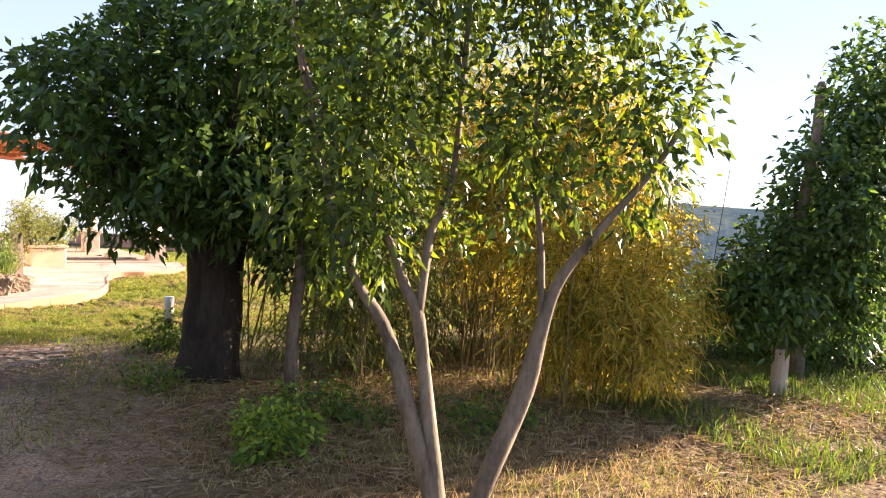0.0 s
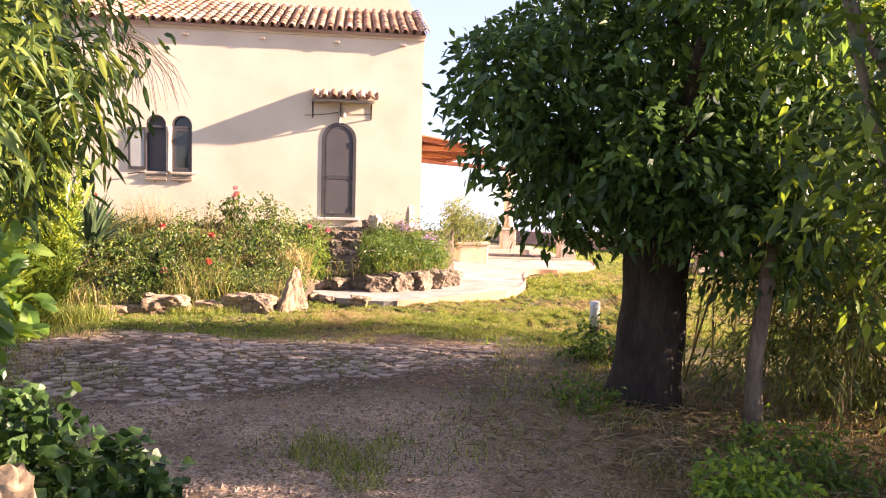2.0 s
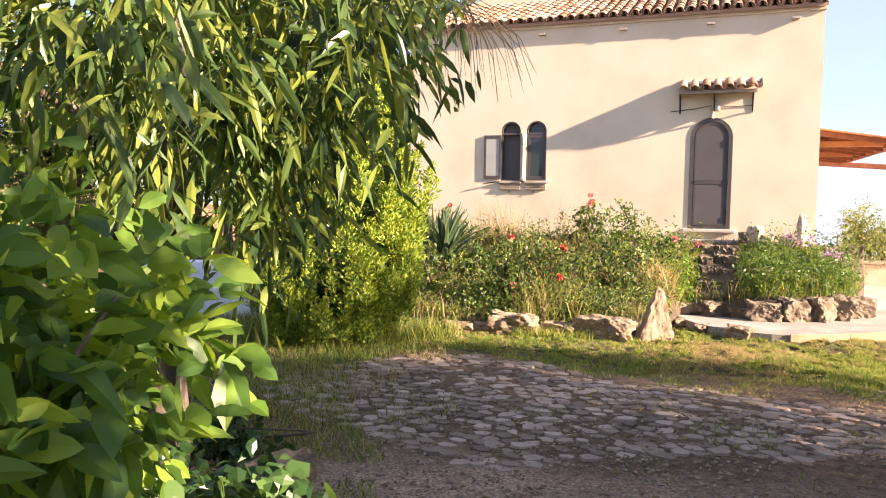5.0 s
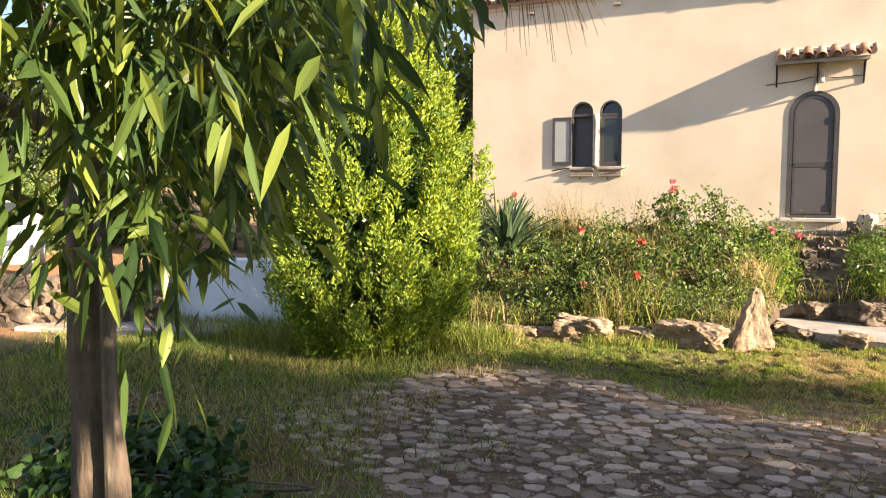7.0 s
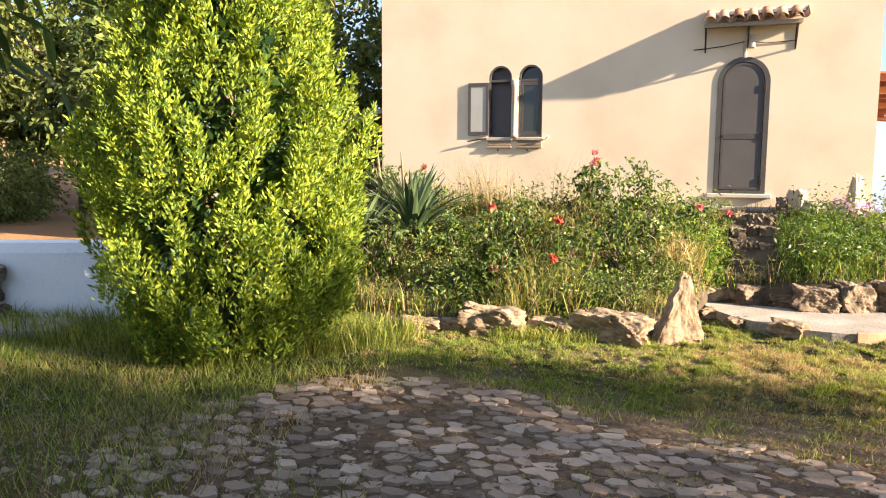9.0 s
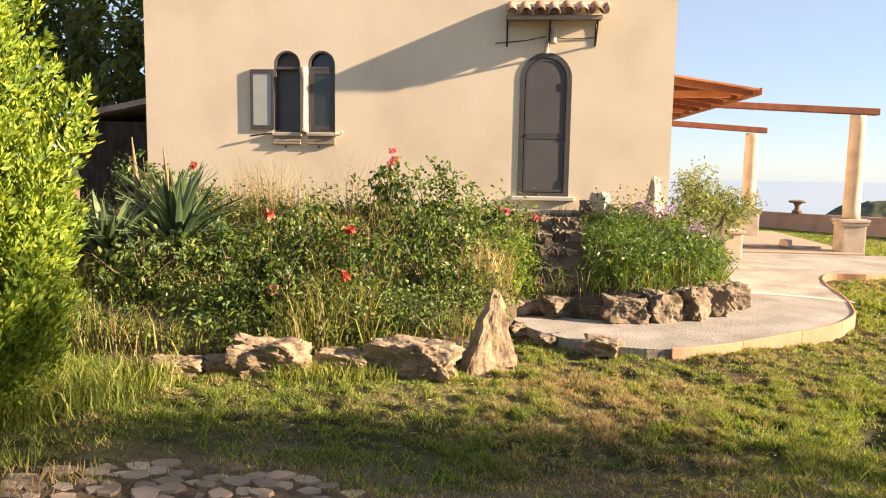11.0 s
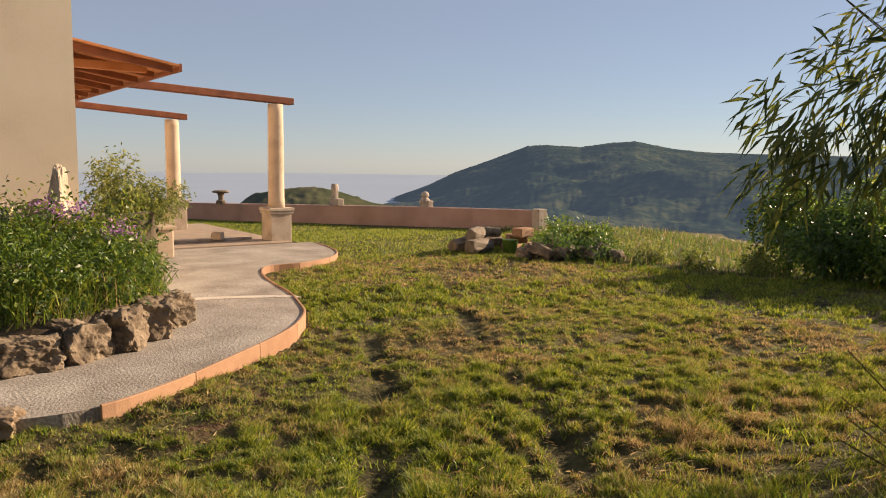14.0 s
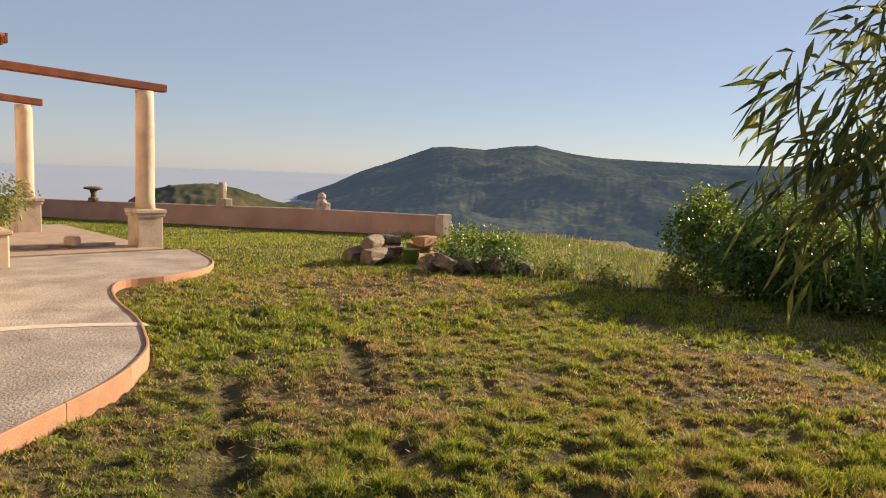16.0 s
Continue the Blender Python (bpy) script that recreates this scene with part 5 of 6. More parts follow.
lob = [((-2.2, 5.1, 2.75), (1.15, 1.15, 0.75)), ((-1.75, 4.7, 2.25), (0.55, 0.6, 0.5)), ((-1.75, 5.3, 2.1), (0.45, 0.5, 0.45)), ((-2.3, 4.1, 2.6), (0.9, 0.7, 0.7)), ((-2.4, 5.2, 3.6), (1.2, 1.1, 0.7)), ((-1.35, 5.35, 2.3), (0.26, 0.3, 0.3)), ((-1.8, 5.6, 1.65), (0.25, 0.3, 0.3)), ((-2.6, 3.6, 2.0), (0.6, 0.6, 0.6)), ((-1.6, 5.7, 2.5), (0.5, 0.5, 0.55)), ((-1.8, 5.6, 2.0), (0.4, 0.4, 0.35)), ((-2.2, 6.6, 2.8), (0.75, 0.7, 0.5)), ((-2.65, 6.9, 2.3), (0.42, 0.4, 0.35))]
p_, d_ = crown_points(860, 11, 0.17, 1.0, lob)
keep = (p_[:, 0] < -0.85) & ~((p_[:, 0] > -1.8) & (p_[:, 1] > 4.1) & (p_[:, 2] < 1.6))
d_ = d_ * 0.6 + np.array([[0, 0, -0.55]])
part("crown", round_leaves(p_[keep], d_[keep], 0.125, 0.031, 0.3, 0.45, ((0.3, 0.9), (0.65, 0.85))), M["leaf_long"], tree, "long drooping lance-shaped leaves")
twig = Build().tube(smooth_line([(-2.52, 5.85, 3.2), (-2.2, 7.2, 3.55), (-1.9, 8.2, 3.3)], 5), [0.02] * 6 + [0.012] * 5, 6)
for k in range(34):
    a_ = Vector((-1.98, 8.0, 3.3)).lerp(Vector((-1.86, 8.3, 3.2)), rng.random()) + Vector(rng.normal(0, 0.05, 3))
    out_ = Vector((rng.normal(0.10, 0.16), rng.normal(0.05, 0.12), 0))
    twig.tube([a_, a_ + out_ * 0.7 + Vector((0, 0, -0.1)), a_ + out_ * 1.3 + Vector((0, 0, -0.3)), a_ + out_ * 1.6 + Vector((0, 0, -rng.uniform(0.45, 0.7)))], [0.004, 0.0035, 0.003, 0.0015], 3)
part("dry_twig", twig, M["leaf_dead"], tree, "dry thread-like drooping twigs")
stake = part("stake", Build().tube([(-2.64, 5.98, 0.0), (-2.635, 5.98, 1.1), (-2.64, 6.0, 2.0)], [0.022, 0.02, 0.018], 8, 0.05), M["bark_pale"])
tagged(stake, "pale wooden stake beside the tree trunk", "stake")

# round-leaved shrub, ivy, stones and the lamps of the drive
lob = [((-1.75, 3.55, 1.25), (0.7, 0.65, 0.75)), ((-1.4, 3.9, 1.5), (0.33, 0.36, 0.36)), ((-1.5, 4.15, 1.4), (0.4, 0.3, 0.28)), ((-2.2, 4.3, 1.2), (0.7, 0.6, 0.8))]
sh = shrub("broadleaf_shrub", lob, 640, 0.105, "leaf_round", "bright green broad-leaved shrub beside the drive", 10, 0.13, 0.55, fold="round")
ivy = thing("ivy", (-1.35, 4.6, 0.2), "dark green ivy spilling over stones", "ivy")
p_, d_ = crown_points(420, 11, 0.10, 0.8, [((-1.5, 4.75, 0.45), (0.62, 0.55, 0.42)), ((-2.0, 4.4, 0.5), (0.6, 0.5, 0.45)), ((-1.2, 5.0, 0.3), (0.4, 0.4, 0.25)), ((-2.3, 5.4, 0.35), (0.5, 0.6, 0.3))])
d_[:, 2] += 0.2
part("foliage", round_leaves(p_, d_, 0.08, 0.075, 0.35, 0.5, ((0.15, 0.8), (0.45, 1.0))), M["leaf_ivy"], ivy)

stems_of("vine", [([(-1.6 + rng.uniform(-0.2, 0.2), 4.65, 0.15), (-1.65 + rng.uniform(-0.4, 0.3), 4.6 + rng.uniform(-0.3, 0.4), 0.45), (-1.65 + rng.uniform(-0.6, 0.4), 4.6 + rng.uniform(-0.3, 0.5), 0.4)], [0.012, 0.009, 0.004]) for _ in range(12)], "bark", ivy)

ivy = thing("ivy", (-3.3, 7.15, 0.17), "dark broad-leaved ivy mound beside the tree", "ivy")
p_, d_ = crown_points(150, 11, 0.10, 0.8, [((-3.35, 7.0, 0.24), (0.45, 0.35, 0.16)), ((-2.95, 6.7, 0.22), (0.4, 0.3, 0.12)), ((-3.7, 6.7, 0.26), (0.35, 0.35, 0.2))])
d_[:, 2] += 0.2
part("foliage", round_leaves(p_, d_, 0.085, 0.075, 0.35, 0.5, ((0.15, 0.8), (0.45, 1.0))), M["leaf_ivy"], ivy)
stems_of("vine", [([(-3.3 + rng.normal(0, 0.1), 6.9, 0.15), (-3.3 + rng.normal(0, 0.3), 6.9 + rng.normal(0, 0.2), 0.28), (-3.3 + rng.normal(0, 0.4), 6.9 + rng.normal(0, 0.3), 0.26)], [0.012, 0.009, 0.004]) for _ in range(8)], "bark", ivy)


def bollard(place, z0, hgt, label):
    x, y = place
    b_ = thing("garden_lamp", (x, y, z0), label, "garden lamp", "lamps along the drive")
    part("post", Build().tube([(x, y, z0 - 0.1), (x, y, z0 + hgt - 0.26)], 0.05, 16), M["iron"], b_)
    part("diffuser", Build().tube([(x, y, z0 + hgt - 0.257), (x, y, z0 + hgt - 0.02), (x, y, z0 + hgt - 0.006), (x, y, z0 + hgt)], [0.056, 0.056, 0.053, 0.046], 20), M["white_lamp"], b_, "white cylindrical diffuser", True)
    return b_


bollard((2.80, 8.98), 0.13, 0.62, "white-topped garden lamp on a dark post by the evergreen")
bollard((-1.13, 3.85), 0.16, 0.92, "white-topped garden lamp among ivy and stones")
rock("rock", (-1.28, 4.22, 0.12), (0.19, 0.15, 0.36), 5, "pale flat-topped rock in the ivy", rough=0.25)
rock("rock", (-1.02, 4.12, 0.12), (0.15, 0.12, 0.24), 8, "pale rock in the ivy", rough=0.25)
rock("rock", (-2.15, 6.1, 0.1), (0.2, 0.16, 0.2), 15, "mossy dark rock at the foot of the tree", "rock_dark")

# golden conifer
con = plant("conifer", (-4.30, 10.55), "golden-green rounded conifer with feathery upright sprays", "conifer")
stems_of("trunk", [([(-4.30, 10.55, 0.0), (-4.30, 10.55, 1.5), (-4.30, 10.55, 3.8)], [0.14, 0.1, 0.03])], "bark", con)
plumes, twigs = [], []
for k in range(1500):
    u = rng.random()
    z_, an = 0.22 + 4.7 * u ** 1.15, rng.uniform(0, 2 * math.pi)
    r_ = float(np.interp(z_, [0.2, 0.5, 0.9, 1.5, 2.2, 2.65, 3.15, 3.8, 4.4, 4.9], [0.64, 0.88, 1.03, 1.08, 0.93, 0.75, 0.58, 0.38, 0.20, 0.05]))
    r_ *= 1 + 0.17 * noise.noise(Vector((2.1 * math.cos(an), 2.1 * math.sin(an), 1.3 * z_))) + 0.12 * noise.noise(Vector((5 * math.cos(an), 5 * math.sin(an), 3.1 * z_ + 9))) - 0.16 * rng.random() ** 2
    r_ *= 0.84 if k % 3 == 0 else 1.0
    foot = np.array([-4.30 + r_ * math.cos(an), 10.55 + r_ * math.sin(an), z_])
    ax = unit(np.array([[0.32 * math.cos(an), 0.32 * math.sin(an), 1.0]]) + rng.normal(0, 0.16, (1, 3)))
    long_, fat = rng.uniform(0.24, 0.44), rng.uniform(0.065, 0.105)
    q = 104
    s_ = rng.random((q, 1)) ** 0.85
    off = unit(rng.normal(0, 1, (q, 3)))
    plumes.append(foot + ax * (s_ - 0.35) * long_ + off * fat * np.sin(np.pi * np.clip(s_, 0.03, 1) ** 0.6) * rng.random((q, 1)) ** 0.4)
    twigs.append(ax + 0.75 * off)
part("foliage", leaves(np.concatenate(plumes), np.concatenate(twigs), 0.056, 0.020, 0.0, 0.22, False), M["leaf_thuja"], con, "feathery yellow-green sprays")
# inner leaves take the dark ivy colour to stand for shade between the sprays
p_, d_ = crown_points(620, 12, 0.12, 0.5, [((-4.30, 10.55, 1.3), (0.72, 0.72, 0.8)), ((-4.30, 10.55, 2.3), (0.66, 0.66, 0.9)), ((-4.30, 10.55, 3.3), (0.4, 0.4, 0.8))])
part("inner_foliage", leaves(p_, d_, 0.13, 0.06, 0.0, 0.4, False), M["leaf_ivy"], con, "inner sprays in a dark leaf colour that stands for shade")

# whitewashed low wall and rubble beyond it
wl = [(-7.4, 10.62), (-6.6, 11.0), (-5.9, 11.32), (-5.25, 11.62)]
bb, rows_ = Build(), []
for i, q in enumerate(smooth_line(wl, 5)):
    nrm = Vector((-0.4, 0.92, 0))
    rows_ += [(q + nrm * o).to_tuple()[:2] + (z,) for o, z in ((0, -0.1), (0, 0.80), (0.03, 0.90), (0.15, 0.92), (0.26, 0.86), (0.28, -0.1))]
k_ = len(rows_) // 6
bb.add(rows_, [(i * 6 + k, i * 6 + (k + 1) % 6, (i + 1) * 6 + (k + 1) % 6, (i + 1) * 6 + k) for i in range(k_ - 1) for k in range(6)] + [tuple(range(6)), tuple(range(k_ * 6 - 1, k_ * 6 - 7, -1))])
tagged(part("wall_white", bb, M["whitewash"]), "low whitewashed wall behind the conifer", "wall", kind="structure")
slab_ = part("stone_slab", Build().box((-8.6, 9.85, 0.1), (-6.1, 10.45, 0.19), 0.02, 20), M["concrete"])
tagged(slab_, "flat concrete slab at the wall's foot", "slab")
rub = thing("rubble_wall", (-8.3, 9.9, 0.1), "dry rubble stone wall at the drive's edge", "stone wall")
stone_meshes = []
for k in range(5):
    # the dark rock colour stands in for shade lying on the rubble wall
    o = rock("tmp", (0, 0, 0), (0.17, 0.13, 0.10), 50 + k, "x", "rock_dark", rough=0.35, cuts=0)
    stone_meshes.append(o.data)
    bpy.data.objects.remove(o)
for row in range(5):
    for i in range(13):
        s_ = new("stone", stone_meshes[int(rng.integers(5))])
        f_ = (i + 0.5 * (row % 2)) / 13
        s_.matrix_world = Matrix.Translation((-7.25 - 2.6 * f_ + rng.normal(0, 0.02), 10.55 - 1.6 * f_ + rng.normal(0, 0.05), 0.18 + 0.115 * row)) @ Euler((rng.normal(0, 0.2), rng.normal(0, 0.2), rng.uniform(0, 6))).to_matrix().to_4x4()
        s_.parent, s_.matrix_parent_inverse = rub, rub.matrix_world.inverted()

# parked car beyond the rubble wall
def car(place, turn):
    """A small hatchback: body from its side outline, glass, lamps and wheels."""
    c = thing("car", (0, 0, 0), "white hatchback parked beyond the stone wall", "car")
    prof = [(-1.95, 0.30), (-1.98, 0.62), (-1.85, 0.80), (-1.05, 0.93), (-0.45, 1.40), (0.9, 1.45), (1.55, 1.0), (1.85, 0.92), (1.9, 0.35)]
    v, w = [], 0.84
    for sy in (-1, 1):
        for x, z in prof:
            v.append((x, sy * w * (0.82 if z > 1.1 else (0.97 if abs(x) > 1.8 else 1.0)), z))
    n = len(prof)
    f = [tuple(range(n - 1, -1, -1)), tuple(range(n, 2 * n))] + [(i, (i + 1) % n, n + (i + 1) % n, n + i) for i in range(n)]
    bm = bmesh.new()
    vs = [bm.verts.new(q) for q in v]
    for q in f:
        bm.faces.new([vs[i] for i in q])
    bmesh.ops.recalc_face_normals(bm, faces=bm.faces[:])
    bmesh.ops.bevel(bm, geom=[e for e in bm.edges], offset=0.05, segments=2, affect="EDGES", profile=0.5)
    part("body", Build().bm(bm), M["car_white"], c, "", True)
    for sy in (-1, 1):
        part("side_window", Build().add([(-0.85, sy * 0.80, 0.98), (1.25, sy * 0.80, 1.02), (0.85, sy * 0.712, 1.36), (-0.40, sy * 0.712, 1.34)], [(0, 1, 2, 3)]), M["glass"], c)
        part("headlamp", Build().box((-1.97, sy * 0.62 - 0.16, 0.62), (-1.80, sy * 0.62 + 0.16, 0.76), 0.03), M["chrome"], c)
        for x in (-1.25, 1.25):
            wh = part("wheel", Build().tube([(x, sy * 0.70, 0.30), (x, sy * 0.87, 0.30)], [0.31, 0.31], 22), M["rubber"], c)
            part("rim", Build().tube([(x, sy * 0.868, 0.30), (x, sy * 0.885, 0.30)], [0.20, 0.19], 14), M["chrome"], wh)
    part("windscreen", Build().add([(-1.03, -0.72, 0.96), (-1.03, 0.72, 0.96), (-0.50, 0.64, 1.385), (-0.50, -0.64, 1.385)], [(0, 1, 2, 3)]), M["glass"], c)
    c.matrix_world = pose(*place, 0, 0, turn)
    return c


car((-14.6, 13.1, 0.14), 140)

# shed behind the house
shed = thing("shed", (-8.6, 23.5, 0.0), "dark timber shed behind the house", "shed")
part("wall", Build().box((-10.2, 22.2, -0.3), (-7.0, 25.4, 2.55)), M["bark_dark"], shed)
part("roof", Build().add([(-10.5, 21.9, 2.5), (-6.8, 21.9, 3.25), (-6.8, 25.6, 3.25), (-10.5, 25.6, 2.5), (-10.5, 21.9, 2.62), (-6.8, 21.9, 3.37), (-6.8, 25.6, 3.37), (-10.5, 25.6, 2.62)], [(3, 2, 1, 0), (4, 5, 6, 7), (0, 1, 5, 4), (1, 2, 6, 5), (2, 3, 7, 6), (3, 0, 4, 7)]), M["concrete"], shed)

# woods to the west
def wood_tree(place, h, r, mat, n, label, leaf=0.22):
    x, y = place
    z = float(height(x, y))
    t = thing("woodland_tree", (x, y, z), label, "tree", "trees of the wood")
    stems_of("trunk", [([(x, y, z - 0.2), (x + rng.normal(0, 0.15), y, z + h * 0.4), (x + rng.normal(0, 0.3), y, z + h * 0.85)], [0.2, 0.15, 0.04])] + [([(x, y, z + h * q), (x + rng.normal(0, r * 0.6), y + rng.normal(0, r * 0.6), z + h * (q + 0.18))], [0.07, 0.02]) for q in (0.35, 0.45, 0.55, 0.65)], "bark", t)
    lobes = [((x + rng.normal(0, r * 0.4), y + rng.normal(0, r * 0.4), z + h * q), (r * (1.15 - q * 0.6) * rng.uniform(0.7, 1), r * (1.15 - q * 0.6) * rng.uniform(0.7, 1), h * 0.15)) for q in (0.38, 0.5, 0.62, 0.74, 0.86, 0.94)]
    p, d = crown_points(n, 11, 0.3, 0.9, lobes)
    part("crown", leaves(p, d, leaf, leaf * 0.42, 0.25, fold=False), M[mat], t)


for i in range(30):
    an = radians(38 + 62 * (i + rng.uniform(-0.3, 0.3)) / 30)
    di = rng.uniform(27, 40)
    wood_tree((-0.4 - di * math.sin(an), 5.0 + di * math.cos(an)), rng.uniform(6, 11), rng.uniform(1.8, 2.8), "leaf_olive" if i % 3 else "leaf_pine", 330, "tall dark woodland tree with layered foliage", 0.36)
for x, y, h in ((-8.6, 27.0, 9.0), (-11, 24.5, 9.5), (-9.8, 30.0, 11.0), (-13.5, 28.0, 10.0), (-16.5, 22.0, 8.5), (-7.4, 31.5, 10.0)):
    wood_tree((x, y), h, 2.4, "leaf_pine", 620, "tall dark pine close behind the house", 0.29)
for i in range(18):
    x, y = -19 - 8 * rng.random(), 8 + 16 * rng.random()
    shrub("bank_shrub", [((x, y, 1.0 + float(height(x, y))), (1.7, 1.7, 1.4))], 300, 0.17, "leaf_olive" if i % 2 else "leaf_shrub", "pale green scrub on the earth bank", 10, 0.22, group="scrub on the bank", fold=False)

# ---- the flower bank's plants ----
def rose_bush(x, y, h, r, seed_n):
    z = float(bed(x, y))
    b_ = thing("rose_bush", (x, y, z), "tall straggling rose bush with dark leaves and a few blooms", "rose bush", "roses on the bank")
    tips = [(x + rng.normal(0, r * 0.5), y + rng.normal(0, r * 0.4), z + h * rng.uniform(0.65, 1.05)) for _ in range(9)]
    stems_of("branchwork", [([(x + rng.normal(0, 0.05), y, z - 0.05), ((x + t[0]) / 2 + rng.normal(0, 0.06), (y + t[1]) / 2, (z + t[2]) / 2), t], [0.011, 0.008, 0.003]) for t in tips], "bark", b_)
    pts, dirs = [], []
    for t in tips:
        sprays = max(4, seed_n // 13)
        s = np.repeat(rng.random((sprays, 1)) ** 0.6, 9, 0)
        at = np.repeat(rng.normal(0, 0.09, (sprays, 3)), 9, 0) + rng.normal(0, 0.035, (sprays * 9, 3))
        pts.append(np.array([[x, y, z]]) * (1 - s) + np.array([t]) * s + at)
        dirs.append(np.repeat(rng.normal(0, 1, (sprays, 3)), 9, 0) + 0.7 * rng.normal(0, 1, (sprays * 9, 3)))
    part("foliage", leaves(np.concatenate(pts), np.concatenate(dirs), 0.07, 0.04, 0.3), M["leaf_rose"], b_)
    return b_, tips


def bloom(place, r, mat, parent):
    n = 26
    u = unit(rng.normal(0, 1, (n, 3)) + np.array([[0, -0.3, 0.3]]))
    part("bloom", leaves(np.array([place]) + u * r * 0.25, u, r * 1.3, r * 1.3, 0.1, 0.25), M[mat], parent)


for x, y, h, r, n in ((-2.05, 15.3, 1.3, 0.42, 190), (-1.55, 15.6, 1.0, 0.36, 160), (-1.15, 15.9, 0.6, 0.34, 75), (-2.6, 14.6, 0.62, 0.5, 120), (-3.2, 15.4, 0.42, 0.55, 110), (-1.5, 14.3, 0.65, 0.5, 120), (-5.5, 16.0, 1.0, 0.5, 130), (-4.9, 16.3, 0.75, 0.45, 110), (-3.6, 14.3, 0.6, 0.55, 120), (-0.75, 16.6, 0.32, 0.35, 80), (-2.1, 13.8, 0.6, 0.45, 140), (-4.3, 13.8, 0.7, 0.6, 140), (-2.9, 13.5, 0.7, 0.4, 150), (-1.75, 14.9, 0.75, 0.45, 150), (-1.25, 15.0, 0.6, 0.45, 140), (-3.1, 14.6, 0.75, 0.5, 150), (-2.5, 15.5, 0.7, 0.4, 130), (-3.7, 15.6, 0.55, 0.5, 130), (-5.4, 14.0, 0.8, 0.6, 150)):
    b_, tips = rose_bush(x, y, h, r, n)
    if x in (-2.05, -1.1, -0.75):
        bloom(tips[0], 0.045, "petal_pink", b_)
for pl, m_ in (((-2.13, 13.3, 0.70), "petal_red"), ((-2.09, 13.3, 1.14), "petal_red"), ((-2.84, 13.3, 1.25), "petal_red"), ((-2.81, 13.3, 0.55), "petal_pink"), ((-0.69, 15.8, 1.17), "petal_pink"), ((-0.34, 15.8, 1.10), "petal_pink"), ((-2.02, 15.2, 1.88), "petal_pink"), ((-2.04, 15.2, 1.73), "petal_pink"), ((-4.72, 15.9, 1.68), "petal_red")):
    f_ = thing("rose", pl, "open rose bloom on a thin stem", "flower", "blooms on the bank")
    bloom(pl, 0.042, m_, f_)
    stems_of("stem", [([(pl[0], pl[1] + 0.05, float(bed(pl[0], pl[1] + 0.05))), (pl[0], pl[1] + 0.02, pl[2] - 0.2), pl], [0.006, 0.005, 0.004])], "leaf_rose", f_)


def yucca(x, y, h, n, label):
    z = float(bed(x, y))
    t = thing("yucca", (x, y, z), label, "yucca", "yuccas on the bank")
    b_ = Build()
    for _ in range(n):
        an, el = rng.uniform(0, 2 * math.pi), rng.uniform(0.15, 1.35)
        L = h * rng.uniform(0.7, 1.1)
        d = Vector((math.cos(an) * math.cos(el), math.sin(an) * math.cos(el), math.sin(el)))
        s = d.cross(Vector((0, 0, 1))).normalized()
        z0 = z + 0.1 + 0.25 * rng.random()
        rows = []
        for q, w in ((0, 0.018), (0.35, 0.042), (0.7, 0.03), (1, 0.002)):
            c = Vector((x, y, z0)) + d * L * q + Vector((0, 0, -0.18 * L * q * q))
            rows += [(c - s * w).to_tuple(), (c + Vector((0, 0, -0.012))).to_tuple(), (c + s * w).to_tuple()]
        b_.add(rows, [(i * 3 + k, i * 3 + k + 1, i * 3 + k + 4, i * 3 + k + 3) for i in range(3) for k in range(2)])
    part("leaves", b_, M["leaf_yucca"], t, "stiff grey-green sword leaves")
    return t


yucca(-4.4, 14.7, 1.1, 95, "large yucca with stiff grey-green sword leaves")
yucca(-5.0, 14.3, 0.95, 70, "yucca with drooping older leaves")
yucca(-4.85, 15.5, 1.0, 70, "yucca behind the roses")
for x, y, h in ((-5.25, 15.4, 1.35), (-4.95, 15.6, 1.2)):
    q = thing("flower_spike", (x, y, float(bed(x, y))), "dry brown flower spike of a yucca", "flower spike", "dry spikes")
    part("stalk", Build().tube([(x, y, float(bed(x, y)) - 0.05), (x + 0.02, y, float(bed(x, y)) + h * 0.6), (x - 0.03, y, float(bed(x, y)) + h)], [0.02, 0.03, 0.008], 8, 0.3), M["leaf_dead"], q)

for x0, y0, n_, sp_, hg, lb in ((-3.75, 15.9, 460, 0.30, 1.05, "dry feathery seed-heads standing over the bank"), (-2.45, 15.5, 120, 0.16, 1.25, "thin wispy stalks beside the tall rose")):
    f_ = thing("dry_spray", (x0, y0, float(bed(x0, y0))), lb, "dry grass", "dry sprays on the bank")
    q = np.stack([x0 + rng.normal(0, sp_, n_), y0 + rng.normal(0, 0.15, n_), np.full(n_, float(bed(x0, y0)) - 0.03)], 1)
    tagged(part("seed_stalk", blades(q, hg, 0.006, 0.3), M["grass_dry"], f_), kind="stuff")
shrub("feathery_shrub", [((3.35, 22.5, 0.85), (0.75, 0.7, 0.5)), ((3.1, 22.4, 1.3), (0.4, 0.4, 0.5)), ((3.9, 22.6, 0.95), (0.5, 0.4, 0.35))], 560, 0.085, "leaf_olive", "feathery pale green shrub in the planter", 13, 0.12, 0.35)
f_ = thing("lilac_flowers", (1.35, 16.9, 0.8), "spray of small lilac flowers on the bank", "flower")
p_, d_ = crown_points(60, 9, 0.07, 0.9, [((1.3, 16.9, 1.14), (0.32, 0.22, 0.12)), ((1.75, 16.5, 0.95), (0.16, 0.16, 0.10))])
part("flower_spray", leaves(p_, d_, 0.03, 0.028, 0.1), M["petal_lilac"], f_)
tagged(bpy.data.objects["flower_spray"], kind="stuff")
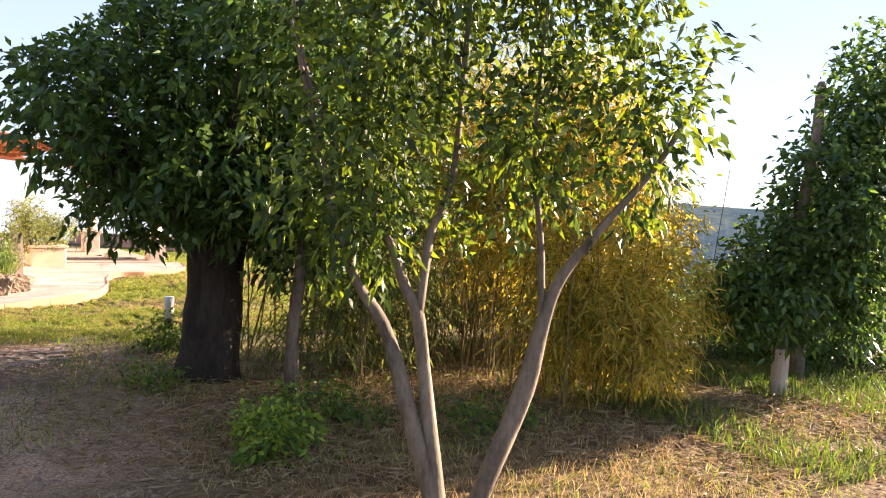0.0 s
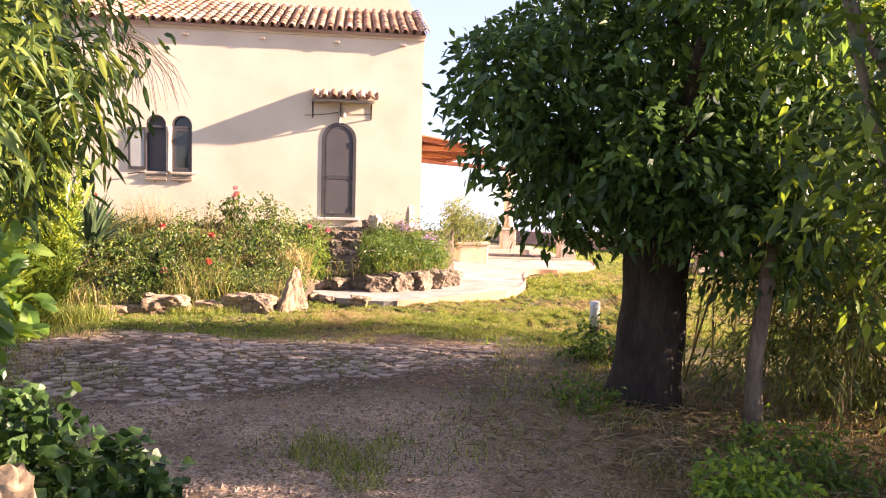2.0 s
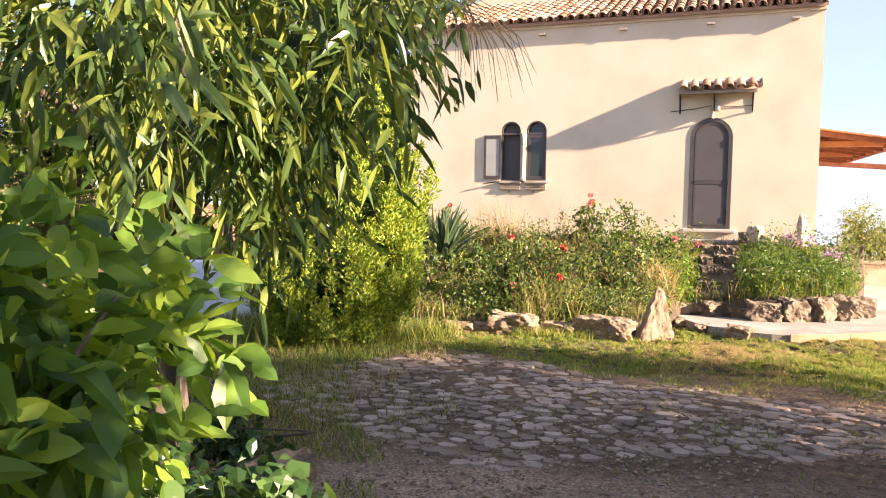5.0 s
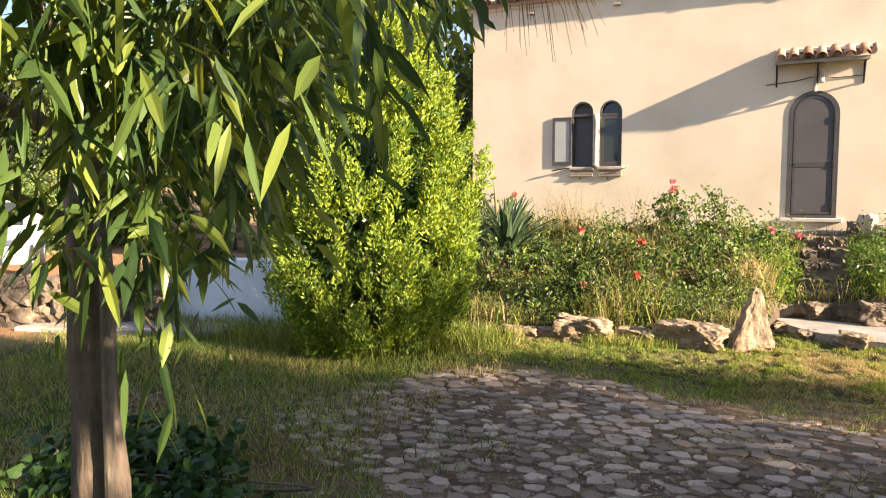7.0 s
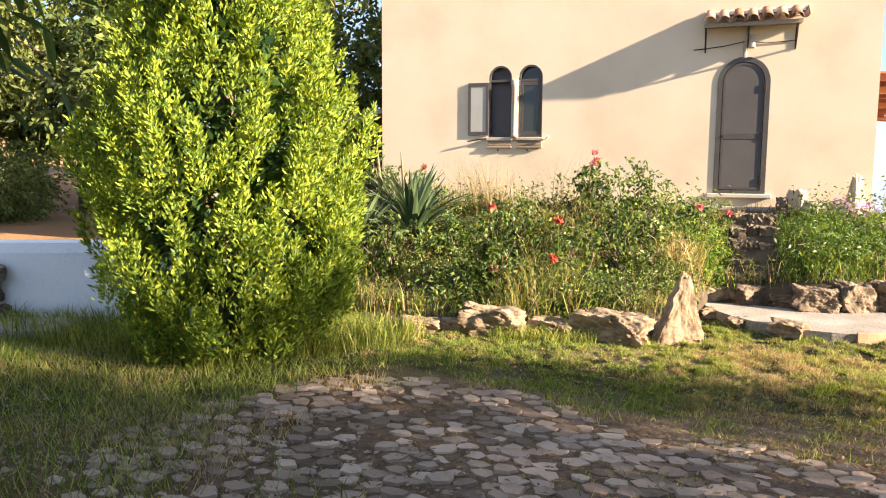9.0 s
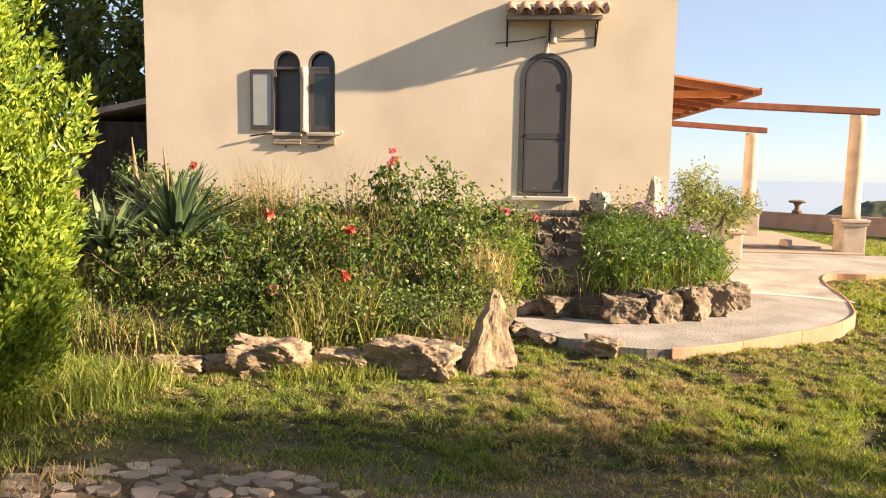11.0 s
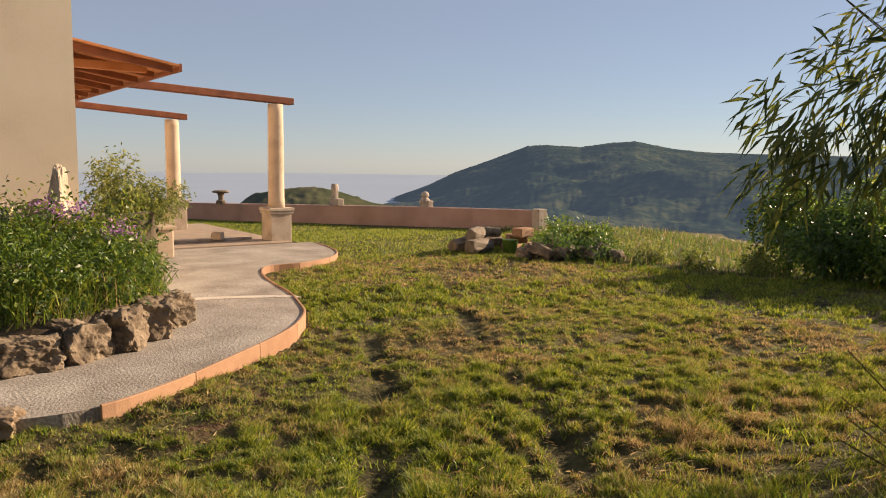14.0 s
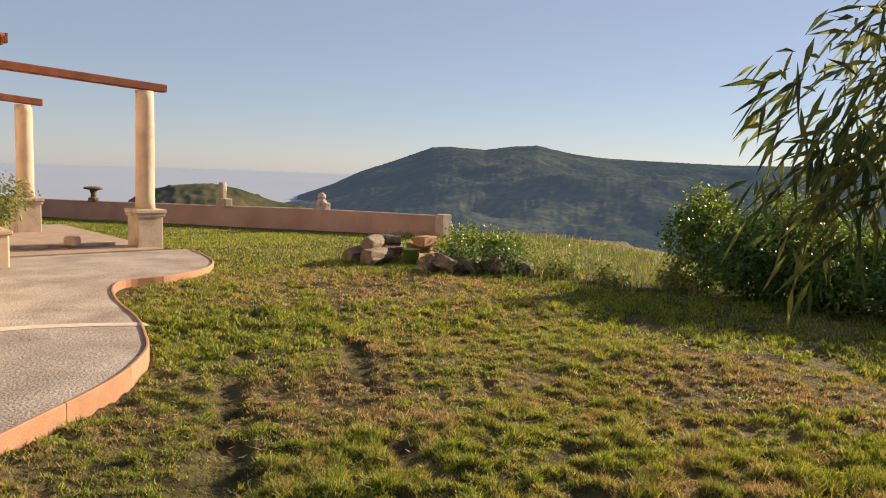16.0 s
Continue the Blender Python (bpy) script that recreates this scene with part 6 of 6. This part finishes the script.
part("branchwork", blades([(1.35 + rng.normal(0, 0.25), 16.85 + rng.normal(0, 0.15), 0.7) for _ in range(120)], 0.4, 0.008), M["grass_tall"], f_)
tagged(f_.children[-1], kind="stuff")


def scatter(n, x0, x1, y0, y1):
    return rng.uniform(x0, x1, n), rng.uniform(y0, y1, n)


def patch(x, y, s, off=0.0):
    return 1.5 * (soft_noise(x, y, s, 7.3 * off + 0.4) - 0.5)


shrub("herb_mound", [((1.05, 16.4, 0.80), (0.68, 0.75, 0.36)), ((1.6, 16.2, 0.66), (0.48, 0.55, 0.34)), ((0.75, 15.6, 0.58), (0.45, 0.4, 0.30)), ((1.3, 15.65, 0.58), (0.5, 0.35, 0.28))], 560, 0.075, "leaf_shrub", "dense green herbs hanging over the path rocks", 12, 0.10, 0.26)
shrub("herb_mound", [((-0.75, 15.9, 0.62), (0.45, 0.6, 0.3)), ((-0.6, 15.3, 0.38), (0.3, 0.35, 0.22))], 240, 0.07, "leaf_round", "bright green herbs beside the steps", 12, 0.09, 0.3)
shrub("herb_mound", [((-1.35, 13.7, 0.3), (0.5, 0.5, 0.28)), ((-0.95, 14.3, 0.32), (0.3, 0.6, 0.26)), ((-1.9, 13.3, 0.25), (0.5, 0.35, 0.25))], 360, 0.06, "leaf_rose", "dark leafy herbs behind the standing stone", 12, 0.09, 0.34)
shrub("herb_mound", [((-3.2, 13.6, 0.42), (0.8, 0.6, 0.28)), ((-2.2, 13.5, 0.4), (0.6, 0.5, 0.28))], 300, 0.055, "leaf_rose", "mixed leafy herbs on the bank", 12, 0.10, 0.4)
# weeds and tall grass on the bank
x, y = scatter(34000, -7.4, 2.35, 12.5, 17.6)
ok = (y > bed_front(x) + 0.03) & ~((np.abs(x - 0.02) < 0.34) & (y < 17.4) & (y > 15.3)) & (rng.random(len(x)) < 0.75 + 0.4 * patch(x, y, 1.1))
x, y = x[ok], y[ok]
z = bed(x, y)
tall = (0.40 + 0.50 * patch(x, y, 1.3, 5)) * np.clip((17.9 - y) / 2.6, 0.25, 1) * np.where(x > 0.3, 0.5, 1.0)
half = rng.random(len(x)) < 0.5 + 0.5 * patch(x, y, 0.9, 77)
for nm, sel, m_, lb in (("weeds", half, "grass_tall", "rank green grass and weeds on the bank"), ("dry_weeds", ~half, "grass_dry", "dry straw-coloured weeds on the bank")):
    b_ = blades(np.stack([x, y, z - 0.02], 1)[sel], tall[sel], 0.011, 0.4)
    tagged(part(nm, b_, M[m_]), lb, "weeds", kind="stuff")
x, y = scatter(7000, -7.2, 2.3, 12.7, 17.5)
ok = (y > bed_front(x) + 0.05) & (patch(x, y, 1.5, 44) > -0.05) & ~((np.abs(x - 0.02) < 0.3) & (y < 17.3) & (y > 15.3))
x, y = x[ok], y[ok]
k6 = 6
pts = np.repeat(np.stack([x, y, bed(x, y)], 1), k6, 0) + np.abs(rng.normal(0, 1, (len(x) * k6, 3))) * np.array([[0, 0, 0.17]]) + rng.normal(0, 0.05, (len(x) * k6, 3))
tagged(part("herbs", leaves(pts, rng.normal(0, 1, (len(pts), 3)) + np.array([[0, 0, 0.5]]), 0.075, 0.032, 0.3, fold=False), M["leaf_rose"]), "mixed leafy herbs covering the bank", "weeds", kind="stuff")

x, y = scatter(5200, 0.32, 2.3, 14.95, 17.4)
ok = y > bed_front(x) + 0.02
x, y = x[ok], y[ok]
for nm, sel, m_, lb in (("weeds", rng.random(len(x)) < 0.6, "leaf_shrub", "long grass growing through the herbs by the path"), ("weeds", rng.random(len(x)) < 0.3, "grass", "pale long grass hanging over the path rocks")):
    tagged(part(nm, blades(np.stack([x, y, bed(x, y)], 1)[sel], 0.27 * np.clip((17.8 - y[sel]) / 1.5, 0.5, 1), 0.010, 0.7), M[m_]), lb, "weeds", kind="stuff")

# lawn
def turf(n, x0, x1, y0, y1, h, w, name, mat, label, test):
    x, y = scatter(n, x0, x1, y0, y1)
    ok = test(x, y)
    x, y = x[ok], y[ok]
    b_ = (short_blades if h < 0.15 else blades)(np.stack([x, y, height(x, y) - 0.008], 1), h, w, 0.5)
    return tagged(part(name, b_, M[mat]), label, "grass", kind="stuff")


def on_path(x, y):
    right = np.interp(y, [13.7, 14.0, 14.55, 15.15, 15.85, 16.5, 17.4, 18.4, 19.4, 20.0, 20.6, 21.4, 23.3], [0.8, 1.45, 2.25, 2.97, 3.5, 3.77, 4.05, 4.25, 4.55, 5.0, 6.45, 7.0, 7.45])
    left = np.interp(y, [13.7, 13.9, 14.4, 15.0], [0.8, 0.1, -0.4, -0.7])
    return (y > 13.7) & (x < right + 0.05) & (x > left - 0.03)


def lawn_ok(x, y):
    edge = np.interp(y, [8, 11, 13, 16, 18.5, 22.5, 24, 40], [10.6, 11.2, 11.8, 10.9, 10.8, 14.2, 14.8, 9.0])
    d = ~on_path(x, y) & (x < edge) & ((y < bed_front(np.clip(x, -7.6, 2.4)) - 0.02) | (x > 2.3)) & ~((x > 1.5) & (x < 7.1) & (y > 23.3))
    edge_y = 9.75 - 0.25 * np.clip(x, -4, 2)
    soft = np.clip((y - edge_y) / 1.0 + 0.9 * patch(x, y, 0.8, 2), 0, 1)
    return d & (rng.random(len(x)) < np.where(x < 3, soft, 1))


def clumps(n, per, name, mat, label, test, h, spread=0.06):
    """Tufts of grass: blades crowd round centres and stand higher in the middle."""
    x, y = scatter(n, -4.6, 11.6, 9.2, 21)
    ok = lawn_ok(x, y) & test(x, y)
    x, y = x[ok], y[ok]
    size = np.repeat(rng.uniform(0.5, 1.5, len(x)) ** 1.3, per)
    dx, dy = rng.normal(0, spread, len(size)) * size, rng.normal(0, spread, len(size)) * size
    X, Y = np.repeat(x, per) + dx, np.repeat(y, per) + dy
    H = h * size * np.exp(-(dx * dx + dy * dy) / (2 * (spread * 1.6) ** 2)) + 0.012
    ok = ~on_path(X, Y)
    b_ = blades(np.stack([X, Y, height(X, Y) - 0.008], 1)[ok], H[ok], 0.0085, 0.55)
    return tagged(part(name, b_, M[mat]), label, "grass", kind="stuff")


def mown(n, x0, x1, y0, y1, w, name, mat, label, green, tall):
    """Mown grass: thick and high on the tufts, thin in the hollows, none in the wheel tracks."""
    x, y = scatter(n, x0, x1, y0, y1)
    b = tuft(x, y)
    dry = 1.2 * soft_noise(x, y, 0.7, 2) + 1.2 * soft_noise(x, y, 5.5, 8) - 1.02 + rng.normal(0, 0.3, n)
    ok = lawn_ok(x, y) & (rng.random(n) < np.clip((b - 0.27) * 3.4, 0.06, 1) * (1 - rut(x, y))) & ((dry < 0.12) if green else (dry > 0.02))
    x, y, b = x[ok], y[ok], b[ok]
    o = short_blades(np.stack([x, y, height(x, y) - 0.006], 1), (0.012 + tall * b * b * 1.6) * (1 if green else 0.85), w)
    return tagged(part(name, o, M[mat]), label, "grass", kind="stuff")


mown(560000, -4.6, 8.0, 9.4, 15.2, 0.0085, "grass", "grass", "short green tufted lawn grass", True, 0.042)
mown(200000, -1.0, 6.0, 10.3, 13.2, 0.007, "grass", "grass", "fine green blades standing in the lawn", True, 0.052)
mown(330000, -4.6, 8.0, 9.4, 15.2, 0.0085, "dry_grass", "grass_dry", "dry straw patches of the lawn", False, 0.042)
mown(150000, -1.0, 6.0, 10.3, 13.2, 0.006, "dry_grass", "grass_dry", "fine straw blades standing in the lawn", False, 0.06)
mown(260000, 2.0, 11.6, 15.2, 21.0, 0.018, "grass", "grass", "short green lawn grass farther off", True, 0.07)
mown(90000, 2.0, 11.6, 15.2, 21.0, 0.016, "dry_grass", "grass_dry", "dry patches of the farther lawn", False, 0.05)
mown(110000, 8.0, 11.8, 9.4, 15.2, 0.014, "grass", "grass", "lawn grass before the shrubs", True, 0.06)
clumps(750, 34, "clover", "leaf_round", "bright green clover tufts in the lawn", lambda x, y: patch(x, y, 1.3, 40) > 0.16, 0.05, 0.08)
turf(70000, 2.5, 15, 20.5, 38, 0.055, 0.026, "grass", "grass", "far lawn grass before the garden wall", lawn_ok)
# rough grass about the drive and under the trees
turf(5000, -0.6, 1.0, 5.1, 6.6, 0.075, 0.007, "grass", "grass", "tuft of grass in the middle of the drive", lambda x, y: ((x - 0.2) / 0.42) ** 2 + ((y - 5.85) / 0.5) ** 2 < 1 + 1.2 * patch(x, y, 3.0, 90))
turf(62000, -7.0, 0.2, 3.0, 10.4, 0.085, 0.008, "grass", "grass", "green grass verge beside the drive", lambda x, y: ((x < -0.55 - 0.72 * (y - 4.8) + 0.5 * patch(x, y, 1.1, 80)) | (x < -3.0 + 0.5 * patch(x, y, 0.9, 82))) & (patch(x, y, 1.0, 81) > -0.45))
turf(42000, -8, 8.5, 0.5, 10.8, 0.10, 0.008, "grass", "grass", "tufts of rough grass along the drive", lambda x, y: (patch(x, y, 0.9, 12) > np.where((x > -3.6) & (x < 1.9) & (y > 4.5), 0.22, -0.05)) & ((np.abs(x) > 0.0)))
turf(24000, -7.0, -1.0, 6.5, 10.2, 0.07, 0.008, "dry_grass", "grass_dry", "pale dry grass through the verge", lambda x, y: (x < -2.6 + 0.5 * patch(x, y, 0.9, 82)) & (patch(x, y, 1.4, 86) > -0.1))
turf(5000, -3.4, 1.8, 7.2, 10.3, 0.05, 0.008, "grass", "grass", "tufts of grass between the cobbles", lambda x, y: patch(x, y, 2.2, 95) > 0.2)
turf(30000, 1.6, 9, 0.8, 7.5, 0.085, 0.007, "dry_grass", "grass_dry", "dry straw and litter under the trees", lambda x, y: patch(x, y, 0.8, 15) > -0.12)
turf(5000, 5.3, 9.5, 2.3, 5.0, 0.16, 0.011, "grass", "leaf_shrub", "tall sunlit grass before the bamboo", lambda x, y: patch(x, y, 0.8, 21) > -0.2)
turf(3600, 9.8, 21, 13.0, 25, 0.24, 0.010, "dry_weeds", "grass_dry", "dry weeds along the edge of the lawn", lambda x, y: x > np.interp(y, [14, 16, 18.5, 21, 23], [11.2, 10.6, 10.2, 12.6, 13.6]))
turf(15000, 9.8, 21, 13.0, 25, 0.19, 0.012, "weeds", "leaf_shrub", "green weeds along the edge of the lawn", lambda x, y: x > np.interp(y, [14, 16, 18.5, 21, 23], [11.0, 10.4, 10.0, 12.4, 13.4]))
turf(9000, -7.2, -3.2, 9.6, 12.4, 0.26, 0.010, "weeds", "grass_tall", "long grass round the conifer and wall", lambda x, y: y > np.interp(x, [-7, -5.5, -4, -3.2], [10.2, 10.0, 9.9, 11.4]))
x, y = scatter(2200, 1.8, 7.0, 4.2, 7.2)
ok = patch(x, y, 0.9, 33) > 0.38
pts = np.repeat(np.stack([x, y, height(x, y)], 1)[ok], 7, 0)
pts = pts + np.abs(rng.normal(0, 1, pts.shape)) * np.array([[0, 0, 0.10]]) + rng.normal(0, 0.05, pts.shape)
tagged(part("undergrowth", leaves(pts, rng.normal(0, 1, pts.shape) + np.array([[0, 0, 0.4]]), 0.075, 0.032, 0.3), M["leaf_shrub"]), "low green undergrowth in the shade of the trees", "undergrowth", kind="stuff")
shrub("weed_clump", [((2.72, 8.55, 0.36), (0.34, 0.3, 0.22))], 80, 0.07, "leaf_shrub", "leafy weeds round the foot of the garden lamp", 11, 0.09)
shrub("weed_clump", [((2.2, 4.75, 0.36), (0.32, 0.32, 0.17))], 85, 0.07, "leaf_round", "bright green weed clump at the foot of the tree", 11, 0.09)
x, y = scatter(11000, -4.5, 7.5, 1.5, 9.8)
pts = np.stack([x, y, height(x, y) + 0.012], 1)
an = rng.uniform(0, 6.28, len(x))
tagged(part("leaf_litter", leaves(pts, np.stack([np.cos(an), np.sin(an), 0 * an], 1), 0.05, 0.018, 0.0, 0.12, False), M["leaf_dead"]), "fallen dry leaves and twigs on the drive", "leaf litter", kind="stuff")

x, y = scatter(15000, 1.0, 8.5, 1.0, 7.0)
ok = patch(x, y, 0.7, 51) > -0.15
x, y = x[ok], y[ok]
an = rng.uniform(0, 6.28, len(x))
tagged(part("straw", leaves(np.stack([x, y, height(x, y) + 0.02 + 0.03 * rng.random(len(x))], 1), np.stack([np.cos(an), np.sin(an), 0.15 * rng.normal(0, 1, len(x))], 1), 0.16, 0.012, 0.05, 0.15, False), M["leaf_dead"]), "cut straw and dry grass lying under the trees", "straw", kind="stuff")
x, y = scatter(9000, -5.0, 2.6, 4.3, 9.0)
ok = patch(x, y, 0.8, 60) > -0.2
x, y = x[ok], y[ok]
n_ = len(x)
s3 = rng.uniform(0.007, 0.02, (n_, 1))
oct_ = np.array([(1, 0, 0), (0, 1, 0), (-1, 0, 0), (0, -1, 0), (0, 0, 0.7), (0, 0, -0.7)])
pv = (np.stack([x, y, height(x, y) + 0.004], 1)[:, None, :] + oct_[None] * s3[:, None, :] * rng.uniform(0.6, 1.4, (n_, 6, 1))).reshape(-1, 3)
kk = np.arange(n_)[:, None] * 6
b_ = Build()
b_.v, b_.n = [pv], len(pv)
b_.f = np.concatenate([kk + np.array([f]) for f in ((0, 1, 4), (1, 2, 4), (2, 3, 4), (3, 0, 4), (1, 0, 5), (2, 1, 5), (3, 2, 5), (0, 3, 5))]).tolist()
tagged(part("gravel", b_, M["cobble_joined"]), "loose brown gravel on the drive", "gravel", kind="stuff")
x, y = scatter(9000, -7.2, -0.2, 12.0, 13.0)
ok = (y < bed_front(x) + 0.1) & (y > bed_front(x) - 0.55) & (patch(x, y, 1.2, 70) > -0.15)
x, y = x[ok], y[ok]
tagged(part("grass", blades(np.stack([x, y, height(x, y) - 0.01], 1), 0.15, 0.009, 0.4), M["grass_tall"]), "long grass round the border stones", "grass", kind="stuff")

x, y = scatter(5200, -3.5, 6.5, 10.2, 14.5)
ok = lawn_ok(x, y) & (patch(x, y, 1.0, 58) > -0.1)
x, y = x[ok], y[ok]
an = rng.uniform(0, 6.28, len(x))
tagged(part("straw", leaves(np.stack([x, y, height(x, y) + 0.012 + 0.02 * rng.random(len(x))], 1), np.stack([np.cos(an), np.sin(an), 0.25 * rng.normal(0, 1, len(x))], 1), 0.07, 0.007, 0.05, 0.15, False), M["grass_dry"]), "dry cut straw lying on the lawn", "straw", kind="stuff")

# log and rubble pile beside the garden wall
pile = thing("stone_pile", (10.6, 18.9, -0.2), "heap of old logs and broken stone by the lawn", "rubble heap")
for i in range(16):
    s_ = new("stone", stone_meshes[int(rng.integers(5))])
    s_.matrix_world = Matrix.Translation((9.75 + 0.10 * i + rng.normal(0, 0.1), 19.0 - 0.065 * i + rng.normal(0, 0.15), -0.06 + rng.uniform(0, 0.08))) @ Euler((rng.normal(0, 0.4), rng.normal(0, 0.4), rng.uniform(0, 6))).to_matrix().to_4x4() @ Matrix.Scale(rng.uniform(0.8, 1.5), 4)
    s_.parent, s_.matrix_parent_inverse = pile, pile.matrix_world.inverted()
pile = thing("log_pile", (10.4, 20.5, -0.2), "stack of weathered logs and broken clay blocks on the lawn", "log pile")
for x, y, z, l, r, an in ((9.75, 20.3, -0.02, 0.75, 0.15, 0.3), (9.7, 20.7, -0.02, 0.8, 0.15, 0.1), (9.85, 20.5, 0.23, 0.7, 0.13, 0.45), (10.35, 20.9, 0.0, 0.9, 0.17, -0.1), (10.2, 20.6, 0.24, 0.6, 0.11, -0.5), (10.75, 19.5, -0.06, 0.7, 0.12, -0.6), (11.1, 19.0, -0.07, 0.6, 0.11, 0.5)):
    dx, dy = 0.5 * l * math.cos(an), 0.5 * l * math.sin(an)
    part("log", Build().tube([(x - dx, y - dy, z), (x - dx * 0.9, y - dy * 0.9, z), (x, y, z + 0.02), (x + dx, y + dy, z)], [r * 0.9, r, r * 1.04, r * 0.92], 11, 0.35), M["bark_pale"], pile)
for x, y, z, an in ((10.75, 20.4, -0.12, 14), (11.0, 20.5, 0.08, -20), (11.3, 20.3, -0.12, 40), (10.9, 20.2, 0.24, 8)):
    part("block", Build().box((x - 0.22, y - 0.14, z - 0.1), (x + 0.22, y + 0.14, z + 0.1), 0.025, an), M["terracotta"], pile)
part("bucket", Build().tube([(10.35, 20.0, -0.17), (10.35, 20.0, 0.13)], [0.13, 0.17], 16), M["leaf_shrub"], pile, "dark green bucket")
for x, y, r, h in ((11.5, 19.6, 0.5, 0.75), (12.0, 19.2, 0.45, 0.6)):
    shrub("weed_clump", [((x, y, h * 0.45 - 0.15), (r, r * 0.8, h * 0.5))], 150, 0.08, "leaf_shrub", "leafy weeds growing over the log pile", group="weeds at the lawn's edge", fold=False)

# ---- small pieces of the setting ----
# cobbles of the drive
def cobble(k):
    bm = bmesh.new()
    n = 5 + k % 3
    top, low = [], []
    for i in range(n):
        an = 2 * math.pi * i / n
        r = 1 + 0.5 * noise.noise(Vector((k * 3.1 + 0.4, i * 1.7 + 0.3, 0.7)))
        top.append(bm.verts.new((0.082 * r * math.cos(an), 0.058 * r * math.sin(an), 0.014 + 0.010 * noise.noise(Vector((k, i, 4))))))
        low.append(bm.verts.new((0.093 * r * math.cos(an), 0.068 * r * math.sin(an), -0.03)))
    bm.faces.new(top)
    for i in range(n):
        bm.faces.new((low[i], low[(i + 1) % n], top[(i + 1) % n], top[i]))
    return Build().bm(bm)


road = tagged(part("road", grid("road", np.arange(-4.6, 2.2, 0.2), np.arange(7.2, 10.9, 0.2), lambda a, b: height(a, b) - 0.03, 0), M["ground"]), "old cobbled drive half sunk in earth", "drive", kind="structure")
cob = [cobble(k) for k in range(12)]
cob_mesh = [c.mesh("cobble", M["cobble"]) for c in cob]
places = []
for j in range(34):
    for i in range(44):
        x, y = -3.9 + 0.138 * i + 0.07 * (j % 2) + rng.normal(0, 0.02), 7.0 + 0.107 * j + rng.normal(0, 0.014) + 0.05 * math.sin(i * 0.25)
        wob = noise.noise(Vector((x * 1.1, y * 1.1, 3)))
        low = 7.25 + 0.55 * max(0.0, x + 0.9) + 0.4 * max(0.0, -2.0 - x) + 0.35 * wob
        high = float(np.interp(x, [-3.4, -2.4, -1.4, -0.9, 1.7], [10.0, 10.35, 10.2, 9.75, 9.7])) + 0.35 * noise.noise(Vector((x, 0, 1)))
        worn = noise.noise(Vector((x * 1.6, y * 1.6, 7))) + 0.35 * rng.normal()
        if low < y < high and -3.2 - 0.35 * math.sin((y - 7) * 1.1) + 0.4 * wob < x < 1.75 + 0.3 * wob and worn > -0.62:
            places.append((x, y))
places.sort(key=lambda q: (q[0] + 1.4) ** 2 + (q[1] - 8.7) ** 2)
rest = Build()
for i, (x, y) in enumerate(places):
    m_ = Matrix.Translation((x, y, float(height(x, y)) - 0.002 + rng.normal(0, 0.006))) @ Euler((rng.normal(0, 0.05), rng.normal(0, 0.05), rng.normal(0, 0.2) + (math.pi if rng.random() < 0.5 else 0))).to_matrix().to_4x4() @ Matrix.Scale(rng.uniform(0.66, 0.98), 4)
    if i < 300:
        o = new("cobble", cob_mesh[int(rng.integers(12))])
        o.matrix_world, o.parent = m_, road
    else:
        c = cob[int(rng.integers(12))]
        rest.add([(m_ @ Vector(q)).to_tuple() for q in c.v[0]], c.f)
tagged(part("cobbles", rest, M["cobble_joined"], road), kind="stuff")

# barrel tiles of the roof's front slope
slope = math.atan(RISE)
cols, ranks = int((X1 - X0 + 0.06) / 0.205), 9
rest, count = Build(), 0
cap_b, pan_b = half_tile(0.42, 0.088, 0.072), half_tile(0.42, 0.075, 0.088)
for j in range(ranks):
    for i in range(cols):
        for flip in (0, 1):
            x = X1 - 0.03 - 0.205 * i - 0.1025 * flip
            s = 0.36 * j
            y, z = WY - 0.17 + s * math.cos(slope), EAVE + 0.075 + s * math.sin(slope) + 0.045 * flip
            m_ = Matrix.Translation((x, y, z + rng.normal(0, 0.004))) @ Euler((slope - 0.03, 0, rng.normal(0, 0.012))).to_matrix().to_4x4() @ Matrix.Rotation(math.pi if flip else 0, 4, "Y")
            if flip == 0 and count < 300:
                o = new("tile", tile_mesh)
                o.matrix_world, o.parent = m_, roof
                count += 1
            else:
                b_ = pan_b if flip else cap_b
                rest.add([(m_ @ Vector(q)).to_tuple() for q in b_.v[0]], b_.f)
tagged(part("tiles", rest, M["roof_tile_joined"], roof, "", True), kind="stuff")
for j in range(ranks):
    s = 0.36 * j
    o = new("verge_tile", tile_mesh)
    o.matrix_world = Matrix.Translation((X1 + 0.02, WY - 0.17 + s * math.cos(slope), EAVE + 0.12 + s * math.sin(slope))) @ Euler((slope - 0.03, 0.5, 0)).to_matrix().to_4x4()
    o.parent = roof
